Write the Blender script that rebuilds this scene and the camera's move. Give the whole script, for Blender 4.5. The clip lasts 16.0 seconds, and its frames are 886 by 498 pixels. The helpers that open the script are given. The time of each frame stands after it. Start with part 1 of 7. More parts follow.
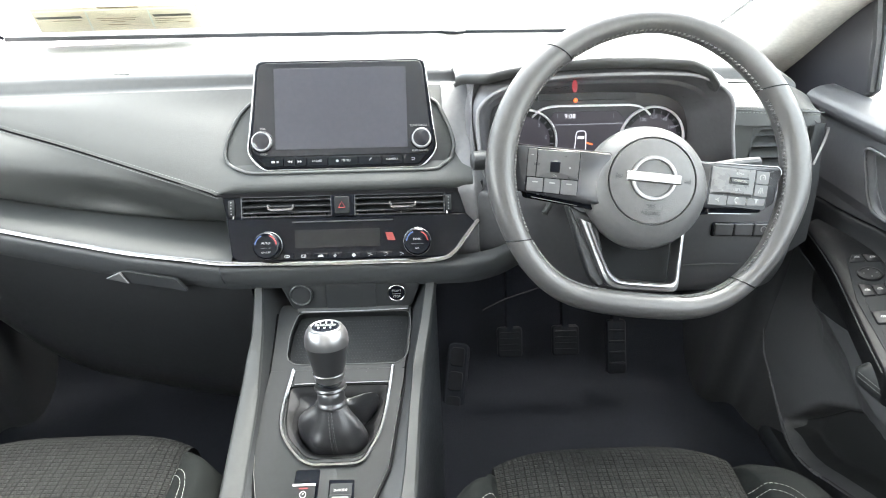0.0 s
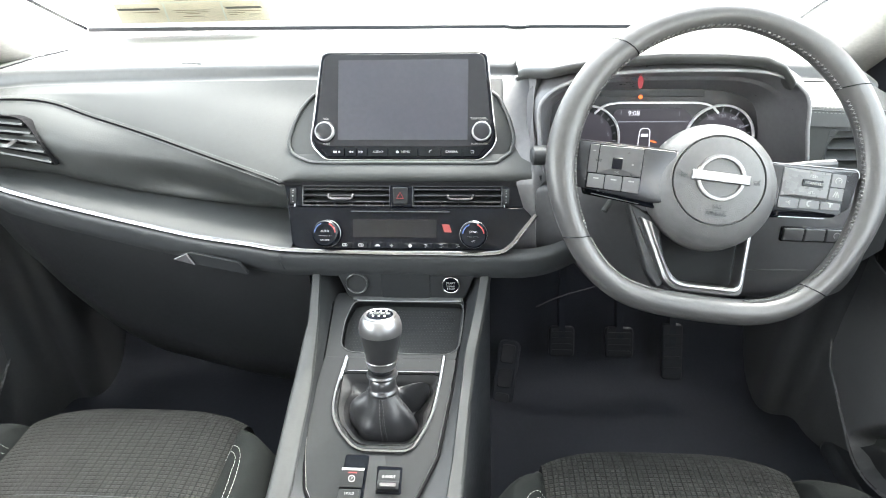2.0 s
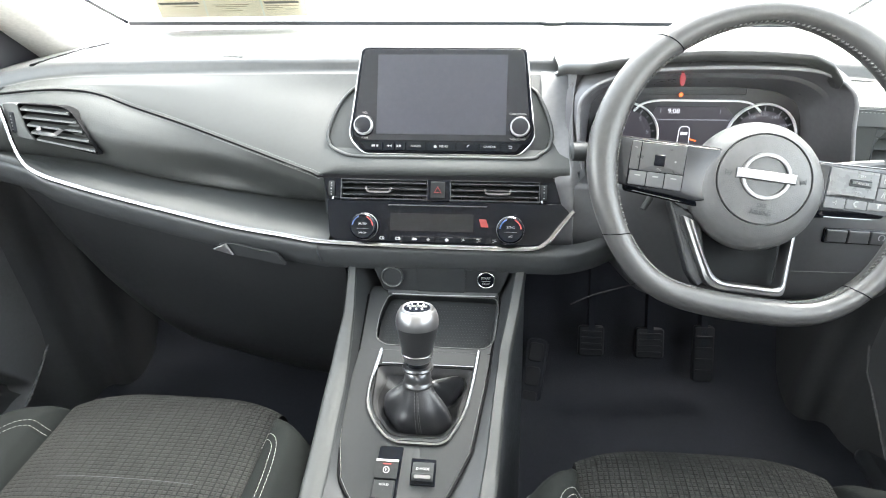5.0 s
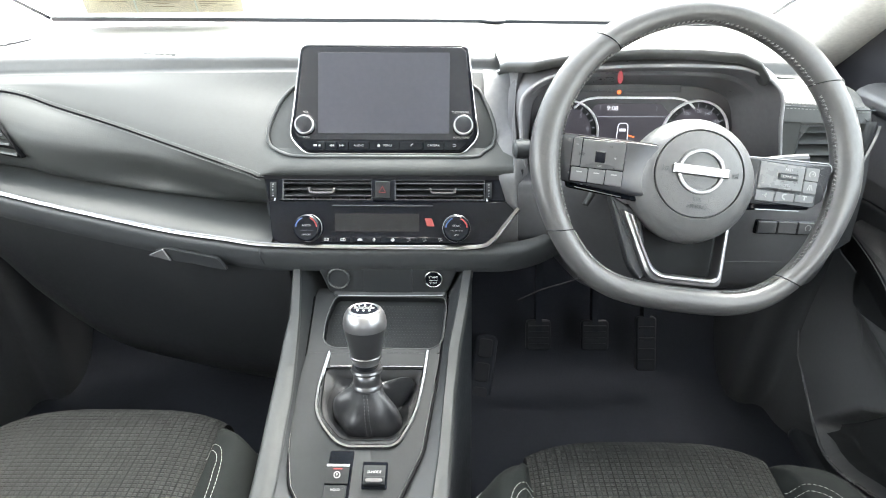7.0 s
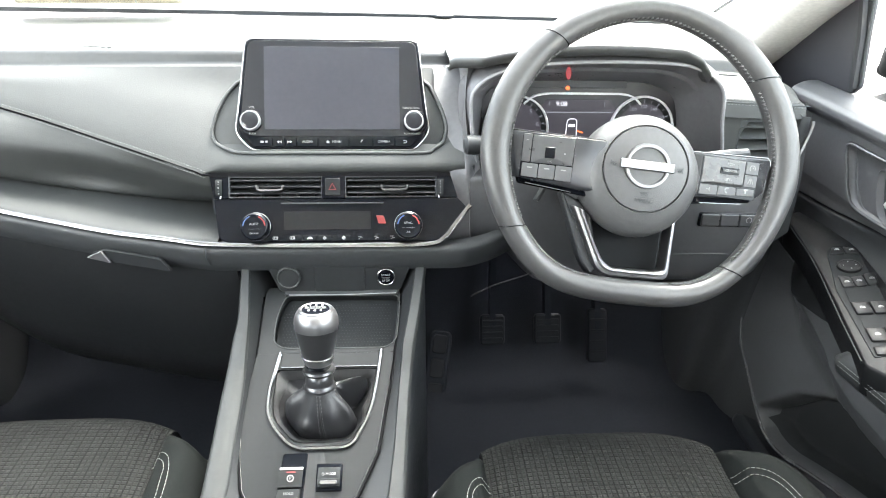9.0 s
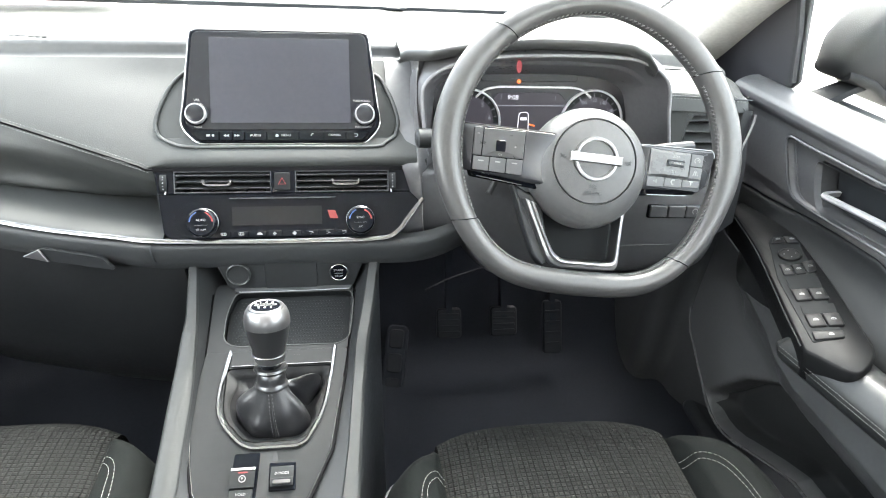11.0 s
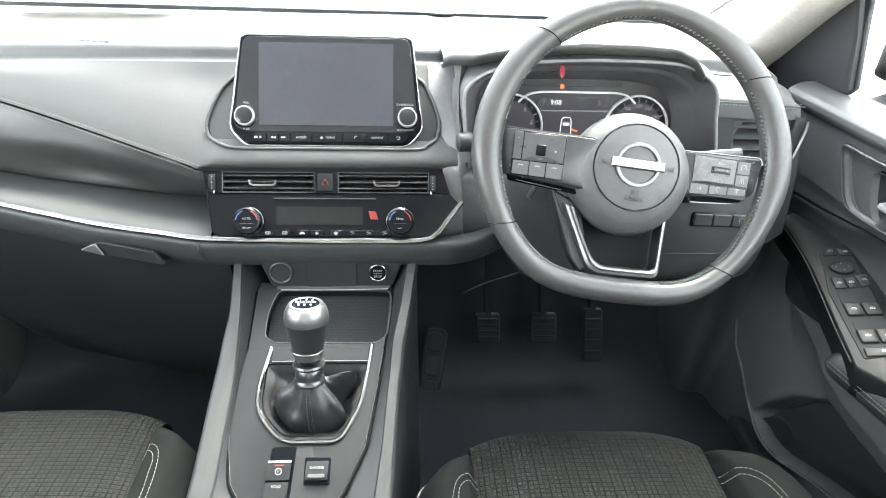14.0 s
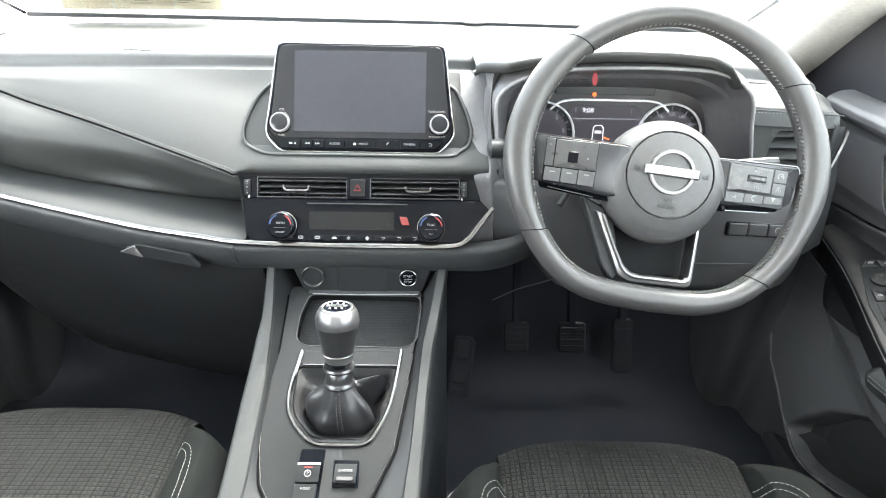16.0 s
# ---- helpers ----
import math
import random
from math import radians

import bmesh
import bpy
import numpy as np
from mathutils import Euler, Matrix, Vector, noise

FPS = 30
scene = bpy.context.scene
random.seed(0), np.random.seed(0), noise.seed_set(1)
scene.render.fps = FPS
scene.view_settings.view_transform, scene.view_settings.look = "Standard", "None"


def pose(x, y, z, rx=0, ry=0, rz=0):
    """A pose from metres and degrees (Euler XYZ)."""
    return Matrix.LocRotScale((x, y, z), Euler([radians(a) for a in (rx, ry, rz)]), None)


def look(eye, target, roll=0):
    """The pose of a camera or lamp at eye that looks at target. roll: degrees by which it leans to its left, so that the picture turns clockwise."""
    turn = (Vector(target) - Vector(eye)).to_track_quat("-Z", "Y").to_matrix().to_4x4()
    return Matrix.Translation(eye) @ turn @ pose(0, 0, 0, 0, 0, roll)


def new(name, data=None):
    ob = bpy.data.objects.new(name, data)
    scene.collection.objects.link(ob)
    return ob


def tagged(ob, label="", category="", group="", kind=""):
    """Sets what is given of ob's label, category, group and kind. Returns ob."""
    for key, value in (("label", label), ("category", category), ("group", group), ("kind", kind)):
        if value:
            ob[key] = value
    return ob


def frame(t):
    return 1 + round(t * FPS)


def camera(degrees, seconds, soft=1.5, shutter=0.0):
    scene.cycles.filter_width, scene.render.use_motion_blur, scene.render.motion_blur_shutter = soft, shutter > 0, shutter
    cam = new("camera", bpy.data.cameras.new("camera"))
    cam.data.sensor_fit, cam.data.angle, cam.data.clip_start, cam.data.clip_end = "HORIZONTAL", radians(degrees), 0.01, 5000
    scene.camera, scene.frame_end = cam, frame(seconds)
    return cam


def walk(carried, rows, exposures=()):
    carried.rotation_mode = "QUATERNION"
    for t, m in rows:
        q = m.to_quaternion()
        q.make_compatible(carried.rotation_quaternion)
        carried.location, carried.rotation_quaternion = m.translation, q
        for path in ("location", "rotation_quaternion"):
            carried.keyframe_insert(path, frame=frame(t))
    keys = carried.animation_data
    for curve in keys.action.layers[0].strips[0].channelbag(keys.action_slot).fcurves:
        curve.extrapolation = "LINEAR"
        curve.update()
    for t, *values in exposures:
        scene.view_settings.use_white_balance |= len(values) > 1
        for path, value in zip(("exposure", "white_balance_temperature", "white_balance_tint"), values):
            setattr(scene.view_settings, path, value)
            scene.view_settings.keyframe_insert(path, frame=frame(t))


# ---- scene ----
cam = camera(71.0, 16.0, soft=1.0)
PATH = [
    (0, pose(0.1110, 0.0040, 0.9283, 61.465, 0.857, -1.967)),
    (0.5, pose(0.1114, 0.0038, 0.9284, 61.306, 1.036, -0.408)),
    (1, pose(0.1103, 0.0035, 0.9280, 61.237, 1.260, 0.955)),
    (1.5, pose(0.1078, 0.0024, 0.9258, 61.253, 1.204, 2.145)),
    (2, pose(0.1062, 0.0008, 0.9238, 61.328, 1.181, 3.312)),
    (2.5, pose(0.1019, -0.0007, 0.9219, 61.357, 1.140, 4.380)),
    (3, pose(0.1026, -0.0025, 0.9213, 61.366, 1.250, 5.606)),
    (3.83, pose(0.0961, -0.0046, 0.9199, 61.374, 1.264, 6.600)),
    (4.67, pose(0.0872, -0.0053, 0.9196, 61.335, 1.146, 6.011)),
    (5.5, pose(0.0831, -0.0044, 0.9200, 61.238, 0.825, 4.213)),
    (6, pose(0.0835, -0.0031, 0.9205, 61.133, 0.507, 2.721)),
    (6.5, pose(0.0837, -0.0022, 0.9205, 61.082, 0.291, 1.483)),
    (7, pose(0.0859, -0.0001, 0.9201, 61.000, -0.000, 0.500)),
    (7.5, pose(0.0861, 0.0009, 0.9198, 60.901, -0.301, -0.734)),
    (8, pose(0.0869, 0.0023, 0.9193, 60.836, -0.645, -1.656)),
    (8.5, pose(0.0870, 0.0027, 0.9180, 60.838, -0.891, -2.484)),
    (9, pose(0.0880, 0.0053, 0.9192, 60.617, -1.278, -3.645)),
    (9.5, pose(0.0882, 0.0046, 0.9164, 60.767, -1.687, -4.792)),
    (10.3, pose(0.0918, 0.0061, 0.9166, 60.514, -2.224, -6.432)),
    (11.2, pose(0.0978, 0.0067, 0.9180, 60.157, -2.469, -7.279)),
    (12, pose(0.1025, 0.0054, 0.9180, 60.114, -2.371, -6.995)),
    (12.5, pose(0.1079, 0.0023, 0.9162, 60.266, -2.089, -6.284)),
    (13, pose(0.1081, -0.0001, 0.9152, 60.617, -1.792, -5.066)),
    (13.5, pose(0.1070, -0.0003, 0.9171, 60.664, -1.715, -3.847)),
    (14, pose(0.1041, 0.0003, 0.9173, 60.579, -1.644, -2.974)),
    (14.5, pose(0.1033, -0.0018, 0.9157, 60.821, -1.561, -2.063)),
    (15, pose(0.1032, -0.0020, 0.9162, 60.898, -1.366, -1.444)),
    (15.5, pose(0.1023, -0.0035, 0.9151, 61.109, -1.112, -0.858)),
    (16, pose(0.0998, -0.0046, 0.9139, 61.467, -1.072, -0.442)),
]
walk(cam, PATH, exposures=[(0, 4.00, 6450, 10), (3, 4.06, 6430, 10), (7, 3.98, 6440, 10), (9.5, 4.05, 6450, 10), (12, 3.96, 6470, 10), (16, 4.00, 6470, 10)])

# ---- world and light ----
world = bpy.data.worlds.new("sky")
scene.world = world
world.use_nodes = True
wn = world.node_tree.nodes
sky = wn.new("ShaderNodeTexSky")
sky.sky_type = "NISHITA"
sky.sun_disc = False
sky.sun_elevation, sky.sun_rotation = radians(55), radians(20)
sky.air_density, sky.dust_density, sky.ozone_density = 1.0, 6.0, 1.0
wn["Background"].inputs["Strength"].default_value = 0.15
haze = wn.new("ShaderNodeHueSaturation")
haze.inputs["Saturation"].default_value = 0.45
world.node_tree.links.new(sky.outputs["Color"], haze.inputs["Color"])
world.node_tree.links.new(haze.outputs["Color"], wn["Background"].inputs["Color"])
sun_data = bpy.data.lights.new("sun", "SUN")
sun_data.energy, sun_data.angle, sun_data.color = 1.2, radians(25), (1.0, 0.97, 0.93)
sun = new("sun", sun_data)
sun.matrix_world = look((1.5, 3, 5), (0, 0, 0))


def window_light(name, eye, target, w, h, watts):
    """Sky light that comes in through a window's opening."""
    d = bpy.data.lights.new(name, "AREA")
    d.shape, d.size, d.size_y, d.energy, d.color = "RECTANGLE", w, h, watts, (1.0, 0.985, 0.95)
    o = new(name, d)
    o.matrix_world = look(eye, target)


window_light("sky_through_back_window", (0, -1.74, 1.0), (0, 0.4, 0.7), 1.1, 0.40, 0.40)
window_light("sky_through_left_window", (-0.84, 0.15, 0.98), (0, 0.45, 0.60), 0.85, 0.42, 0.95)
window_light("sky_through_right_window", (0.84, 0.15, 0.98), (0, 0.45, 0.60), 0.85, 0.42, 0.40)


# ---- materials ----
def material(name, color, rough=0.5, metal=0.0, grain=0.0, scale=900.0, vary=0.15, wear=0.08, spec=0.5, coat=0.0, kind="noise"):
    """A surface with fine relief (grain, at scale per metre) and two sizes of variation in colour and gloss."""
    m = bpy.data.materials.new(name)
    m.use_nodes = True
    n, l = m.node_tree.nodes, m.node_tree.links
    b = n["Principled BSDF"]
    b.inputs["Metallic"].default_value = metal
    b.inputs["Specular IOR Level"].default_value = spec
    b.inputs["Coat Weight"].default_value = coat
    b.inputs["Coat Roughness"].default_value = 0.05
    co = n.new("ShaderNodeTexCoord")
    big, small = n.new("ShaderNodeTexNoise"), n.new("ShaderNodeTexNoise")
    big.inputs["Scale"].default_value, small.inputs["Scale"].default_value = 9.0, 160.0
    big.inputs["Detail"].default_value, small.inputs["Detail"].default_value = 4.0, 3.0
    add = n.new("ShaderNodeMath")
    add.operation = "ADD"
    for t in (big, small):
        l.new(co.outputs["Object"], t.inputs["Vector"])
    l.new(big.outputs["Fac"], add.inputs[0])
    l.new(small.outputs["Fac"], add.inputs[1])
    cr = n.new("ShaderNodeMapRange")
    cr.inputs["From Min"].default_value, cr.inputs["From Max"].default_value = 0.6, 1.4
    cr.inputs["To Min"].default_value, cr.inputs["To Max"].default_value = 1 - vary, 1 + vary
    l.new(add.outputs[0], cr.inputs["Value"])
    mul = n.new("ShaderNodeVectorMath")
    mul.operation = "SCALE"
    mul.inputs[0].default_value = color
    l.new(cr.outputs["Result"], mul.inputs["Scale"])
    l.new(mul.outputs["Vector"], b.inputs["Base Color"])
    rr = n.new("ShaderNodeMapRange")
    rr.inputs["From Min"].default_value, rr.inputs["From Max"].default_value = 0.6, 1.4
    rr.inputs["To Min"].default_value, rr.inputs["To Max"].default_value = max(0.02, rough - wear), min(1, rough + wear)
    l.new(add.outputs[0], rr.inputs["Value"])
    l.new(rr.outputs["Result"], b.inputs["Roughness"])
    if grain:
        if kind == "leather":
            g = n.new("ShaderNodeTexVoronoi")
            g.inputs["Scale"].default_value = scale
            out = g.outputs["Distance"]
        else:
            g = n.new("ShaderNodeTexNoise")
            g.inputs["Scale"].default_value, g.inputs["Detail"].default_value = scale, 2.0
            out = g.outputs["Fac"]
        l.new(co.outputs["Object"], g.inputs["Vector"])
        bump = n.new("ShaderNodeBump")
        bump.inputs["Strength"].default_value, bump.inputs["Distance"].default_value = grain, 0.0006
        l.new(out, bump.inputs["Height"])
        l.new(bump.outputs["Normal"], b.inputs["Normal"])
    return m


def glow(name, color, strength):
    m = bpy.data.materials.new(name)
    m.use_nodes = True
    b = m.node_tree.nodes["Principled BSDF"]
    b.inputs["Base Color"].default_value = (0.01, 0.01, 0.01, 1)
    b.inputs["Emission Color"].default_value = (*color, 1)
    b.inputs["Emission Strength"].default_value = strength
    return m


def clear_glass(name, tint=(1, 1, 1)):
    m = bpy.data.materials.new(name)
    m.use_nodes = True
    n, l = m.node_tree.nodes, m.node_tree.links
    n.remove(n["Principled BSDF"])
    tr, gl, mx, fr = (n.new("ShaderNodeBsdf" + "Transparent"), n.new("ShaderNodeBsdfGlossy"), n.new("ShaderNodeMixShader"), n.new("ShaderNodeLayerWeight"))
    tr.inputs["Color"].default_value = (*tint, 1)
    gl.inputs["Roughness"].default_value = 0.02
    pw, ml = n.new("ShaderNodeMath"), n.new("ShaderNodeMath")
    pw.operation, ml.operation = "POWER", "MULTIPLY_ADD"
    pw.inputs[1].default_value = 4.0
    ml.inputs[1].default_value, ml.inputs[2].default_value = 0.22, 0.02
    l.new(fr.outputs["Facing"], pw.inputs[0])
    l.new(pw.outputs[0], ml.inputs[0])
    l.new(ml.outputs[0], mx.inputs["Fac"])
    l.new(tr.outputs["BSDF"], mx.inputs[1])
    l.new(gl.outputs["BSDF"], mx.inputs[2])
    l.new(mx.outputs["Shader"], n["Material Output"].inputs["Surface"])
    return m


def woven(name, dark, light, sx, sy):
    """Seat cloth: short ribs in staggered rows."""
    m = bpy.data.materials.new(name)
    m.use_nodes = True
    n, l = m.node_tree.nodes, m.node_tree.links
    b = n["Principled BSDF"]
    b.inputs["Roughness"].default_value = 0.85
    b.inputs["Specular IOR Level"].default_value = 0.10
    co, mp, br, no = n.new("ShaderNodeTexCoord"), n.new("ShaderNodeMapping"), n.new("ShaderNodeTexBrick"), n.new("ShaderNodeTexNoise")
    l.new(co.outputs["UV"], mp.inputs["Vector"])
    mp.inputs["Scale"].default_value = (sx, sy, 1)
    l.new(mp.outputs["Vector"], br.inputs["Vector"])
    br.inputs["Scale"].default_value = 1.0
    br.offset = 0.0
    br.inputs["Brick Width"].default_value, br.inputs["Row Height"].default_value = 1.0, 1.0
    br.inputs["Mortar Size"].default_value, br.inputs["Mortar Smooth"].default_value = 0.24, 1.0
    br.inputs["Color1"].default_value, br.inputs["Color2"].default_value = (*light, 1), (*[c * 0.75 for c in light], 1)
    br.inputs["Mortar"].default_value = (*dark, 1)
    no.inputs["Scale"].default_value = 14.0
    l.new(co.outputs["Object"], no.inputs["Vector"])
    mr = n.new("ShaderNodeMapRange")
    mr.inputs["To Min"].default_value, mr.inputs["To Max"].default_value = 0.75, 1.25
    l.new(no.outputs["Fac"], mr.inputs["Value"])
    sc = n.new("ShaderNodeVectorMath")
    sc.operation = "SCALE"
    st = n.new("ShaderNodeTexBrick")
    st.offset = 0.0
    st.inputs["Scale"].default_value, st.inputs["Brick Width"].default_value, st.inputs["Row Height"].default_value = 1.0, 2.0, 4000.0
    st.inputs["Mortar Size"].default_value, st.inputs["Mortar Smooth"].default_value = 0.22, 0.6
    st.inputs["Color1"].default_value, st.inputs["Color2"].default_value, st.inputs["Mortar"].default_value = (1, 1, 1, 1), (0.88, 0.88, 0.88, 1), (0.30, 0.30, 0.30, 1)
    l.new(mp.outputs["Vector"], st.inputs["Vector"])
    ml = n.new("ShaderNodeMix")
    ml.data_type, ml.blend_type = "RGBA", "MULTIPLY"
    ml.inputs["Factor"].default_value = 1.0
    l.new(br.outputs["Color"], ml.inputs[6])
    l.new(st.outputs["Color"], ml.inputs[7])
    l.new(ml.outputs[2], sc.inputs[0])
    l.new(mr.outputs["Result"], sc.inputs["Scale"])
    l.new(sc.outputs["Vector"], b.inputs["Base Color"])
    bp = n.new("ShaderNodeBump")
    bp.invert = True
    bp.inputs["Strength"].default_value, bp.inputs["Distance"].default_value = 0.8, 0.0012
    l.new(br.outputs["Fac"], bp.inputs["Height"])
    l.new(bp.outputs["Normal"], b.inputs["Normal"])
    return m


PAD = material("soft_dash_plastic", (0.044, 0.0458, 0.0446), 0.42, grain=0.2, scale=1400, kind="leather")
SOFT = material("dash_leatherette", (0.027, 0.0292, 0.0278), 0.50, spec=0.36, grain=0.22, scale=1100, kind="leather")
HARD = material("hard_grained_plastic", (0.030, 0.0325, 0.0335), 0.45, spec=0.4, grain=0.18, scale=1500, kind="leather")
DARK = material("black_plastic", (0.023, 0.026, 0.029), 0.45, grain=0.2, scale=1500)
SHELF = material("shelf_plastic", (0.0235, 0.0255, 0.0252), 0.55, spec=0.28, grain=0.18, scale=1500, kind="leather")
VANE = material("vent_slat_plastic", (0.018, 0.0195, 0.021), 0.42, spec=0.4, grain=0.1, scale=1500)
RAILM = material("console_rail_plastic", (0.023, 0.025, 0.025), 0.45, spec=0.35, grain=0.2, scale=1500, kind="leather")
WKEY = material("wheel_pad_plastic", (0.058, 0.059, 0.060), 0.30, grain=0.1)
WKEY2 = material("wheel_key_plastic", (0.074, 0.075, 0.077), 0.45, grain=0.1)
SPOKE = material("gloss_dark_spoke", (0.022, 0.023, 0.025), 0.26, vary=0.05, wear=0.03)
# paler than the middle card's plastic: light put into the colour
LOWER = material("lower_door_lightened", (0.078, 0.081, 0.083), 0.40, spec=0.5, grain=0.06, scale=1500, kind="leather")
KICK = material("kick_panel_plastic", (0.042, 0.044, 0.046), 0.42, spec=0.5, grain=0.06, scale=1500, kind="leather")
# same door plastic, darkened to stand for shade round the armrest
MIDCARD = material("door_middle_shaded", (0.017, 0.0182, 0.019), 0.5, spec=0.3, grain=0.1, scale=1500, kind="leather")
# dark colour that stands for the shade inside the door bin
BINSHADE = material("bin_shade_plastic", (0.027, 0.0288, 0.0295), 0.6, spec=0.2, grain=0.2, scale=1200, kind="leather")
DEDGE = material("door_edge_plastic", (0.10, 0.102, 0.104), 0.25, grain=0.05)
CLFACE = material("instrument_face", (0.036, 0.0365, 0.040), 0.4, grain=0.1, scale=1500)
PALE = material("pale_silver_line", (0.80, 0.80, 0.82), 0.35)
SATIN = material("satin_grey_plastic", (0.044, 0.047, 0.046), 0.45, spec=0.4, grain=0.1, scale=1800)
TUNNEL = material("console_side_plastic", (0.015, 0.0165, 0.0175), 0.5, spec=0.3, grain=0.15, scale=1500)
PLATE = material("satin_dark_console", (0.0115, 0.0127, 0.0132), 0.45, spec=0.22, grain=0.15, scale=1500)
# base tinted blue for the sky's reflection in the gloss
PIANO = material("piano_black", (0.004, 0.005, 0.0072), 0.10, vary=0.05, wear=0.03, spec=0.22)
CHROME = material("satin_chrome", (0.44, 0.44, 0.44), 0.24, metal=1.0, vary=0.04, wear=0.02)
ARM = material("armrest_leatherette", (0.022, 0.024, 0.024), 0.42, spec=0.5, grain=0.15, scale=1100, kind="leather")
WHITE_PAINT = material("white_paint", (0.8, 0.8, 0.8), 0.3, coat=0.6)
SILVER = material("brushed_silver", (0.20, 0.20, 0.202), 0.34, metal=1.0, vary=0.08)
LEATHER = material("wheel_leather", (0.053, 0.0530, 0.0520), 0.34, wear=0.03, grain=0.12, scale=900, kind="leather")
GUNMETAL = material("gunmetal", (0.105, 0.107, 0.110), 0.30, metal=0.85, vary=0.03, wear=0.015)
KNOBM = material("pale_gunmetal", (0.24, 0.242, 0.245), 0.34, metal=0.9, vary=0.03, wear=0.02)
BOOT = material("boot_leather", (0.0150, 0.0157, 0.0168), 0.36, wear=0.02, grain=0.3, scale=800, kind="leather")
HUB = material("airbag_cover", (0.070, 0.0710, 0.0705), 0.42, wear=0.03, grain=0.3, scale=1000, kind="leather")
KEY = material("button_plastic", (0.03, 0.031, 0.032), 0.4, grain=0.1)
RUBBER = material("rubber", (0.02, 0.02, 0.021), 0.7, grain=0.4, scale=700)
CARPET = material("carpet", (0.023, 0.0255, 0.031), 0.95, grain=0.6, scale=500, vary=0.12, spec=0.05)
WHITE = material("white_print", (0.22, 0.22, 0.22), 0.5)
PADS = material("worn_pedal", (0.017, 0.019, 0.022), 0.65, grain=0.2, spec=0.2)
PEDAL = material("dark_pedal", (0.016, 0.018, 0.021), 0.65, grain=0.2, spec=0.2)
KEYD = material("switch_key", (0.011, 0.0115, 0.012), 0.5, grain=0.1, spec=0.2)
MAT = material("tray_rubber", (0.013, 0.0142, 0.0150), 0.8, grain=0.2, spec=0.15)
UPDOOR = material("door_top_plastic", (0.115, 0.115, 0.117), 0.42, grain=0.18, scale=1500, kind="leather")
KNEE = material("knee_panel_plastic", (0.050, 0.051, 0.053), 0.42, grain=0.18, scale=1500, kind="leather")
DOORM = material("door_card_plastic", (0.080, 0.081, 0.083), 0.42, grain=0.18, scale=1500, kind="leather")
CLOTHB = material("black_mirror_trim", (0.030, 0.029, 0.033), 0.55, spec=0.4, grain=0.12, scale=1500)
STRIPM = material("strip_chrome", (0.27, 0.27, 0.275), 0.22, metal=1.0, vary=0.03, wear=0.02)
# darker than the other dashboard plastics to stand for shade under the rail
GLOVE = material("glovebox_shaded_plastic", (0.0095, 0.0105, 0.0112), 0.5, grain=0.15, scale=1500)
UTRIM = material("spoke_trim_satin", (0.42, 0.42, 0.425), 0.30, metal=1.0, vary=0.03, wear=0.02)
COWL = material("cowl_plastic", (0.115, 0.115, 0.121), 0.34, grain=0.1, scale=1500)
RINGM = material("knob_ring_silver", (0.24, 0.24, 0.245), 0.38)
BEZEL = material("bezel_silver", (0.40, 0.40, 0.41), 0.4)
THREAD = material("grey_thread", (0.15, 0.155, 0.147), 0.7)
HOLE = material("black_gap", (0.006, 0.006, 0.0065), 0.95, spec=0.05)
DKTHREAD = material("dark_thread", (0.07, 0.07, 0.07), 0.7)
HEAD = material("headliner", (0.66, 0.645, 0.60), 0.9, grain=0.4, scale=900)
SEATSIDE = material("seat_side_cloth", (0.0040, 0.0047, 0.0046), 0.85, grain=0.5, scale=900, spec=0.05)
CLOTH = woven("ribbed_seat_cloth", (0.0050, 0.0053, 0.0051), (0.0105, 0.0110, 0.0104), 1, 1)
GLASS = clear_glass("window_glass", (0.97, 1.0, 0.98))
LCD = material("display_glass", (0.014, 0.015, 0.018), 0.1, vary=0.05, wear=0.03)
LCD2 = material("display_surface", (0.033, 0.0345, 0.042), 0.16, vary=0.08, wear=0.04)
RED = material("red_print", (0.22, 0.022, 0.02), 0.5)
BLUE = material("blue_print", (0.025, 0.055, 0.15), 0.5)
PAPER = material("cream_paper", (0.88, 0.74, 0.58), 0.7)
PAPER_W = material("white_paper", (0.85, 0.82, 0.74), 0.7)
INK = material("grey_ink", (0.12, 0.105, 0.085), 0.7)
CONCRETE = material("pale_concrete", (0.47, 0.45, 0.42), 0.9, grain=0.5, scale=60, vary=0.2)
PAINT = material("dark_car_paint", (0.020, 0.020, 0.0215), 0.75, spec=0.15)
LIT = glow("lit_white", (0.9, 0.92, 1.0), 0.10)
LIT_SOFT = glow("lit_pale", (0.75, 0.78, 0.9), 0.030)
LIT_RED = glow("lit_red", (1.0, 0.06, 0.04), 0.09)
LIT_ORANGE = glow("lit_orange", (1.0, 0.16, 0.03), 0.16)
LIT_PANEL = glow("lit_panel", (0.23, 0.2, 0.27), 0.013)


# ---- building helpers ----
def thing(name, label, category, at=(0, 0, 0), group="", kind=""):
    ob = new(name)
    ob.empty_display_size = 0.05
    ob.location = at
    return tagged(ob, label, category, group, kind)


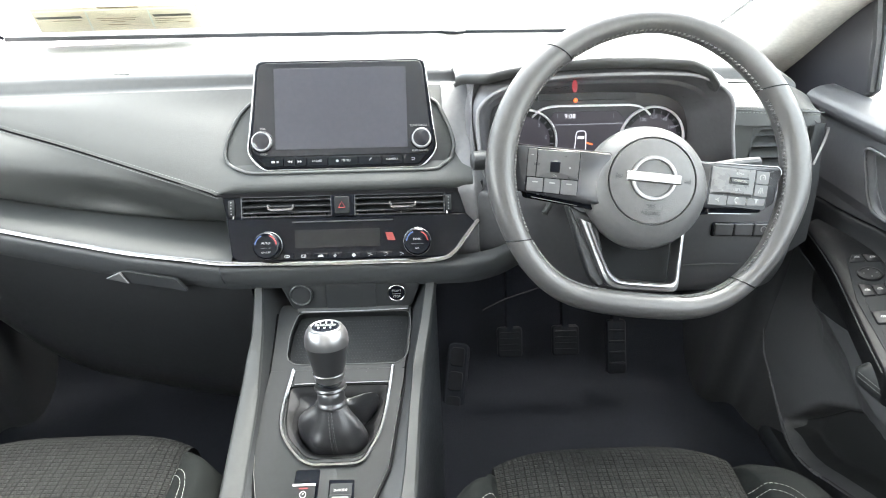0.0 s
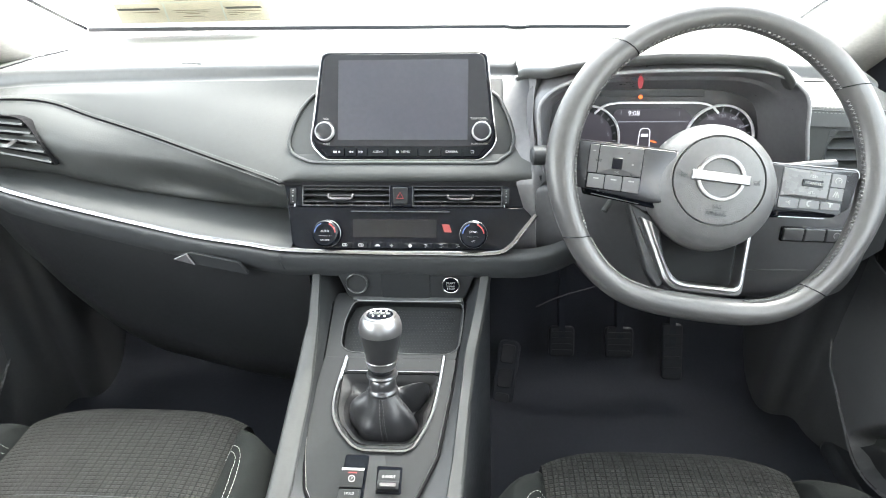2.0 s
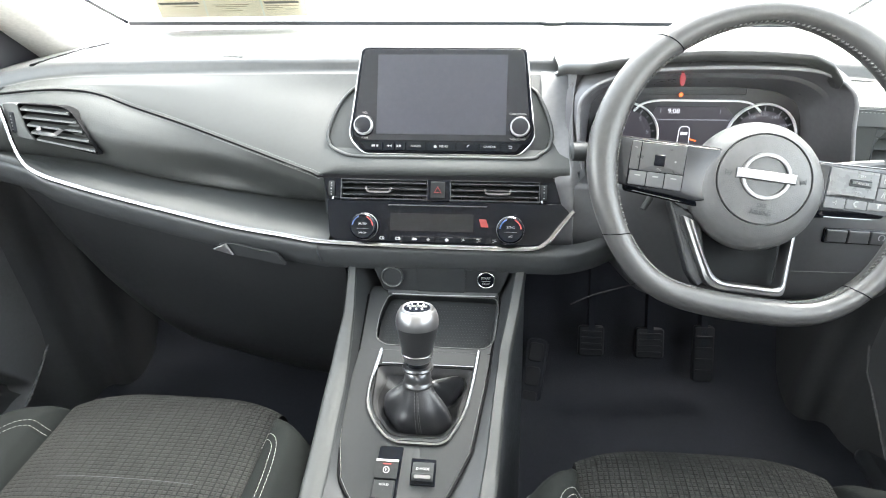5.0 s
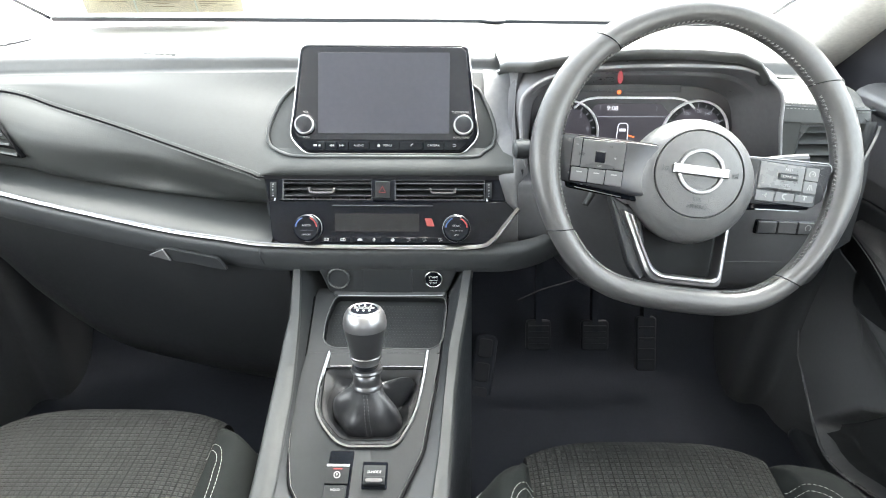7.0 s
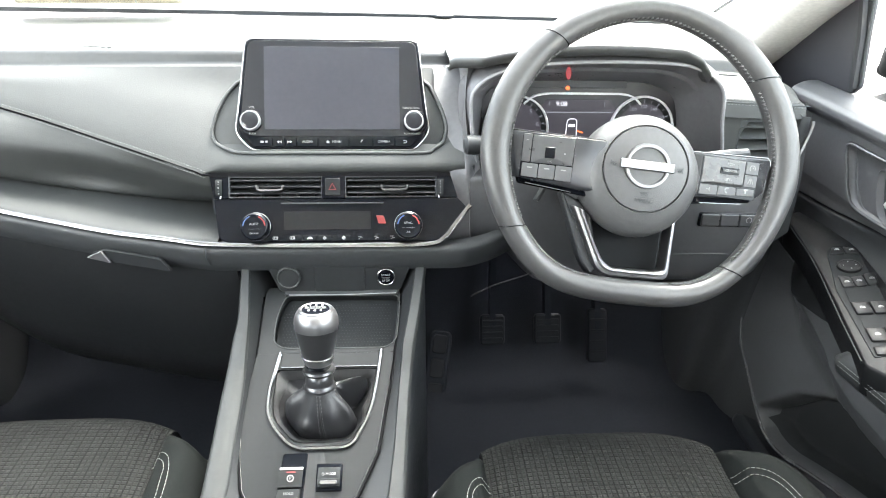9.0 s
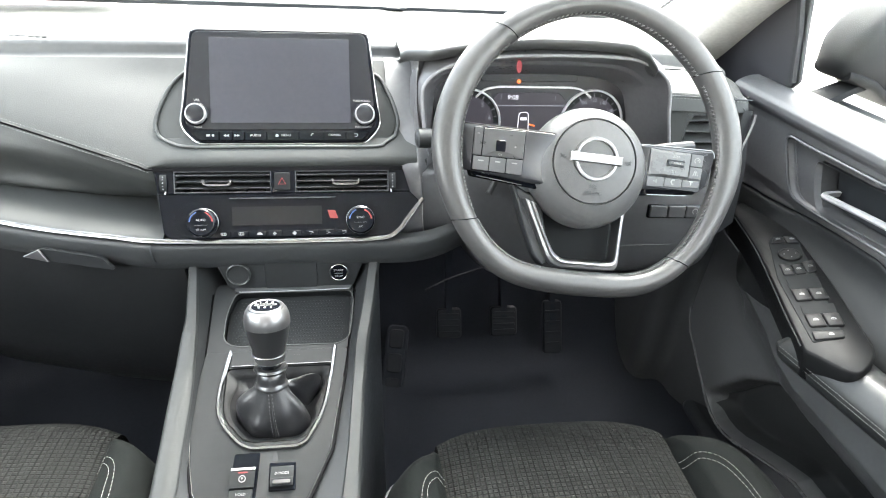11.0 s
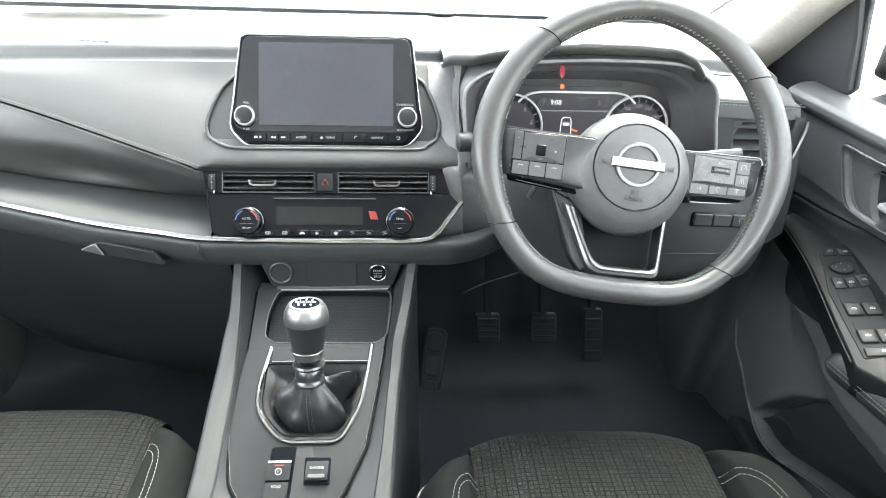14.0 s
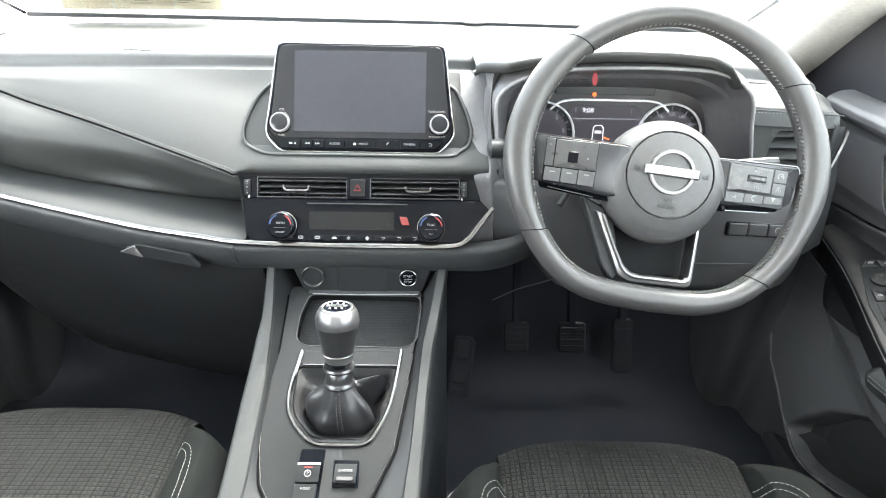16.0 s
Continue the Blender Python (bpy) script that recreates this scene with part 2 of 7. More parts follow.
def part(name, bm, mat, parent=None, label="", smooth=True, thick=0.0, bevel=0.0, auto=35):
    """Links a bmesh, given in world metres, as one mesh under its thing or part."""
    bmesh.ops.recalc_face_normals(bm, faces=bm.faces)
    me = bpy.data.meshes.new(name)
    bm.to_mesh(me)
    bm.free()
    me.materials.append(mat)
    if smooth:
        me.shade_smooth()
        me.set_sharp_from_angle(angle=radians(auto))
    ob = new(name, me)
    if parent:
        ob.parent = parent
        if not parent.parent:
            ob.matrix_parent_inverse = Matrix.Translation(-parent.location)
    if thick:
        s = ob.modifiers.new("thickness", "SOLIDIFY")
        s.thickness, s.offset = thick, -1
        e = ob.modifiers.new("edges", "EDGE_SPLIT")
        e.split_angle = radians(65)
    if bevel:
        b = ob.modifiers.new("bevel", "BEVEL")
        b.width, b.segments, b.limit_method, b.angle_limit = bevel, 2, "ANGLE", radians(40)
    if label:
        ob["label"] = label
    return ob


def cat(pts, n):
    """n points along a smooth curve through pts."""
    p = [Vector(q) for q in pts]
    p = [p[0] * 2 - p[1]] + p + [p[-1] * 2 - p[-2]]
    out = []
    for i in range(n):
        s = i / (n - 1) * (len(p) - 3)
        k = min(int(s), len(p) - 4)
        u = s - k
        a, b, c, d = p[k:k + 4]
        out.append(0.5 * ((2 * b) + (c - a) * u + (2 * a - 5 * b + 4 * c - d) * u * u + (3 * b - a - 3 * c + d) * u ** 3))
    return out


def smooth01(t):
    t = min(1, max(0, t))
    return t * t * (3 - 2 * t)


def lerp(table, x):
    """Linear interpolation in rows of (x, values...)."""
    if x <= table[0][0]:
        return table[0][1:]
    for a, b in zip(table, table[1:]):
        if x <= b[0]:
            u = (x - a[0]) / (b[0] - a[0])
            return tuple(p + (q - p) * u for p, q in zip(a[1:], b[1:]))
    return table[-1][1:]


def loft(rows, closed=False, ring=False, caps=False, bm=None):
    """A skin over rows of equally many points. closed: each row is a loop; ring: the last row joins the first."""
    bm = bm or bmesh.new()
    vs = [[bm.verts.new(p) for p in r] for r in rows]
    n = len(vs[0])
    for i in range(len(vs) if ring else len(vs) - 1):
        a, b = vs[i], vs[(i + 1) % len(vs)]
        for j in range(n if closed else n - 1):
            k = (j + 1) % n
            bm.faces.new((a[j], a[k], b[k], b[j]))
    if caps:
        bm.faces.new(vs[0][::-1])
        bm.faces.new(vs[-1])
    return bm


def rounded(pts, r, n=5):
    """A polygon with its corners rounded; r: one radius, or one for each corner."""
    out = []
    for i, p in enumerate(pts):
        rad = r[i] if isinstance(r, (list, tuple)) else r
        p, a, b = Vector(p), Vector(pts[i - 1]), Vector(pts[(i + 1) % len(pts)])
        da, db = (a - p), (b - p)
        t = min(rad, da.length * 0.49, db.length * 0.49)
        s, e = p + da.normalized() * t, p + db.normalized() * t
        for k in range(n + 1):
            u = k / n
            out.append((s * (1 - u) ** 2 + p * 2 * u * (1 - u) + e * u * u)[:])
    return out


def box_outline(w, h, r=0.0, cx=0.0, cy=0.0, n=4):
    p = [(cx - w / 2, cy - h / 2), (cx + w / 2, cy - h / 2), (cx + w / 2, cy + h / 2), (cx - w / 2, cy + h / 2)]
    return rounded(p, r, n) if r else p


def circle(r, n=40, cx=0.0, cy=0.0, a0=0.0, a1=360.0):
    full = abs(a1 - a0) >= 360
    return [(cx + r * math.cos(radians(a0 + (a1 - a0) * i / (n if full else n - 1))), cy + r * math.sin(radians(a0 + (a1 - a0) * i / (n if full else n - 1)))) for i in range(n)]


def prism(outline, m, depth, edge=0.0, z=0.0, bm=None):
    """An outline in the plane of the frame m, its face at height z, going depth down, with its face's rim bevelled by edge."""
    bm = bm or bmesh.new()
    lo = [m @ Vector((x, y, z - depth)) for x, y in outline]
    rows = [lo]
    if edge:
        c = Vector((sum(p[0] for p in outline) / len(outline), sum(p[1] for p in outline) / len(outline)))
        k = len(outline)
        area = sum(outline[i][0] * outline[(i + 1) % k][1] - outline[(i + 1) % k][0] * outline[i][1] for i in range(k))
        sgn = 1 if area > 0 else -1
        inner = []
        for i in range(k):
            a, b, d = Vector(outline[i - 1]), Vector(outline[i]), Vector(outline[(i + 1) % k])
            t = (d - a)
            t = t.normalized() if t.length > 1e-9 else Vector((1, 0))
            inner.append(b + Vector((-t.y, t.x)) * edge * sgn)
        rows += [[m @ Vector((x, y, z - edge)) for x, y in outline]]
        mid = [(Vector(o) * 0.3 + p * 0.7) for o, p in zip(outline, inner)]
        rows += [[m @ Vector((p.x, p.y, z - edge * 0.25)) for p in mid]]
        rows += [[m @ Vector((p.x, p.y, z)) for p in inner]]
    else:
        rows += [[m @ Vector((x, y, z)) for x, y in outline]]
    return loft(rows, closed=True, caps=True, bm=bm)


def sweep(path, profile, up=(0, 0, 1), closed=False, caps=True, scale=None, bm=None):
    """A profile (side, up) carried along a path."""
    p = [Vector(q) for q in path]
    up = Vector(up)
    rows = []
    n = len(p)
    for i in range(n):
        a = p[i - 1] if (i or closed) else p[i]
        b = p[(i + 1) % n] if (i < n - 1 or closed) else p[i]
        t = (b - a).normalized()
        s = t.cross(up).normalized()
        u = s.cross(t)
        k = scale[i] if scale else 1.0
        rows.append([p[i] + s * x * k + u * y * k for x, y in profile])
    return loft(rows, closed=True, ring=closed, caps=caps and not closed, bm=bm)


def lathe(profile, m, n=40, bm=None):
    """Rows of (radius, height) turned about the z of m."""
    return loft([[m @ Vector((r * math.cos(2 * math.pi * i / n), r * math.sin(2 * math.pi * i / n), h)) for i in range(n)] for r, h in profile], closed=True, caps=True, bm=bm)


def frame_at(origin, xdir, ydir):
    """A frame with its origin, x and about y given."""
    x = Vector(xdir).normalized()
    z = x.cross(Vector(ydir)).normalized()
    y = z.cross(x)
    m = Matrix((x, y, z)).transposed().to_4x4()
    return Matrix.Translation(origin) @ m


def letters(text, size, m, depth=0.0002, bm=None):
    """Text in the built-in font, centred on the frame m."""
    cu = bpy.data.curves.new("letters", "FONT")
    cu.body, cu.size, cu.align_x, cu.align_y, cu.extrude = text, size, "CENTER", "CENTER", depth
    cu.resolution_u = 3
    ob = bpy.data.objects.new("letters", cu)
    scene.collection.objects.link(ob)
    bpy.context.view_layer.update()
    me = bpy.data.meshes.new_from_object(ob.evaluated_get(bpy.context.evaluated_depsgraph_get()))
    bpy.data.objects.remove(ob)
    bpy.data.curves.remove(cu)
    me.transform(m)
    bm = bm or bmesh.new()
    bm.from_mesh(me)
    bpy.data.meshes.remove(me)
    return bm


def at2(m, x, y, z=0.0, turn=0.0):
    """The frame m moved to its own (x, y, z) and turned about its z."""
    return m @ Matrix.Translation((x, y, z)) @ Matrix.Rotation(radians(turn), 4, "Z")


def stitches(path, mat, parent, length=0.0035, gap=0.002, r=0.0005, name="stitching"):
    """A row of single stitches along a path."""
    pts = [Vector(p) for p in path]
    runs = [0.0]
    for a, b in zip(pts, pts[1:]):
        runs.append(runs[-1] + (b - a).length)

    def at(d):
        k = 0
        while k < len(runs) - 2 and runs[k + 1] < d:
            k += 1
        return pts[k].lerp(pts[k + 1], (d - runs[k]) / max(1e-9, runs[k + 1] - runs[k]))
    bm = bmesh.new()
    d = 0.0
    while d + length < runs[-1]:
        c, m, e = at(d), at(d + length / 2), at(d + length)
        t = (e - c).normalized()
        side = t.cross(Vector((0, -0.5, 0.86))).normalized() * r
        up = side.cross(t).normalized() * r
        rows = [[c + side * 0.6, c + up * 0.6, c - side * 0.6, c - up], [m + side * 1.2 + up, m + up * 2.2, m - side * 1.2 + up, m - up], [e + side * 0.6, e + up * 0.6, e - side * 0.6, e - up]]
        loft(rows, closed=True, caps=True, bm=bm)
        d += length + gap
    return part(name, bm, mat, parent, smooth=False)


# ---- structure: floor, shell, roof, ground ----
def tube_box(x0, x1, y0, y1, z0, z1, bm=None):
    m = Matrix.Identity(4)
    return prism([(x0, y0), (x1, y0), (x1, y1), (x0, y1)], m, z1 - z0, z=z1, bm=bm)


def structure(name, bm, mat, label, category, smooth=True, thick=0.0, bevel=0.0):
    ob = part(name, bm, mat, None, "", smooth, thick, bevel)
    return tagged(ob, label, category, "", "structure")


FLOOR = [(0, -1.8, 0), (0, -0.5, 0), (0, 0.6, 0), (0, 0.80, 0.0), (0, 0.95, 0.010), (0, 1.08, 0.05), (0, 1.22, 0.25), (0, 1.32, 0.45), (0, 1.38, 0.66)]
structure("floor", loft([[(x, q.y, q.z) for q in cat(FLOOR, 40)] for x in np.linspace(-0.82, 0.82, 9)]), CARPET, "black carpeted car floor rising to the bulkhead", "floor", thick=0.03)

# ground sheet outside and the bonnet in front of the windscreen
structure("ground", tube_box(-400, 400, -400, 400, -0.6, -0.38), CONCRETE, "pale concrete ground outside the car", "ground", smooth=False)


def shell_side(sx, name):
    x0 = 0.86
    bm = tube_box(min(sx * x0, sx * (x0 + 0.06)), max(sx * x0, sx * (x0 + 0.06)), -1.8, 1.36, -0.05, 0.64)
    return structure(name, bm, DARK, "dark inner body side below the windows", "car body", smooth=False)


shell_side(-1, "wall_left")
shell_side(1, "wall_right")
structure("wall_rear", tube_box(-0.80, 0.80, -1.86, -1.80, -0.05, 0.72), HARD, "dark rear body panel below the back window", "car body", smooth=False)

roof_rows = []
for y in np.linspace(-1.9, 0.50, 14):
    roof_rows.append([(x, y, 1.24 - 0.05 * (x / 0.62) ** 4 - 0.03 * ((y + 0.6) / 1.2) ** 2) for x in np.linspace(-0.66, 0.66, 15)])
structure("ceiling", loft(roof_rows), HEAD, "pale fabric headliner under the roof", "headliner", thick=0.03)


def pillar(name, path, w, d, label, mat=HEAD, taper=1.0):
    prof = [(w / 2 * math.copysign(abs(math.cos(a)) ** 0.7, math.cos(a)), d / 2 * math.copysign(abs(math.sin(a)) ** 0.7, math.sin(a))) for a in [2 * math.pi * i / 18 for i in range(18)]]
    return structure(name, sweep(cat(path, 24), prof, up=(0, 0.5, 0.86) if "front" in name else (0, 1, 0.2), scale=[1 + (taper - 1) * min(1, i / 12) for i in range(24)]), mat, label, "pillar")


for sx, nm in ((-1, "left"), (1, "right")):
    pillar("pillar_front_" + nm, [(sx * 0.775, 1.27, 0.625), (sx * 0.762, 1.14, 0.712), (sx * 0.742, 1.0, 0.812), (sx * 0.70, 0.75, 0.965), (sx * 0.655, 0.48, 1.135)], 0.165, 0.105, "pale grey trim on the windscreen pillar", HEAD, 0.68)
    pillar("pillar_middle_" + nm, [(sx * 0.80, -0.22, 0.60), (sx * 0.77, -0.24, 0.9), (sx * 0.68, -0.28, 1.20)], 0.12, 0.10, "pale trim on the pillar behind the front door")
    pillar("pillar_rear_" + nm, [(sx * 0.80, -1.45, 0.60), (sx * 0.76, -1.55, 0.9), (sx * 0.64, -1.75, 1.16)], 0.3, 0.12, "pale trim on the rear pillar")

# windscreen: curved glass with a dark band along its foot
def screen_point(u, v):
    x = u * (0.678 - 0.04 * v)
    y = 1.246 - 0.015 * u * u - 0.80 * v
    z = 0.7295 + 0.36 * v + 0.10 * v * v
    return (x, y, z - 0.0045 * u)


windscreen = thing("windscreen", "clear curved windscreen above the dashboard", "windscreen", (0, 1.3, 0.73), kind="structure")
g = part("pane", loft([[screen_point(u, v) for u in np.linspace(-1, 1, 21)] for v in np.linspace(0, 1, 12)]), GLASS, windscreen, thick=0.004)
g.visible_shadow = False
part("seal", sweep([Vector(screen_point(u, 0.0)) + Vector((0, -0.004, 0.001)) for u in np.linspace(-0.97, 0.97, 41)], [(-0.010, -0.006), (0.010, -0.006), (0.010, 0.0015), (-0.010, 0.0015)]), DARK, windscreen, "black rubber seal at the foot of the glass")
for sx in (-1, 1):
    part("side_seal", sweep([Vector(screen_point(sx * 0.985, v)) + Vector((-sx * 0.004, -0.008, 0)) for v in np.linspace(0, 0.95, 24)], [(-0.0025, -0.003), (0.0025, -0.003), (0.0025, 0.003), (-0.0025, 0.003)], up=(0, 1, 0)), PIANO, windscreen, "black rubber seal beside the glass")

bonnet = structure("bonnet", loft([[(x, y, 0.718 - 0.16 * max(0, (y - 1.30) / 1.0) ** 1.3 - 0.05 * (x / 0.8) ** 2) for x in np.linspace(-0.82, 0.82, 15)] for y in np.linspace(1.275, 2.4, 14)]),
                   WHITE_PAINT, "white painted bonnet beyond the windscreen", "bonnet", thick=0.02)

# ---- dashboard ----
dash = thing("dashboard", "grey-black dashboard with stitched soft panels and a chrome strip", "dashboard", (0, 0.9, 0.5))


def crown(x):
    return -0.02 * x * x - 0.06 * max(0, abs(x) - 0.56) - 0.10 * max(0, abs(x) - 0.63)


PADP = [(1.262, 0.716), (1.22, 0.7275), (1.12, 0.7345), (1.0, 0.7355), (0.935, 0.7355), (0.912, 0.7345), (0.902, 0.7315), (0.898, 0.7255), (0.897, 0.719), (0.893, 0.715), (0.885, 0.714)]
rows = []
for x in np.linspace(-0.745, 0.690, 59):
    back = 0.015 * (x / 0.66) ** 2
    row = []
    for y, z in PADP:
        lim = lerp([(0.88, 0.650), (0.92, 0.662), (1.0, 0.684), (1.10, 0.690), (1.26, 0.690)], y)[0]
        px = x if x < 0.45 else 0.45 + (x - 0.45) * (lim - 0.45) / 0.24
        drop = 0.018 * max(0.0, (px - lim + 0.07) / 0.07) ** 2 if x > 0.45 else 0.0
        row.append((px * (1 - 0.02 * max(0, (y - 1.0) / 0.262)), y - back * max(0, (y - 1.0) / 0.262), z + crown(px) - drop))
    rows.append(row)
top_pad = part("top_pad", loft(rows), PAD, dash, "soft grained dashboard top", thick=0.01, auto=60)

XS = list(np.linspace(-0.68, -0.146, 60))
SEAM = [(-0.68, 0.849, 0.690), (-0.593, 0.850, 0.698), (-0.53, 0.848, 0.697), (-0.491, 0.842, 0.691), (-0.449, 0.831, 0.680), (-0.367, 0.812, 0.661), (-0.287, 0.791, 0.641),
        (-0.208, 0.770, 0.621), (-0.169, 0.760, 0.611), (-0.15, 0.757, 0.608), (0.0, 0.757, 0.608), (0.178, 0.757, 0.608)]
SEAM = [tuple(p) for p in cat(SEAM, 90)]
TUCK = [(-0.68, 0.834, 0.605), (-0.596, 0.824, 0.601), (-0.504, 0.813, 0.596), (-0.464, 0.808, 0.587), (-0.385, 0.803, 0.574), (-0.306, 0.798, 0.565), (-0.228, 0.799, 0.554), (-0.142, 0.795, 0.549)]
STRIP = [(-0.62, 0.790, 0.700), (-0.612, 0.782, 0.670), (-0.603, 0.772, 0.638), (-0.588, 0.763, 0.613), (-0.559, 0.755, 0.600), (-0.504, 0.746, 0.588), (-0.429, 0.737, 0.573), (-0.353, 0.727, 0.560),
         (-0.277, 0.717, 0.548), (-0.202, 0.708, 0.541), (-0.149, 0.701, 0.537)]
STRIP_X = [(-0.68, 0.79, 0.62)] + [r for r in STRIP[3:]] + [(0.14, 0.701, 0.5365)]

rows = []
for x in XS + list(np.linspace(-0.138, 0.172, 30)):
    sy, sz = lerp(SEAM, x)
    ty, tz = 0.885, 0.714 + crown(x)
    rd = min(1, max(0, (x + 0.17) / 0.03))
    ky, kz = 0.862, min(0.7085 + crown(x), 0.714 + crown(x) - 0.2 * (0.714 + crown(x) - sz))
    rows.append(cat([(x, ty, tz), (x, ky, kz), (x, ky - 0.35 * (ky - sy), kz - 0.30 * (kz - sz)), (x, ky - 0.75 * (ky - sy), kz - 0.70 * (kz - sz)), (x, sy + 0.007 * rd, sz + 0.010 * rd), (x, sy + 0.004 * rd, sz)], 18) +
                [(x, sy + 0.002 + 0.006 * rd, sz - 0.003 - 0.002 * rd), (x, sy + 0.012 + 0.010 * rd, sz - 0.006 - 0.002 * rd)])
part("upper_panel", loft(rows), SOFT, dash, "soft leatherette face panel", thick=0.0008, auto=60)

rows = []
for x in XS:
    sy, sz = lerp(SEAM, x)
    ty, tz = lerp(TUCK, x)
    H = sz - tz
    w = max(0.0, sy - ty)
    g = 1 - 0.9 * min(1, max(0, (x + 0.45) / 0.22))
    rows.append(cat([(x, sy + 0.004, sz + 0.0005), (x, sy - 0.0008, sz - 0.0022), (x, sy - 0.16 * H * g - w * 0.3, sz - 0.15 * H), (x, sy - 0.30 * H * g - w * 0.6 + 0.002 * (1 - g), sz - 0.36 * H), (x, sy - 0.20 * H * g - w * 0.9 + 0.014 * (1 - g), sz - 0.72 * H), (x, ty - 0.06 * H * g - 0.005 * (1 - g), tz + 0.05 * H), (x, ty + 0.008, tz), (x, ty + 0.025, tz + 0.003)], 26))
part("lower_panel", loft(rows), SOFT, dash, "stitched leatherette panel in front of the passenger", thick=0.0008, auto=60)

for off, nm in ((0.0032, "upper"), (-0.0036, "lower")):
    pathp = []
    for x in np.linspace(-0.66, -0.158, 120):
        sy, sz = lerp(SEAM, x)
        pathp.append(Vector((x, sy - 0.0035 + (0.003 if off > 0 else -0.0015), sz + off + 0.0005)))
    stitches(pathp, THREAD, dash, 0.0030, 0.0016, 0.00030)

rows = []
for x in np.linspace(-0.68, -0.142, 46):
    ty, tz = lerp(TUCK, x)
    cy, cz = lerp(STRIP_X, x)
    rows.append(cat([(x, ty + 0.015, tz + 0.002), (x, ty * 0.7 + cy * 0.3, tz * 0.72 + cz * 0.28 + 0.001), (x, ty * 0.3 + cy * 0.7, tz * 0.3 + cz * 0.7 + 0.004), (x, cy + 0.004, cz + 0.002), (x, cy, cz - 0.004)], 14))
part("shelf_panel", loft(rows), SHELF, dash, "smooth grey shelf panel above the chrome strip", thick=0.004, auto=60)

cord_line = [(x, lerp(SEAM, x)[0] - 0.0002, lerp(SEAM, x)[1] - 0.0008) for x in XS]
part("seam_line", sweep(cord_line, [(-0.0016, -0.0014), (0.0016, -0.0014), (0.0016, 0.0006), (-0.0016, 0.0006)]), HOLE, dash, "dark seam between the stitched panels")
strip_path = cat([(-0.622, 0.792, 0.702)] + STRIP[1:] + [(-0.05, 0.6985, 0.5350), (0.05, 0.6985, 0.5350), (0.122, 0.699, 0.5355), (0.143, 0.703, 0.543), (0.158, 0.711, 0.560), (0.176, 0.721, 0.580)], 150)
part("chrome_strip", sweep(strip_path, [(-0.002, -0.0030), (0.0022, -0.0030), (0.0034, -0.0008), (0.0030, 0.0014), (0.0015, 0.0024), (-0.002, 0.0024)], up=(0, -0.6, 0.8)), STRIPM, dash, "thin satin chrome strip")

# lower dashboard and glovebox
rows = []
for x in np.linspace(-0.69, 0.245, 72):
    cy, cz = lerp(STRIP_X, x)
    cz -= 0.005
    cy += max(0, x - 0.150) ** 2 * 6.0
    rows.append(cat([(x, cy + 0.012, cz + 0.003), (x, cy - 0.001, cz - 0.002), (x, cy - 0.003, cz - 0.012), (x, cy - 0.0005, cz - 0.026), (x, cy + 0.005, cz - 0.037)], 12))
part("lower_rail", loft(rows), HARD, dash, "curved rail under the chrome strip", thick=0.004, auto=60)
rows = []
for x in np.linspace(-0.69, -0.125, 40):
    cy, cz = lerp(STRIP_X, x)
    f = 1 - 0.55 * smooth01((-0.44 - x) / 0.25)
    e = 0.10 * max(0, (-0.60 - x) / 0.09) ** 2
    rows.append(cat([(x, cy + 0.0085 + e * 0.3, cz - 0.0345), (x, cy + 0.0135 + e * 0.5, cz - 0.035 - 0.025 * f), (x, cy + 0.034 + e, cz - 0.035 - 0.115 * f), (x, cy + 0.07 + e, cz - 0.035 - 0.235 * f), (x, cy + 0.16 + e, cz - 0.035 - 0.315 * f), (x, 1.10 + e, cz - 0.035 - 0.325 * f)], 18))
glove = part("glovebox", loft(rows), GLOVE, dash, "glovebox lid in plastic coloured darker for shade", thick=0.004, auto=60)

# ---- small building blocks ----
SCR = frame_at((0.001, 0.8005, 0.6693), (1, 0, 0), (0, 0.047, 0.085)) @ Matrix.Scale(1.030, 4)


def plate(name, outline, m, depth, mat, parent, edge=0.0006, z=0.0, label="", auto=35):
    return part(name, prism(outline, m, depth, edge, z), mat, parent, label, auto=auto)


def line_on(m, pts, z=0.0):
    return [m @ Vector((p[0], p[1], z)) for p in pts]


ROUND = [(math.cos(2 * math.pi * j / 10), math.sin(2 * math.pi * j / 10)) for j in range(10)]


def cord(name, path, r, mat, parent, up=(0, -0.5, 0.86), label="", closed=False):
    return part(name, sweep(path, [(r * a, r * b) for a, b in ROUND], up=up, closed=closed), mat, parent, label)


def bars(rows, m, h, z, bm=None):
    """Plain bars that stand for writing too small to read: rows of (x, y, width)."""
    bm = bm or bmesh.new()
    for x, y, w in rows:
        prism(box_outline(w, h, 0, x, y), m, 0.0003, z=z, bm=bm)
    return bm


# pod round the display
POD = frame_at((0.0, 0.8010, 0.6540), (1, 0, 0), (0, 0.064, 0.090))
pod_line = [(-0.118, 0.066), (-0.138, 0.046), (-0.152, 0.014), (-0.157, -0.010), (-0.143, -0.030), (-0.120, -0.0445), (0.108, -0.0445), (0.130, -0.031), (0.151, -0.009), (0.145, 0.022), (0.128, 0.058), (0.116, 0.066)]
pod_smooth = rounded(pod_line, [0.01, 0.02, 0.02, 0.016, 0.016, 0.016, 0.016, 0.016, 0.016, 0.02, 0.02, 0.01], 6)
plate("display_surround", pod_smooth, POD, 0.05, SOFT, dash, 0.003, 0.001, "smooth raised surround behind the display", auto=60)
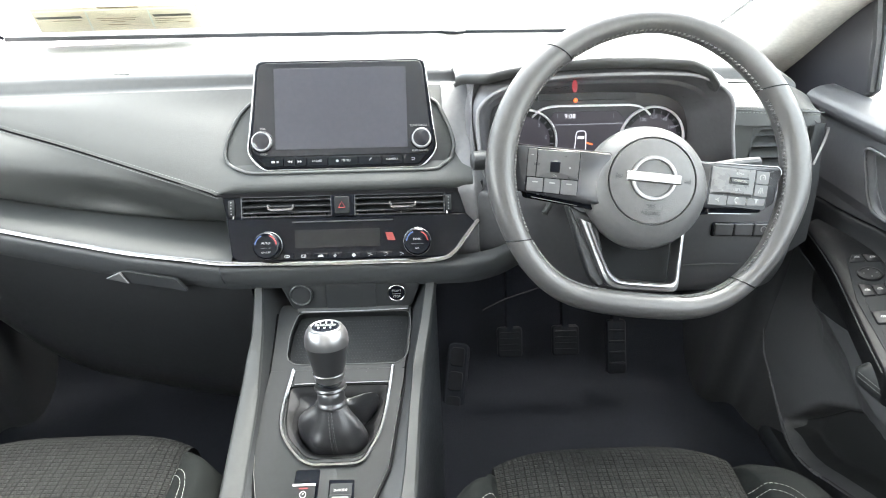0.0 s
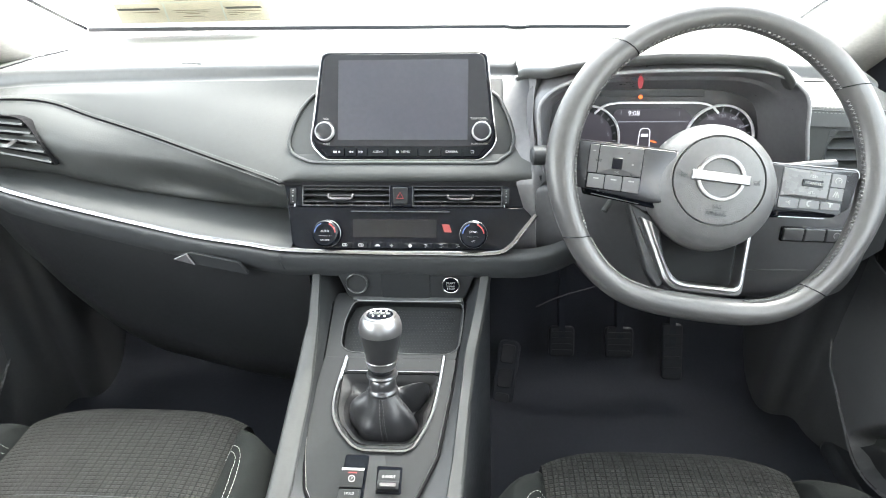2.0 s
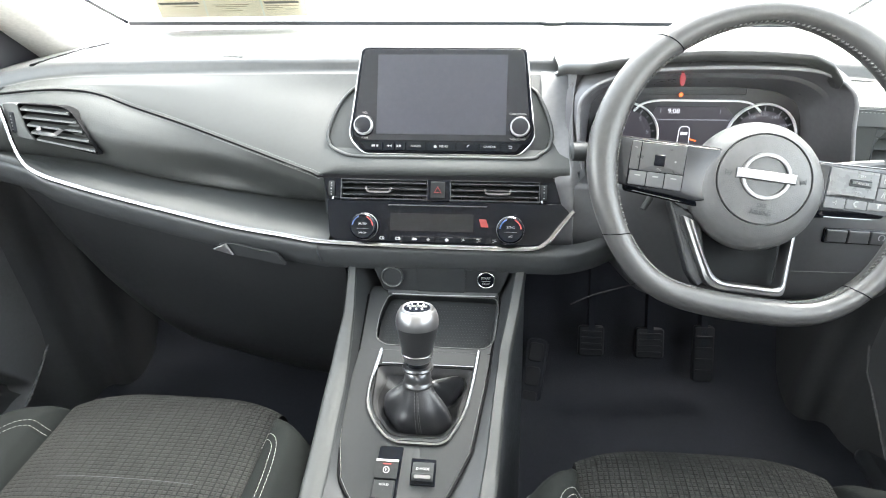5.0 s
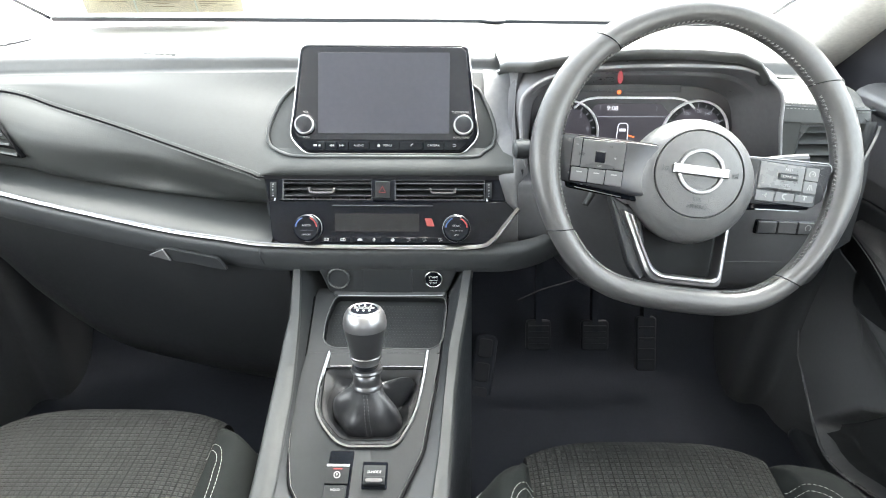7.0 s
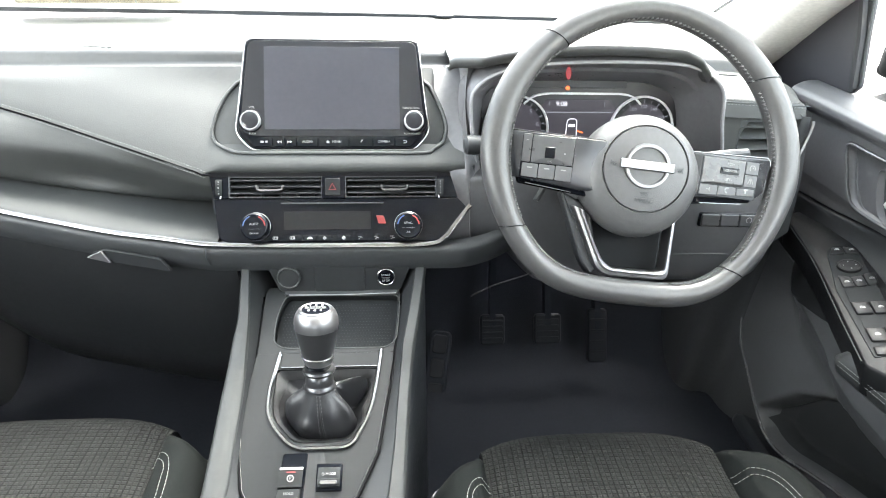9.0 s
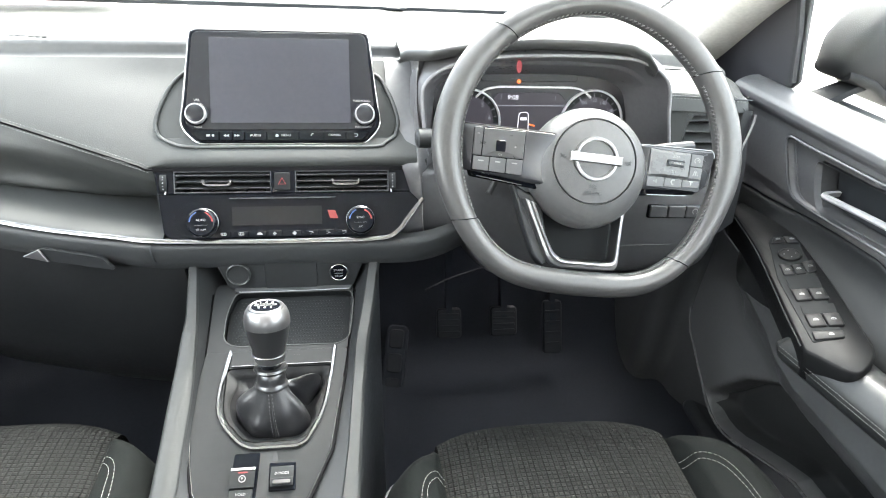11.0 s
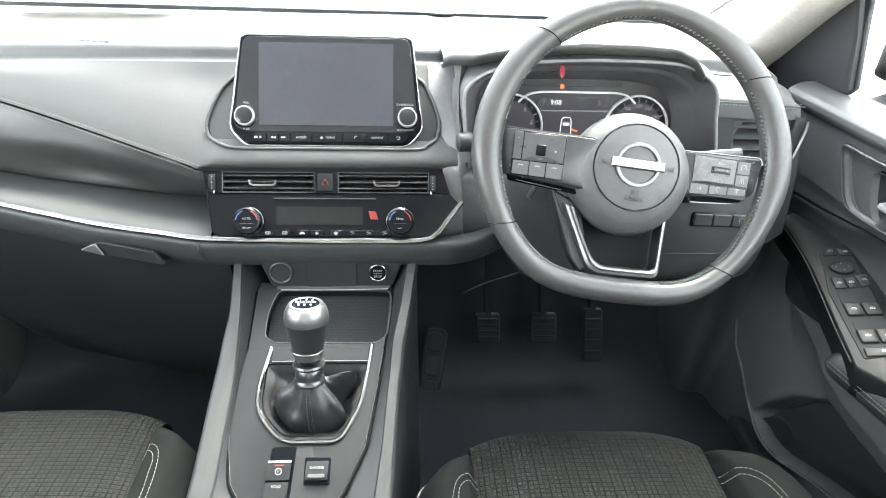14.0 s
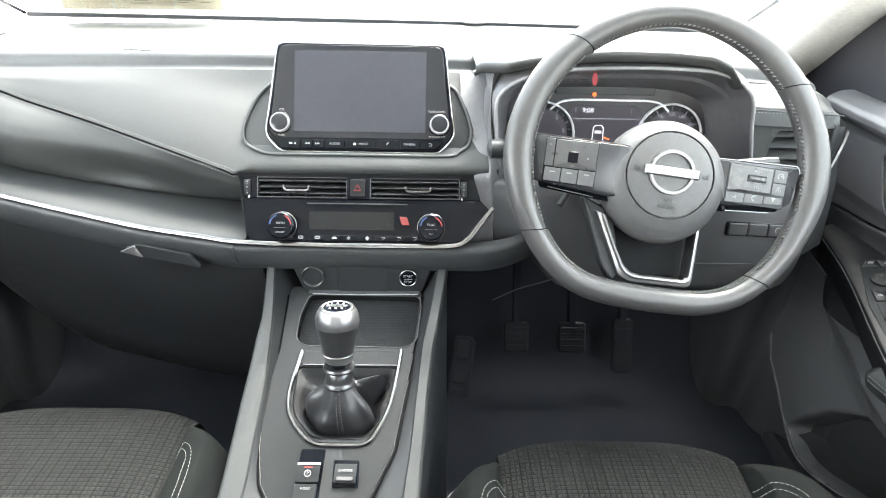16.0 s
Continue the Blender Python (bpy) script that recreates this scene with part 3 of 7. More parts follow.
for run in (pod_smooth[0:26], pod_smooth[58:]):
    cord("surround_trim", line_on(POD, run, 0.0015), 0.0024, SATIN, dash, label="rounded satin trim of the surround")

cord("surround_trim", cat([line_on(POD, pod_smooth[25:26], 0.0015)[0], (-0.1490, 0.7880, 0.6380), (-0.1340, 0.7805, 0.6325), (-0.113, 0.7768, 0.6290), (-0.05, 0.7765, 0.6290), (0.05, 0.7765, 0.6290), (0.119, 0.7768, 0.6290), (0.1320, 0.7810, 0.6330), (0.1440, 0.7885, 0.6390), line_on(POD, pod_smooth[58:59], 0.0015)[0]], 70), 0.0022, SATIN, dash, label="rounded satin trim below the display")

# ---- infotainment display ----
display = thing("infotainment_display", "black touchscreen unit with two silver knobs standing on the dashboard", "display", (0.0, 0.82, 0.62))
body = rounded([(-0.1085, 0.0995), (-0.1205, -0.0215), (-0.1015, -0.0405), (0.1015, -0.0405), (0.1205, -0.0215), (0.1085, 0.0995)], [0.012, 0.012, 0.008, 0.008, 0.012, 0.012])
housing = plate("housing", body, SCR, 0.03, PIANO, display, 0.002, 0.0, "gloss black housing")
edge_line = rounded([(-0.1075, 0.096), (-0.1217, -0.0205), (-0.1020, -0.0412), (0.1020, -0.0412), (0.1217, -0.0205), (0.1075, 0.096)], [0.001, 0.012, 0.008, 0.008, 0.012, 0.001])
cord("edge_trim", line_on(SCR, edge_line, -0.002), 0.0014, CHROME, display, label="thin chrome edge")
plate("screen_glass", rounded([(-0.1045, 0.0955), (-0.1160, -0.0190), (-0.0990, -0.0240), (0.0990, -0.0240), (0.1160, -0.0190), (0.1045, 0.0955)], [0.01, 0.01, 0.004, 0.004, 0.01, 0.01]), SCR, 0.002, LCD, display, 0.0004, 0.0007, "dark glossy glass")
plate("screen", box_outline(0.169, 0.104, 0.001, -0.0005, 0.036), SCR, 0.001, LCD2, display, 0.0002, 0.0014, "switched-off greyish touchscreen")
for sx in (-1, 1):
    k = part("knob", lathe([(0.0126, -0.001), (0.0126, 0.003), (0.0122, 0.0075), (0.0118, 0.0082), (0.0108, 0.0082), (0.0105, 0.0074), (0.0001, 0.0074)], at2(SCR, sx * 0.1018, -0.0055)), RINGM, display, "silver rotary knob")
    part("cap", lathe([(0.0104, 0.0070), (0.0104, 0.0078), (0.0099, 0.0080), (0.0001, 0.0081)], at2(SCR, sx * 0.1018, -0.0055)), LCD, k, "dark grey knob face")
    part("skirt", lathe([(0.0142, -0.001), (0.0142, 0.0012), (0.0134, 0.0018), (0.0120, 0.0018)], at2(SCR, sx * 0.1018, -0.0055)), PIANO, k)
key_x = [-0.108, -0.0755, -0.0600, -0.0455, -0.0190, 0.0200, 0.0500, 0.0775, 0.108]
for i in range(8):
    w = key_x[i + 1] - key_x[i]
    cx = (key_x[i] + key_x[i + 1]) / 2
    sl = 0.010 if i == 0 else 0.0
    sr = 0.010 if i == 7 else 0.0
    plate("key", rounded([(cx - w / 2 + 0.0005 + sl, -0.0375), (cx + w / 2 - 0.0005 - sr, -0.0375), (cx + w / 2 - 0.0005, -0.0262), (cx - w / 2 + 0.0005, -0.0262)], 0.0015, 3), SCR, 0.004, PIANO, display, 0.0005, 0.0026, "slim dark key under the screen")
part("lettering", letters("AUDIO", 0.0042, at2(SCR, -0.0320, -0.0316, 0.0030)), WHITE, display, smooth=False)
part("lettering", letters("MENU", 0.0042, at2(SCR, 0.0045, -0.0316, 0.0030)), WHITE, display, smooth=False)
part("lettering", letters("CAMERA", 0.0040, at2(SCR, 0.0637, -0.0314, 0.0030)), WHITE, display, smooth=False)
part("lettering", letters("VOL", 0.0038, at2(SCR, -0.1005, 0.0115, 0.0012)), WHITE, display, smooth=False)
part("lettering", letters("TUNE·SCROLL", 0.0035, at2(SCR, 0.0985, 0.0115, 0.0012)), WHITE, display, smooth=False)
part("lettering", letters("PUSH", 0.0036, at2(SCR, -0.1000, -0.0212, 0.0012)), WHITE, display, smooth=False)
part("lettering", letters("PUSH SOUND", 0.0034, at2(SCR, 0.0995, -0.0210, 0.0012)), WHITE, display, smooth=False)
def icon(bm):
    return part("symbol", bm, WHITE, display, smooth=False)


icon(bars([(-0.0880, -0.0316, 0.0045), (-0.0825, -0.0316, 0.0025)], SCR, 0.0026, 0.0031))
for x0, s in ((-0.0667, -1), (-0.0538, 1)):
    bm = bmesh.new()
    for dx in (-0.0018, 0.0014):
        prism([(x0 + dx - 0.0015 * s, -0.0333), (x0 + dx + 0.0016 * s, -0.0316), (x0 + dx - 0.0015 * s, -0.0299)], SCR, 0.0003, z=0.0031, bm=bm)
    icon(bm)
icon(prism([(-0.0083, -0.0333), (-0.0047, -0.0333), (-0.0047, -0.0312), (-0.0065, -0.0296), (-0.0083, -0.0312)], SCR, 0.0003, z=0.0031))
icon(sweep(line_on(SCR, circle(0.0024, 10, 0.0372, -0.0320, 80, 190), 0.0031), [(0.0005, -0.0002), (0.0005, 0.0002), (-0.0005, 0.0002), (-0.0005, -0.0002)], up=SCR.col[2].xyz))
icon(sweep(line_on(SCR, [(0.088, -0.030), (0.0915, -0.030), (0.0925, -0.0315), (0.0915, -0.033), (0.0885, -0.033)], 0.0031), [(0.0004, -0.0002), (0.0004, 0.0002), (-0.0004, 0.0002), (-0.0004, -0.0002)], up=SCR.col[2].xyz))

# ---- vents and climate panel ----
CLI = frame_at((0, 0.710, 0.558), (1, 0, 0), (0, 0.022, 0.042))
climate = part("climate_panel", prism(rounded([(-0.1445, 0.0335), (-0.1400, -0.0150), (-0.1300, -0.0212), (0.1320, -0.0212), (0.1420, -0.0160), (0.1720, 0.0215), (0.1600, 0.0335)], [0.001, 0.006, 0.006, 0.006, 0.006, 0.004, 0.001]), CLI, 0.03, 0.001), PIANO, dash, "gloss black climate control panel")
plate("panel_end", rounded([(-0.1260, 0.0340), (-0.1260, 0.0625), (-0.1500, 0.0625), (-0.1445, 0.0340)], 0.001), CLI, 0.03, PIANO, climate, 0.0008)
plate("panel_end", rounded([(0.1330, 0.0340), (0.1600, 0.0340), (0.1510, 0.0625), (0.1330, 0.0625)], 0.001), CLI, 0.03, PIANO, climate, 0.0008)
# black strip that stands for the shadow under the dashboard's lip
plate("lip_shadow", [(-0.150, 0.0612), (0.151, 0.0612), (0.151, 0.066), (-0.150, 0.066)], CLI, 0.03, HOLE, climate, 0.0, 0.0012)
haz = plate("hazard_block", box_outline(0.0290, 0.0280, 0.001, 0.0030, 0.0478), CLI, 0.03, PIANO, climate, 0.0006, 0.0012)
hk = plate("hazard_button", box_outline(0.0190, 0.0215, 0.002, 0.0022, 0.0480), CLI, 0.01, MAT, haz, 0.0008, 0.0035, "dark hazard button")
tri = [(-0.0022, 0.0445), (0.0064, 0.0445), (0.0021, 0.0522)]
cord("triangle", line_on(CLI, tri, 0.0036), 0.0006, RED, hk, up=CLI.col[2].xyz, closed=True, label="red warning triangle")


def vent(name, m, x0, x1, y0, y1, parent, n=3, tab=None, depth=0.04, tilt=0.35, mat=VANE, label=""):
    """An air vent: a dark box with slanted slats, and a silver tab on one of them."""
    v = part(name, bmesh.new(), DARK, parent, label)
    bm = bmesh.new()
    w = 0.0015
    prism([(x0, y0), (x1, y0), (x1, y1), (x0, y1)], m, 0.001, z=-depth, bm=bm)
    for a, b, c, d in ((x0 - w, x0, y0 - w, y1 + w), (x1, x1 + w, y0 - w, y1 + w), (x0, x1, y0 - w, y0), (x0, x1, y1, y1 + w)):
        prism([(a, c), (b, c), (b, d), (a, d)], m, depth, z=0.0005, bm=bm)
    bm.to_mesh(v.data)
    bm.free()
    for i in range(n):
        y = y0 + (i + 0.5) / n * (y1 - y0)
        rows = []
        for x in (x0 + 0.0005, x1 - 0.0005):
            rows.append([m @ Vector((x, y + dy, dz)) for dy, dz in ((-0.0012, -0.0005), (0.0, 0.0012), (0.0014, -0.0005), (0.0014 + tilt * 0.018, -0.018), (tilt * 0.018, -0.018))])
        part("slat", loft(rows, closed=True, caps=True), mat, v)
        if tab and i == tab[1]:
            part("tab", sweep([m @ Vector((tab[0] + dx, y + dy, 0.0045)) for dx, dy in ((-0.0165, 0.0022), (-0.0150, -0.0028), (-0.012, -0.0042), (0.012, -0.0042), (0.0150, -0.0028), (0.0165, 0.0022))], [(-0.0035, -0.0012), (0.0035, -0.0012), (0.0035, 0.0012), (-0.0035, 0.0012)], up=(m.col[1].xyz)), SILVER, v, "silver adjusting tab")
    for k in range(5 if n < 4 else 0):
        x = x0 + (k + 0.5) / 5 * (x1 - x0)
        part("vane", prism([(x - 0.0007, y0), (x + 0.0007, y0), (x + 0.0007, y1), (x - 0.0007, y1)], m, 0.014, z=-0.021), DARK, v, smooth=False)
    return v


vent("air_vent", CLI, -0.1248, -0.0125, 0.0362, 0.0600, dash, 3, (-0.0748, 1), label="slatted centre air vent")
vent("air_vent", CLI, 0.0190, 0.1318, 0.0362, 0.0600, dash, 3, (0.0796, 1), label="slatted centre air vent")
for sx in (-1, 1):
    cx = sx * 0.1380
    tw = part("thumbwheel", sweep([CLI @ Vector((cx + dx, 0.0472, 0)) for dx in (-0.0038, 0.0038)], [(0.0105 * math.sin(a), 0.0105 * math.cos(a) * 0.35) for a in [2 * math.pi * i / 24 for i in range(24)]], up=CLI.col[2].xyz), MAT, climate, "ribbed thumbwheel with white dots")
    bm = bmesh.new()
    for i in range(5):
        prism(circle(0.0009, 8, cx, 0.0472 + (i - 2) * 0.0036), CLI, 0.0005, z=0.0040 - 0.0006 * abs(i - 2), bm=bm)
    part("dots", bm, WHITE, tw, smooth=False)
    part("tick", prism([(cx + sx * -0.0010, 0.0335), (cx + sx * -0.0026, 0.0335), (cx + sx * -0.0034, 0.0372), (cx + sx * -0.0018, 0.0372)], CLI, 0.0010, z=0.0022), BEZEL, climate, "small silver tick", smooth=False)
for cx, t1, t2 in ((-0.0928, "AUTO", "ON·OFF"), (0.0968, "SYNC", "A/C")):
    d = part("dial", lathe([(0.0172, -0.001), (0.0172, 0.008), (0.0166, 0.0135), (0.0152, 0.0148), (0.0142, 0.0146), (0.0001, 0.0146)], at2(CLI, cx, -0.0012), 48), PIANO, climate, "rotary temperature dial")
    part("ring", lathe([(0.0178, -0.0005), (0.0178, 0.0022), (0.0173, 0.0026), (0.0171, -0.0005)], at2(CLI, cx, -0.0012), 48), SILVER, d, "thin silver ring")
    M = at2(CLI, cx, -0.0012, 0.0148)
    for a0, a1, mt, nm in ((112, 175, BLUE, "cold_mark"), (5, 68, RED, "hot_mark")):
        bm = sweep([M @ Vector((x, y, 0)) for x, y in circle(0.0133, 12, 0, 0, a0, a1)], [(-0.0008, -0.0002), (0.0008, -0.0002), (0.0008, 0.0002), (-0.0008, 0.0002)], up=M.col[2].xyz)
        part(nm, bm, mt, d)
    bm = letters(t1, 0.0040, at2(M, 0, 0.0030))
    letters(t2, 0.0032, at2(M, 0, -0.0085), bm=bm)
    prism(box_outline(0.016, 0.0002, 0, 0, -0.003), M, 0.0003, z=0.0002, bm=bm)
    part("lettering", bm, WHITE, d, smooth=False)
plate("readout", box_outline(0.109, 0.0235, 0.001, -0.005, 0.0060), CLI, 0.001, material("readout_glass", (0.006, 0.0066, 0.008), 0.12), climate, 0.0002, 0.0006, "dark unlit climate readout")
plate("readout_rail", box_outline(0.128, 0.0016, 0, 0.002, 0.0278), CLI, 0.002, DARK, climate, 0.0, 0.0016)
plate("warning_lamp", rounded([(0.0560, 0.0120), (0.0655, 0.0115), (0.0690, 0.0012), (0.0590, 0.0015)], 0.001), CLI, 0.001, glow("lit_dark_red", (0.9, 0.06, 0.05), 0.035), climate, 0.0002, 0.0009, "small red warning lamp")
for i, x in enumerate((-0.0698, -0.0487, -0.0269, -0.0087, 0.0152, 0.0363, 0.0566, 0.0769)):
    kk = plate("key", box_outline(0.0165, 0.0070, 0.0012, x, -0.0162), CLI, 0.002, PIANO, climate, 0.0004, 0.0013)
    bm = bmesh.new()
    if i in (0, 1):
        sweep(line_on(CLI, box_outline(0.0058, 0.0030, 0.001, x, -0.0158), 0.0015), [(0.0004, -0.0001), (0.0004, 0.0001), (-0.0004, 0.0001), (-0.0004, -0.0001)], up=CLI.col[2].xyz, closed=True, bm=bm)
        bars([(x - 0.001, -0.0158, 0.0006), (x + 0.001, -0.0158, 0.0006)], CLI, 0.0022, 0.0016, bm)
    elif i == 2:
        prism(rounded([(x - 0.0035, -0.0175), (x + 0.0035, -0.0175), (x + 0.0033, -0.016), (x + 0.0015, -0.0145), (x - 0.0012, -0.0145), (x - 0.0034, -0.016)], 0.0005, 2), CLI, 0.0003, z=0.0016, bm=bm)
    elif i in (3, 4):
        for k in range(4):
            prism(circle(0.0009 + 0.0004 * (i - 3), 8, x + 0.0014 * math.cos(k * 1.57), -0.0162 + 0.0014 * math.sin(k * 1.57)), CLI, 0.0003, z=0.0016, bm=bm)
    else:
        bars([(x - 0.001, -0.0146, 0.0045), (x + 0.001, -0.0163, 0.003), (x - 0.0015, -0.0178, 0.002)], CLI, 0.0006, 0.0016, bm)
    part("symbol", bm, WHITE, kk, smooth=False)
# back of the panel opening, so that nothing shows behind it
part("panel_backing", tube_box(-0.16, 0.185, 0.765, 0.80, 0.50, 0.615), DARK, dash, smooth=False)

# ---- panel under the climate controls: socket cover and start button ----
console = thing("centre_console", "dark centre console with satin grey side rails between the seats", "console", (0, 0.5, 0.0))
CAP = frame_at((0, 0.703, 0.486), (1, 0, 0), (0, 0.10, 0.995))
plate("socket_panel", rounded([(-0.072, -0.0225), (0.086, -0.0225), (0.101, 0.0195), (-0.088, 0.0195)], 0.006), CAP, 0.02, TUNNEL, console, 0.002, 0.0, "dark panel with a socket cover and start button")
plate("socket_inset", box_outline(0.066, 0.041, 0.003, 0.0065, -0.001), CAP, 0.002, TUNNEL, console, 0.001, 0.0015)
sc = part("socket_cover", lathe([(0.0152, -0.001), (0.0152, 0.0025), (0.0140, 0.0036), (0.0128, 0.0030), (0.0122, 0.0022), (0.0001, 0.0024)], at2(CAP, -0.059, 0.0, 0.0), 40), TUNNEL, console, "round socket cover")
cord("socket_ring", [at2(CAP, -0.059, 0, 0.0034) @ Vector((x, y, 0)) for x, y in circle(0.0140, 40)], 0.0009, GUNMETAL, sc, up=CAP.col[2].xyz, closed=True)
sb = part("start_button", lathe([(0.0105, -0.001), (0.0105, 0.0040), (0.0100, 0.0046), (0.0001, 0.0046)], at2(CAP, 0.067, 0.0), 40), PIANO, console, "black round start button")
cord("button_ring", [at2(CAP, 0.067, 0, 0.0040) @ Vector((x, y, 0)) for x, y in circle(0.0112, 40)], 0.0011, CHROME, sb, up=CAP.col[2].xyz, closed=True)
bm = letters("START", 0.0042, at2(CAP, 0.067, 0.0032, 0.0048))
letters("STOP", 0.0042, at2(CAP, 0.067, -0.0050, 0.0048), bm=bm)
bars([(0.067, -0.0009, 0.011)], CAP, 0.0005, 0.0049, bm)
part("lettering", bm, WHITE, sb, smooth=False)

# ---- console body, rails, tray ----
CON = frame_at((-0.008, 0.575, 0.393), (1, 0, 0), (0, 0.88, 0.475))


def on_con(u, v, h=0.0):
    return CON @ Vector((u, v, h))


# rows of (v, outer u, inner u, height) for either rail
RAIL_L = [(0.174, -0.113, -0.101, 0.034), (0.1616, -0.1119, -0.0999, 0.030), (0.0991, -0.110, -0.0948, 0.022), (0.066, -0.1142, -0.0937, 0.017), (0.034, -0.1166, -0.0932, 0.013), (-0.0016, -0.1199, -0.0935, 0.011), (-0.049, -0.1226, -0.0960, 0.010), (-0.0996, -0.1256, -0.0970, 0.010), (-0.1188, -0.1273, -0.0991, 0.010), (-0.22, -0.130, -0.101, 0.010), (-0.40, -0.130, -0.101, 0.030)]
RAIL_R = [(0.174, 0.1285, 0.1145, 0.034), (0.1628, 0.1274, 0.1132, 0.030), (0.112, 0.1200, 0.1050, 0.022), (0.060, 0.1110, 0.0946, 0.017), (0.030, 0.1072, 0.0922, 0.013), (-0.0005, 0.1040, 0.0893, 0.012), (-0.067, 0.0999, 0.0836, 0.010), (-0.1174, 0.0967, 0.0767, 0.010), (-0.22, 0.094, 0.070, 0.010), (-0.40, 0.094, 0.070, 0.030)]
for rail, s in ((RAIL_L, -1), (RAIL_R, 1)):
    rows = []
    vs = [r[0] for r in rail]
    tab = sorted(rail)
    for v in np.linspace(vs[-1], vs[0], 60):
        o, i, h = lerp(tab, v)
        w = o - i
        rows.append([on_con(i - 0.0, v, h - 0.016), on_con(i, v, h - 0.003), on_con(i + w * 0.10, v, h), on_con(i + w * 0.80, v, h + 0.0005), on_con(i + w * 0.97, v, h - 0.003), on_con(i + w * 1.02, v, h - 0.010), on_con(i + w * 0.98, v, h - 0.022)])
    part("side_rail", loft(rows, closed=True, caps=True), RAILM, console, "satin grey rail along the console edge", auto=50)
    rows = []
    for v in np.linspace(vs[-1], vs[0], 40):
        o, i, h = lerp(tab, v)
        a = on_con(o * 0.985, v, h - 0.015)
        rows.append([a, Vector((a.x + s * 0.004, a.y + 0.005, a.z * 0.6)), Vector((a.x + s * 0.010, a.y + 0.01, 0.0))])
    part("side_panel", loft(rows), DARK, console, "black lower console side", thick=0.004)
PLATE_L = sorted([(0.17, -0.080), (0.1365, -0.083), (0.0621, -0.0841), (0.0097, -0.0915), (-0.03, -0.0925), (-0.0655, -0.0899), (-0.1033, -0.0827), (-0.1165, -0.0745), (-0.135, -0.060), (-0.40, -0.055)])
PLATE_R = sorted([(0.17, 0.094), (0.1365, 0.0924), (0.0402, 0.0822), (-0.0106, 0.0726), (-0.0645, 0.0637), (-0.1157, 0.0397), (-0.135, 0.028), (-0.40, 0.025)])
TRAY = rounded([(-0.0530, 0.0655), (0.0755, 0.0645), (0.0880, 0.0750), (0.0930, 0.1230), (0.0905, 0.1390), (-0.0560, 0.1400), (-0.0655, 0.1110), (-0.0665, 0.0745)], [0.01, 0.01, 0.012, 0.01, 0.008, 0.008, 0.02, 0.012])
WELL = rounded([(-0.0585, 0.0372), (-0.0600, -0.0080), (-0.0555, -0.0250), (-0.0350, -0.0480), (-0.0240, -0.0520), (0.0265, -0.0520), (0.0360, -0.0480), (0.0555, -0.0180), (0.0640, 0.0372)], [0.002, 0.01, 0.01, 0.01, 0.006, 0.006, 0.01, 0.01, 0.002])


def ring_loft(outer, inner, h0, h1, n=64):
    """A plate between two closed outlines, matched by angle about the inner one's centre."""
    c = Vector((sum(p[0] for p in inner) / len(inner), sum(p[1] for p in inner) / len(inner)))

    def cast(poly, a):
        d = Vector((math.cos(a), math.sin(a)))
        best = 0.0
        for i in range(len(poly)):
            p, q = Vector(poly[i]) - c, Vector(poly[(i + 1) % len(poly)]) - c
            e = q - p
            det = d.x * -e.y + d.y * e.x
            if abs(det) < 1e-12:
                continue
            s = (p.x * -e.y + p.y * e.x) / det
            u = (d.x * p.y - d.y * p.x) / det
            if s > 0 and -1e-6 <= u <= 1 + 1e-6:
                best = max(best, s)
        return c + d * best
    rows = []
    for i in range(n):
        a = 2 * math.pi * i / n
        o, k = cast(outer, a), cast(inner, a)
        rows.append([on_con(o.x, o.y, h0), on_con(o.x, o.y, h1), on_con(*(o * 0.5 + k * 0.5), h1), on_con(*(o * 0.02 + k * 0.98), h1), on_con(k.x, k.y, h1 - 0.002), on_con(k.x, k.y, h1 - 0.03)])
    return loft(rows, ring=True)


front_out = [(lerp(PLATE_L, v)[0], v) for v in np.linspace(0.0585, 0.152, 8)] + [(lerp(PLATE_R, v)[0] + 0.0, v) for v in np.linspace(0.152, 0.0585, 8)]
part("tray_frame", ring_loft(front_out, TRAY, -0.012, 0.0005, 96), PLATE, console, "console plate round the phone tray", auto=40)
mid_out = [(lerp(PLATE_L, v)[0], v) for v in np.linspace(-0.38, 0.0584, 36)] + [(lerp(PLATE_R, v)[0], v) for v in np.linspace(0.0584, -0.38, 36)]
part("gear_plate", ring_loft(mid_out, WELL, -0.012, 0.0005, 240), PLATE, console, "satin console plate round the gear lever", auto=40)
rows = []
for v in np.linspace(-0.40, 0.18, 40):
    l, r = lerp(sorted([(q[0], q[2]) for q in RAIL_L]), v)[0], lerp(sorted([(q[0], q[2]) for q in RAIL_R]), v)[0]
    hl = lerp(sorted([(q[0], q[3]) for q in RAIL_L]), v)[0]
    pl, pr = lerp(PLATE_L, v)[0], lerp(PLATE_R, v)[0]
    rows.append([on_con(l - 0.003, v, hl - 0.006), on_con(l + 0.2 * (pl - l), v, hl * 0.6 - 0.006), on_con(pl - 0.002, v, -0.009), on_con(pl + 0.004, v, -0.016), on_con(pl + 0.02, v, -0.034), on_con(pr - 0.02, v, -0.034), on_con(pr - 0.004, v, -0.016), on_con(pr + 0.002, v, -0.009), on_con(r - 0.2 * (r - pr), v, hl * 0.6 - 0.006), on_con(r + 0.003, v, hl - 0.006)])
part("tunnel", loft(rows), TUNNEL, console, "dark console sides inside the rails", thick=0.003, auto=50)
edge_pts = [on_con(lerp(PLATE_L, v)[0] - 0.0006, v, -0.001) for v in np.linspace(0.02, -0.134, 40)]
cord("plate_edge", edge_pts, 0.0010, CHROME, console, up=CON.col[2].xyz, label="thin bright edge of the plate")
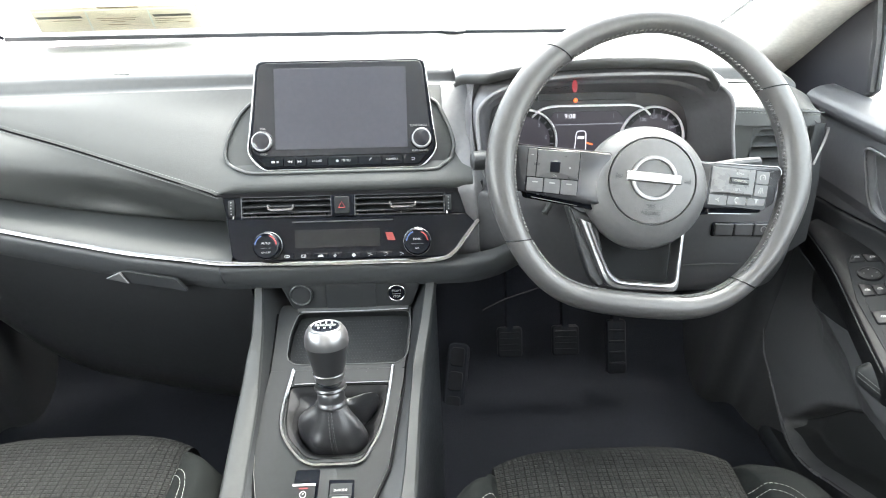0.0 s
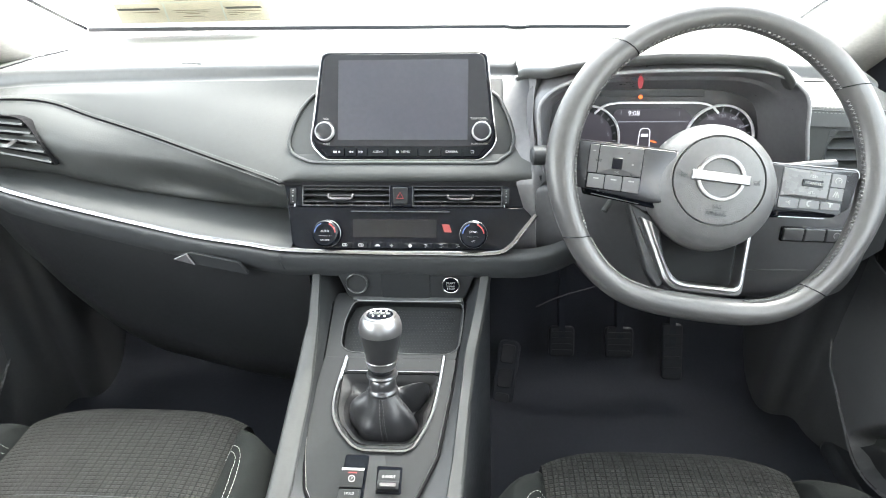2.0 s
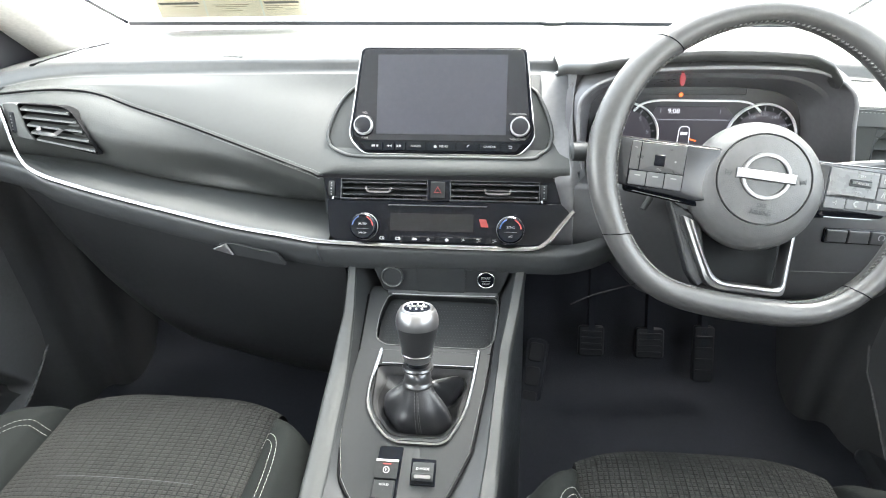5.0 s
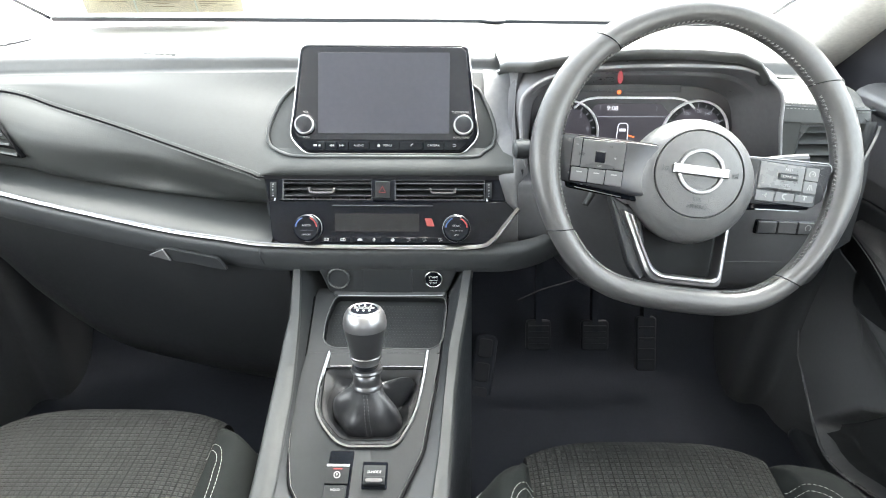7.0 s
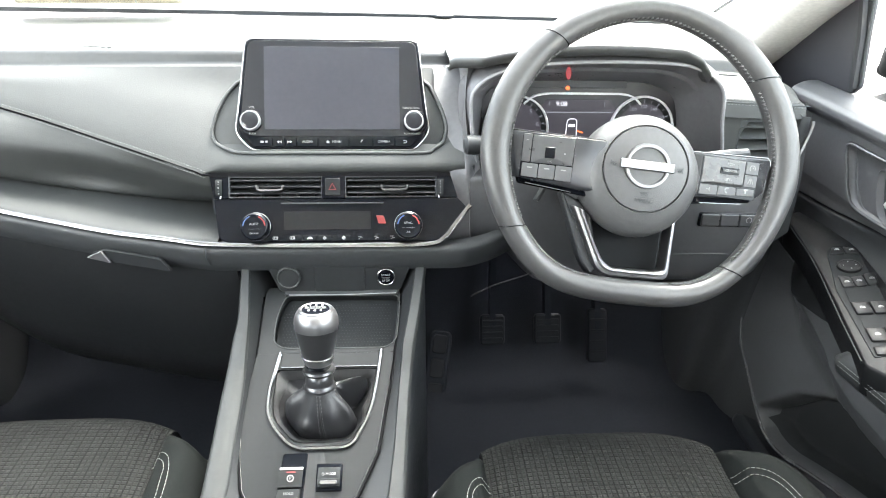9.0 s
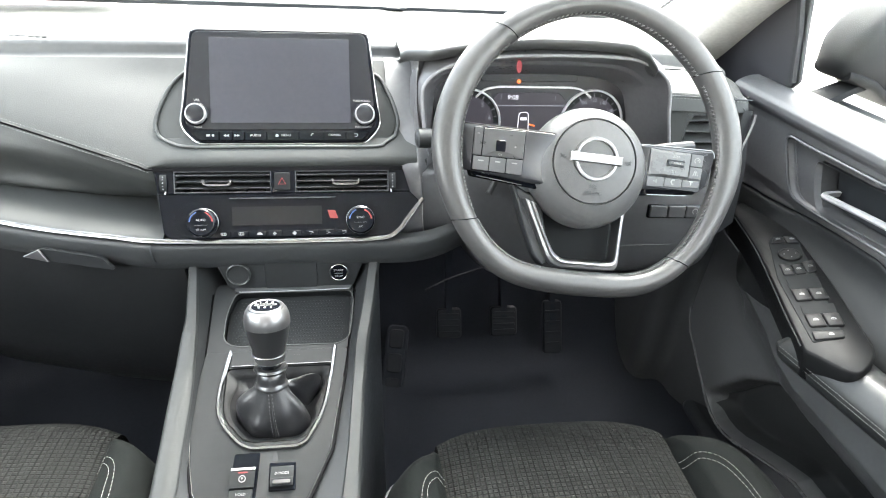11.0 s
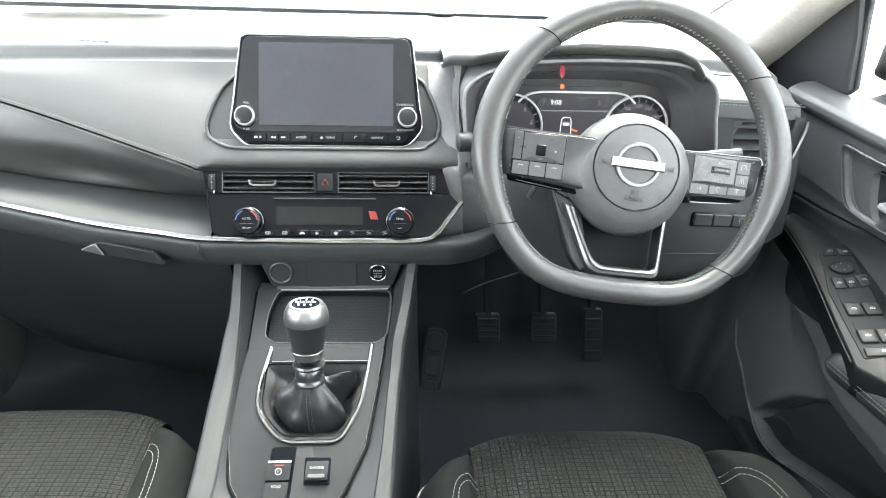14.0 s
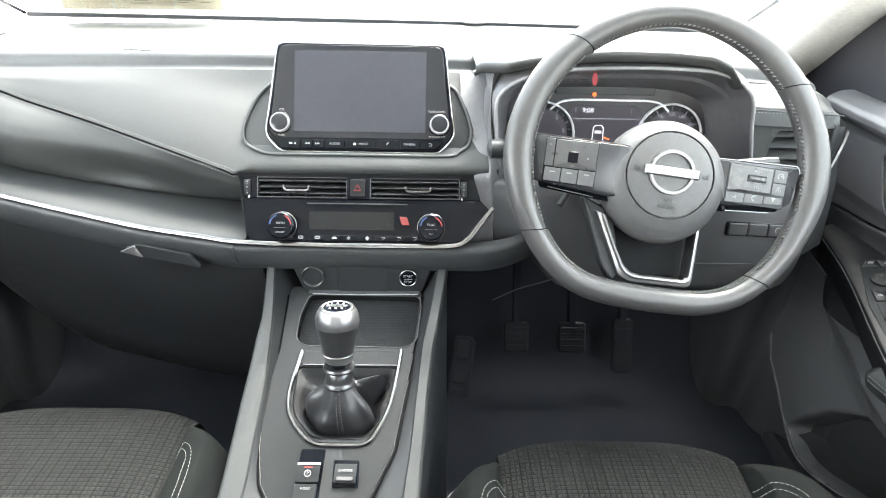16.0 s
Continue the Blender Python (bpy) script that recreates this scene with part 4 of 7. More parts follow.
edge_pts = [on_con(lerp(PLATE_R, v)[0] + 0.0006, v, -0.001) for v in np.linspace(0.02, -0.134, 40)]
cord("plate_edge", edge_pts, 0.0006, SATIN, console, up=CON.col[2].xyz)

for table, sg in ((PLATE_L, -1), (PLATE_R, 1)):
    cord("plate_gap", [on_con(lerp(table, v)[0] + sg * 0.0030, v, -0.0020) for v in np.linspace(0.140, -0.37, 80)], 0.0018, HOLE, console, up=CON.col[2].xyz, label="dark gap beside the console plate")
mat_tray = bmesh.new()
prism([(p[0] * 0.985, 0.1025 + (p[1] - 0.1025) * 0.97) for p in TRAY], CON, 0.003, 0.001, -0.010, bm=mat_tray)
tray = part("tray_mat", mat_tray, MAT, console, "textured rubber mat in the phone tray")
bm = bmesh.new()
for i in range(34):
    for j in range(15):
        u, v = -0.0575 + i * 0.0041 + (0.00205 if j % 2 else 0), 0.0725 + j * 0.0041
        if -0.060 + 0.0 < u < 0.083 and not (v > 0.118 and u < -0.05):
            s = 0.00125
            q = [bm.verts.new(on_con(u + dx, v + dy, hh)) for dx, dy, hh in ((-s, 0, -0.0101), (0, -s, -0.0101), (s, 0, -0.0101), (0, s, -0.0101), (0, 0, -0.0093))]
            for a in range(4):
                bm.faces.new((q[a], q[(a + 1) % 4], q[4]))
tagged(part("studs", bm, PLATE, tray, smooth=False), kind="stuff")
# ledge behind the tray
plate("tray_lip", rounded([(-0.058, 0.1400), (0.090, 0.1395), (0.092, 0.1500), (-0.058, 0.1500)], 0.003), CON, 0.02, HARD, console, 0.001, 0.004)
cord("tray_ledge_line", [on_con(u, 0.1392 - 0.0006 * math.cos(u * 30), 0.0046) for u in np.linspace(-0.052, 0.088, 16)], 0.0007, RINGM, console, up=CON.col[2].xyz, label="pale edge of the ledge behind the tray")
cord("cover_line", [on_con(u, 0.0398, 0.0022) for u in np.linspace(-0.053, 0.064, 12)], 0.0006, RINGM, console, up=CON.col[2].xyz, label="thin pale edge of the cover")
cord("tray_edge", line_on(CON, TRAY, 0.0006), 0.0008, SATIN, console, up=CON.col[2].xyz, closed=True)

# chrome frame round the gear lever
RING = rounded([(-0.0560, 0.0590), (-0.0650, 0.0100), (-0.0648, -0.0160), (-0.0545, -0.0350), (-0.0370, -0.0535), (-0.0240, -0.0592), (0.0275, -0.0592), (0.0375, -0.0540), (0.0560, -0.0210), (0.0650, 0.0250), (0.0690, 0.0610)], [0.001, 0.02, 0.012, 0.012, 0.008, 0.006, 0.006, 0.008, 0.02, 0.02, 0.001])
part("gear_trim", sweep(line_on(CON, RING, 0.0015), [(-0.0028, -0.003), (0.0028, -0.003), (0.0026, 0.0008), (0.0012, 0.002), (-0.0012, 0.002), (-0.0026, 0.0008)], up=CON.col[2].xyz), STRIPM, console, "chrome trim round the gear lever")
plate("gear_cover", rounded([(-0.0545, 0.0400), (0.0650, 0.0400), (0.0665, 0.0585), (-0.0540, 0.0585)], 0.001), CON, 0.004, PLATE, console, 0.0008, 0.0022, "flat cover in front of the gear boot")
plate("well_floor", [(p[0] * 1.02, p[1] * 1.02) for p in WELL], CON, 0.003, DARK, console, 0.0, -0.022)

# ---- gear lever ----
lever = thing("gear_lever", "manual gear lever with a silver-topped knob and black leather boot", "gear lever", (-0.010, 0.575, 0.393))
LEV = frame_at((-0.0103, 0.593, 0.511), (1, 0, 0), (0, 0.979, -0.204))
part("knob", lathe([(0.0178, -0.060), (0.0186, -0.052), (0.0222, -0.036), (0.0246, -0.0235), (0.0249, -0.0215)], LEV, 44), GUNMETAL, lever, "gunmetal grey knob body")
part("knob_shoulder", lathe([(0.0246, -0.0220), (0.0253, -0.0212), (0.0255, -0.016), (0.0249, -0.0105), (0.0231, -0.0050), (0.0210, -0.0018), (0.0198, -0.0008)], LEV, 44), KNOBM, lever, "paler satin shoulder of the knob")
part("knob_foot", lathe([(0.0120, -0.070), (0.0158, -0.067), (0.0170, -0.0635), (0.0180, -0.0600), (0.0182, -0.0590)], LEV, 44), KNOBM, lever, "paler satin foot of the knob")
part("knob_top", lathe([(0.0199, -0.0016), (0.0197, 0.0002), (0.0186, 0.0011), (0.0170, 0.0012), (0.0158, 0.0004)], LEV, 44), SILVER, lever, "bright ring round the shift plate")
part("knob_lip", lathe([(0.0182, -0.0590), (0.0190, -0.0583), (0.0194, -0.0570), (0.0186, -0.0560)], LEV, 44), SILVER, lever, "bright lip round the foot of the knob")
cap_face = part("shift_plate", lathe([(0.0159, -0.002), (0.0159, 0.0002), (0.0150, 0.0010), (0.0001, 0.0019)], LEV, 40), PIANO, lever, "black shift pattern plate")
part("pattern_band", prism(rounded([(-0.0120, -0.0030), (0.0120, -0.0030), (0.0120, 0.0030), (-0.0120, 0.0030)], 0.002), LEV, 0.0004, z=0.0021), SATIN, cap_face, "silver band with the gate lines", smooth=False)
bm = bmesh.new()
for i in range(3):
    bars([((i - 1) * 0.0068, 0.0, 0.0006)], LEV, 0.0080, 0.0023, bm)
bars([(0, 0, 0.0142)], LEV, 0.0006, 0.0023, bm)
part("gate_lines", bm, PIANO, cap_face, "black gate lines", smooth=False)
bm = bmesh.new()
for txt, x, y in (("1", -0.0068, 0.0066), ("3", 0, 0.0072), ("5", 0.0068, 0.0066), ("2", -0.0068, -0.0068), ("4", 0, -0.0074), ("6", 0.0068, -0.0068)):
    letters(txt, 0.0056, at2(LEV, x, y, 0.0018), bm=bm)
letters("R", 0.0045, at2(LEV, -0.0112, 0.0052, 0.0013), bm=bm)
part("shift_pattern", bm, material("bright_print", (0.6, 0.6, 0.6), 0.5), cap_face, "white shift pattern numbers", smooth=False)
part("collar", lathe([(0.0110, -0.068), (0.0125, -0.0735), (0.0178, -0.0740), (0.0190, -0.0765), (0.0178, -0.0790), (0.0130, -0.0800)], LEV, 40), GUNMETAL, lever, "silver collar ring under the knob")
part("stem", lathe([(0.0128, -0.0795), (0.0142, -0.0810), (0.0158, -0.0850), (0.0164, -0.0900), (0.0162, -0.0935), (0.0168, -0.0945), (0.0184, -0.0965), (0.0186, -0.0985), (0.0176, -0.1), (0.010, -0.1)], LEV, 40), GUNMETAL, lever, "rounded grey metal stem with a ring at its foot")
part("sleeve", lathe([(0.013, -0.064), (0.0155, -0.066), (0.0140, -0.072), (0.0125, -0.074)], LEV, 36), PIANO, lever)
# leather boot: folds that run from the collar to the frame of the well
N = 96


def well_cast(a):
    """Edge of the well in the direction a from the boot's middle."""
    d = Vector((math.cos(a), math.sin(a)))
    c = Vector((0.001, -0.006))
    best = 0.04
    for i in range(len(WELL)):
        p, q = Vector(WELL[i]) - c, Vector(WELL[(i + 1) % len(WELL)]) - c
        e = q - p
        det = d.x * -e.y + d.y * e.x
        if abs(det) < 1e-12:
            continue
        t = (p.x * -e.y + p.y * e.x) / det
        u = (d.x * p.y - d.y * p.x) / det
        if t > 0 and -1e-6 <= u <= 1 + 1e-6:
            best = t
    return c, d * best


def boot_point(a, s):
    c, w = well_cast(a)
    back = max(0.0, math.sin(a))
    d = (a + math.pi) % (2 * math.pi) - math.pi
    crease = math.exp(-((d + 0.10) / 0.20) ** 2) + 0.55 * math.exp(-((d - 2.70) / 0.18) ** 2) + 0.5 * math.exp(-((d - 0.85) / 0.20) ** 2)
    ridge = 1.7 * math.exp(-((d - 0.40) / 0.13) ** 2) + 0.6 * math.exp(-((d + 0.62) / 0.20) ** 2) + 0.5 * math.exp(-((d - 2.25) / 0.20) ** 2)
    f = 0.80 - 0.42 * back ** 1.2 - 0.26 * crease + 0.10 * ridge
    low = c + w * f
    foot = on_con(low.x, low.y, -0.019)
    tp = LEV @ Vector((0.0172 * math.cos(a), 0.0172 * math.sin(a), -0.0985))
    if s < 0.72:
        q = s / 0.72
        p = tp.lerp(foot, q)
        fold = 0.5 * math.sin(4 * a + 0.9) + 0.35 * math.sin(7 * a + 2.2 + 1.6 * q)
        bulge = math.sin(math.pi * q ** 1.25) * (0.0070 + 0.0042 * fold - 0.0120 * crease + 0.0100 * ridge - 0.003 * back)
        bulge += 0.0055 * math.exp(-((d + 2.05) / 0.28) ** 2 - ((q - 0.72) / 0.16) ** 2)
        out = Vector((math.cos(a), math.sin(a) * 0.88, math.sin(a) * 0.47))
        return p + out * bulge * 0.6 + CON.col[2].xyz * bulge * 0.9
    q = (s - 0.72) / 0.28
    e = c + w * (f + (0.985 - f) * q)
    return on_con(e.x, e.y, -0.019 + 0.0175 * q ** 0.8 - 0.003 * math.sin(math.pi * q) + 0.0012 * math.sin(9 * a + 2 * q) * math.sin(math.pi * q))


rows = [[boot_point(2 * math.pi * i / N, j / 29) for i in range(N)] for j in range(30)]
RUBTHREAD = material("boot_thread", (0.10, 0.10, 0.10), 0.6)
boot = part("boot", loft(rows, closed=True), BOOT, lever, "creased black leather boot", auto=80)
HEM = material("boot_hem_leather", (0.034, 0.035, 0.0355), 0.42, grain=0.3, scale=900, kind="leather")
part("hem", loft([[boot_point(2 * math.pi * i / N, q) + CON.col[2].xyz * h for i in range(N)] for q, h in ((0.885, -0.0010), (0.89, 0.0008), (0.94, 0.0010), (1.0, 0.0010))], closed=True), HEM, boot, "paler leather hem along the frame", auto=80)
for du in (-0.0026, 0.0026):
    pathp = [rows[j][int(N * 0.75)] + Vector((du * (0.7 + j / 40), 0, 0)) + CON.col[2].xyz * 0.0005 + Vector((0, -0.0006, 0)) for j in range(1, 29)]
    stitches(pathp, RUBTHREAD, boot, 0.0022, 0.0022, 0.00045)
cord("boot_seam", [rows[j][int(N * 0.75)] + CON.col[2].xyz * 0.0002 for j in range(1, 22)], 0.0008, RUBBER, boot)

# ---- electric parking brake and drive mode switch ----
pb = plate("brake_recess", rounded([(-0.0415, -0.0640), (-0.0135, -0.0640), (-0.0170, -0.1300), (-0.0470, -0.1300)], 0.003), CON, 0.004, PIANO, console, 0.0005, 0.0014, "black switch recess")
pk = part("parking_brake_switch", loft([[on_con(u, v, h) for u in (-0.0430 - (v + 0.08) * -0.06, -0.030, -0.0165 - (v + 0.08) * -0.06)] for v, h in ((-0.0800, 0.0020), (-0.0805, 0.0070), (-0.0830, 0.0078), (-0.0925, 0.0066), (-0.1015, 0.0058), (-0.1022, 0.0018))]), PLATE, console, "parking brake switch")
part("switch_edge", sweep([on_con(u, -0.0822, 0.0082) for u in (-0.0425, -0.030, -0.0170)], [(-0.0012, -0.0004), (0.0012, -0.0004), (0.0012, 0.0004), (-0.0012, 0.0004)], up=CON.col[2].xyz), BEZEL, pk, "bright front edge")
part("lamp", prism(box_outline(0.010, 0.0013, 0, -0.0300, -0.0860), CON, 0.0004, z=0.0082), LIT_RED, pk, "small red lamp", smooth=False)
bm = sweep(line_on(CON, circle(0.0034, 20, -0.0305, -0.0925), 0.0073), [(0.0005, -0.0002), (0.0005, 0.0002), (-0.0005, 0.0002), (-0.0005, -0.0002)], up=CON.col[2].xyz, closed=True)
letters("P", 0.0048, at2(CON, -0.0305, -0.0925, 0.0072), bm=bm)
part("lettering", bm, WHITE, pk, smooth=False)
hold = plate("hold_switch", rounded([(-0.0440, -0.1035), (-0.0190, -0.1035), (-0.0200, -0.1240), (-0.0455, -0.1240)], 0.001), CON, 0.004, PLATE, console, 0.0008, 0.0058, "hold switch")
part("lettering", letters("HOLD", 0.0040, at2(CON, -0.0315, -0.1085, 0.0060)), WHITE, hold, smooth=False)
dm = plate("mode_recess", rounded([(-0.0030, -0.0762), (0.0262, -0.0768), (0.0265, -0.1070), (-0.0028, -0.1068)], 0.002), CON, 0.004, PIANO, console, 0.0005, 0.0014, "black recess of the mode switch")
dk = part("mode_switch", loft([[on_con(u, v, h) for u in (-0.0008, 0.0117, 0.0242)] for v, h in ((-0.0805, 0.0014), (-0.0870, 0.0050), (-0.0935, 0.0062), (-0.0945, 0.0078), (-0.0985, 0.0085), (-0.1025, 0.0072), (-0.1035, 0.0014))]), MAT, console, "drive mode rocker switch")
part("lettering", letters("D-MODE", 0.0040, at2(CON, 0.0117, -0.0893, 0.0074)), WHITE, dk, smooth=False)
part("rocker_tip", prism(box_outline(0.019, 0.0045, 0.002, 0.0117, -0.0985), CON, 0.002, 0.0006, 0.0093), SILVER, dk, "silver rocker edge")

# ---- instrument hood and cluster ----
HOODTOP = [(0.150, 0.739), (0.160, 0.747), (0.185, 0.754), (0.214, 0.760), (0.262, 0.767), (0.325, 0.771), (0.39, 0.770), (0.442, 0.766), (0.467, 0.755), (0.482, 0.736)]
rows = []
for x in np.linspace(0.152, 0.480, 48):
    zt = lerp(HOODTOP, x)[0]
    padz = 0.7355 + crown(x)
    dy = max(0, 0.186 - x) * 1.3
    rows.append(cat([(x, 0.985, padz - 0.006), (x, 0.93, padz + (zt - padz) * 0.25 + 0.001), (x, 0.85, padz + (zt - padz) * 0.78), (x, 0.795 + dy, zt), (x, 0.777 + dy, zt - 0.0005), (x, 0.771 + dy, zt - 0.004), (x, 0.7715 + dy, zt - 0.010), (x, 0.778 + dy, zt - 0.016), (x, 0.795 + dy, zt - 0.018)], 28))
part("instrument_visor", loft(rows), PAD, dash, "grained visor over the instruments", thick=0.005, auto=60)

# opening of the hood (front outline) and of the cluster (rear outline)
OPEN_F = [(0.190, 0.600), (0.184, 0.630), (0.178, 0.690), (0.183, 0.712), (0.205, 0.729), (0.240, 0.739), (0.287, 0.7445), (0.360, 0.7465), (0.435, 0.7445), (0.470, 0.737), (0.495, 0.722), (0.507, 0.704), (0.513, 0.670), (0.522, 0.632), (0.526, 0.600)]
OPEN_B = [(0.205, 0.585), (0.203, 0.620), (0.204, 0.660), (0.207, 0.680), (0.222, 0.692), (0.250, 0.698), (0.290, 0.700), (0.350, 0.701), (0.410, 0.700), (0.440, 0.697), (0.462, 0.690), (0.478, 0.678), (0.486, 0.655), (0.490, 0.620), (0.490, 0.585)]
f_pts = cat([(x, 0.781, z) for x, z in OPEN_F], 64)
b_pts = cat([(x, 0.868, z) for x, z in OPEN_B], 64)
lip_o = [p + Vector(((p.x - 0.35) * 0.025, 0.004, 0.003 if p.z > 0.7 else 0.0)) for p in f_pts]
rows = [[o + Vector(((o.x - 0.35) * 0.05, 0.03, 0.004 if o.z > 0.69 else 0)) for o in lip_o], lip_o, [p + Vector((0, -0.002, 0)) for p in f_pts], [p.lerp(q, 0.03) for p, q in zip(f_pts, b_pts)], [p.lerp(q, 0.42) + Vector((0, 0, 0.004 if p.z > 0.7 else 0)) for p, q in zip(f_pts, b_pts)], [p.lerp(q, 0.46) for p, q in zip(f_pts, b_pts)], [p.lerp(q, 0.8) for p, q in zip(f_pts, b_pts)], b_pts]
part("instrument_cowl", loft(rows), COWL, dash, "dark stepped cowl round the instruments", thick=0.003, auto=25)
trim_pts = [p + Vector((0, -0.003, 0.001)) for p in f_pts[2:-2]]
cord("cowl_trim", trim_pts, 0.0024, RINGM, dash, up=(0, -1, 0), label="satin line along the cowl opening")

cluster = thing("instrument_cluster", "digital instrument cluster with two round dials, lit up", "instrument cluster", (0.345, 0.87, 0.60))
CLU = frame_at((0.345, 0.862, 0.640), (1, 0, 0), (0, 0.12, 0.99))
plate("face", rounded([(-0.142, -0.060), (0.146, -0.060), (0.146, 0.040), (0.120, 0.062), (-0.116, 0.062), (-0.142, 0.040)], 0.012), CLU, 0.01, CLFACE, cluster, 0.001, 0.0, "dark grey instrument face")
plate("sensor_strip", box_outline(0.140, 0.012, 0.001, -0.006, 0.0575), CLU, 0.004, DARK, cluster, 0.001, 0.004, "dark strip above the display")
plate("amber_lamp", circle(0.0030, 16, -0.0215, 0.0520), CLU, 0.001, LIT_ORANGE, cluster, 0.0003, 0.0052, "amber warning lamp")
disp = plate("centre_display", rounded([(-0.060, -0.055), (0.064, -0.055), (0.056, 0.020), (0.040, 0.036), (-0.050, 0.036), (-0.060, 0.020)], 0.004), CLU, 0.001, LIT_PANEL, cluster, 0.0003, 0.0010, "dim violet-grey centre display")
frame_pts = rounded([(-0.082, 0.030), (-0.070, 0.041), (-0.050, 0.0445), (0.058, 0.0440), (0.075, 0.0405), (0.086, 0.030)], [0.001, 0.008, 0.008, 0.008, 0.008, 0.001], 4)
part("display_frame", sweep(line_on(CLU, frame_pts, 0.004), [(-0.0013, -0.003), (0.0013, -0.003), (0.0013, 0.002), (-0.0013, 0.002)], up=CLU.col[2].xyz), PALE, cluster, "silver frame over the display")
bm = letters("9:08", 0.0095, at2(CLU, -0.0275, 0.0290, 0.0014))
part("clock", bm, LIT, disp, "lit clock digits", smooth=False)
bm = bars([(-0.002, 0.0175, 0.118)], CLU, 0.0012, 0.0016)
bars([(-0.045, 0.0300, 0.0010), (0.035, 0.0285, 0.0010)], CLU, 0.006, 0.0016, bm)
part("lines", bm, LIT_SOFT, disp, smooth=False)
CARM = at2(CLU, -0.010, -0.010, 0.0014)
bm = sweep([CARM @ Vector((x, y, 0)) for x, y in rounded([(-0.0085, -0.017), (0.0085, -0.017), (0.0070, 0.015), (0.0045, 0.018), (-0.0045, 0.018), (-0.0070, 0.015)], 0.003, 3)], [(-0.0006, -0.0002), (0.0006, -0.0002), (0.0006, 0.0002), (-0.0006, 0.0002)], up=CLU.col[2].xyz, closed=True)
bars([(0, 0.0085, 0.0095), (0, -0.012, 0.010)], CARM, 0.0040, 0.0002, bm)
part("car_symbol", bm, LIT, disp, "white outline of a car seen from above", smooth=False)
part("car_mark", prism([(0.008, 0.002), (0.018, -0.001), (0.017, -0.003), (0.008, 0.0)], CARM, 0.0003, z=0.0003), LIT_ORANGE, disp, "orange mark beside the car symbol", smooth=False)


def gauge(cx, marks, a0, a1):
    M = at2(CLU, cx, -0.006, 0.0)
    d = part("dial", lathe([(0.0475, 0.0), (0.0475, 0.006), (0.0462, 0.007), (0.0450, 0.006), (0.0445, 0.002)], M, 56), PALE, cluster, "round dial with a silver bezel")
    part("dial_face", prism(circle(0.0445, 56), M, 0.002, z=0.003), LIT_PANEL, d, smooth=False)
    part("dial_ring", sweep([M @ Vector((x, y, 0.0032)) for x, y in circle(0.0405, 48, 0, 0, -30, 210)], [(-0.0036, -0.0001), (0.0036, -0.0001), (0.0036, 0.0003), (-0.0036, 0.0003)], up=M.col[2].xyz), PLATE, d)
    bm = bmesh.new()
    n = 16
    for i in range(n + 1):
        a = radians(a0 + (a1 - a0) * i / n)
        L = 0.0060 if i % 2 == 0 else 0.0035
        c = Vector((math.cos(a), math.sin(a)))
        prism(box_outline(L, 0.0010), at2(M, *(c * 0.0400), 0.0040, math.degrees(a)), 0.0003, bm=bm)
    for s, a in marks:
        letters(s, 0.0085 if len(s) == 1 else 0.0070, at2(M, 0.0318 * math.cos(radians(a)), 0.0318 * math.sin(radians(a)), 0.0036), bm=bm)
    part("scale", bm, LIT_SOFT, d, "pale lit scale and numerals", smooth=False)


gauge(-0.0920, [("4", 95), ("5", 50), ("6", 12)], 215, -35)
gauge(0.0920, [("100", 118), ("120", 90), ("140", 62), ("80", 150), ("160", 32)], 215, -35)
# no lamp: a glowing patch for the amber lamp's reflection on the cowl
part("red_reflection", prism([(x * 0.7, y * 1.6) for x, y in circle(0.0050, 20, 0, 0)], frame_at((0.3065, 0.805, 0.7265), (1, 0, 0), (0, 0.3, 0.95)), 0.001, 0.0003, 0.0), glow("red_reflection_glow", (0.9, 0.03, 0.06), 0.03), cluster, "dim red glow standing for a lamp's reflection on the cowl")

# side of the instrument pod towards the display
A = cat([(0.170, 0.890, 0.716), (0.171, 0.862, 0.706), (0.171, 0.80, 0.650), (0.172, 0.757, 0.607), (0.176, 0.742, 0.575), (0.178, 0.735, 0.540), (0.180, 0.735, 0.48)], 30)
B = cat([(0.175, 0.800, 0.736), (0.172, 0.790, 0.712), (0.172, 0.783, 0.680), (0.176, 0.772, 0.640), (0.182, 0.760, 0.605), (0.186, 0.752, 0.560), (0.19, 0.750, 0.48)], 30)
part("pod_side", loft([[a + Vector((-0.036, 0.006, 0)) for a in A], [a + Vector((-0.012, 0.001, 0)) for a in A], A, [a.lerp(b, 0.5) + Vector((-0.001, 0, 0)) for a, b in zip(A, B)], B, [b + Vector((0.012, 0.02, 0)) for b in B]]), UPDOOR, dash, "side of the instrument pod", thick=0.003, auto=50)

# ---- driver's side of the dashboard ----
rows = []
for x in np.linspace(0.512, 0.648, 18):
    k = (x - 0.512) / 0.136
    q = max(0, (k - 0.72) / 0.28) ** 2
    rows.append(cat([(x, 0.90, 0.712 + crown(x) - 0.002 - 0.012 * q), (x, 0.86, 0.708 - 0.014 * q), (x, 0.825 + 0.008 * q, 0.702 - 0.006 * k - 0.012 * q), (x, 0.806 + 0.012 * q, 0.6955 - 0.008 * k - 0.006 * q), (x, 0.8015 + 0.012 * q, 0.688 - 0.008 * k - 0.004 * q), (x, 0.797 + 0.010 * q, 0.672 - 0.005 * k)], 18))
part("end_panel_top", loft(rows), SOFT, dash, "leatherette panel above the side vent", thick=0.003, auto=60)
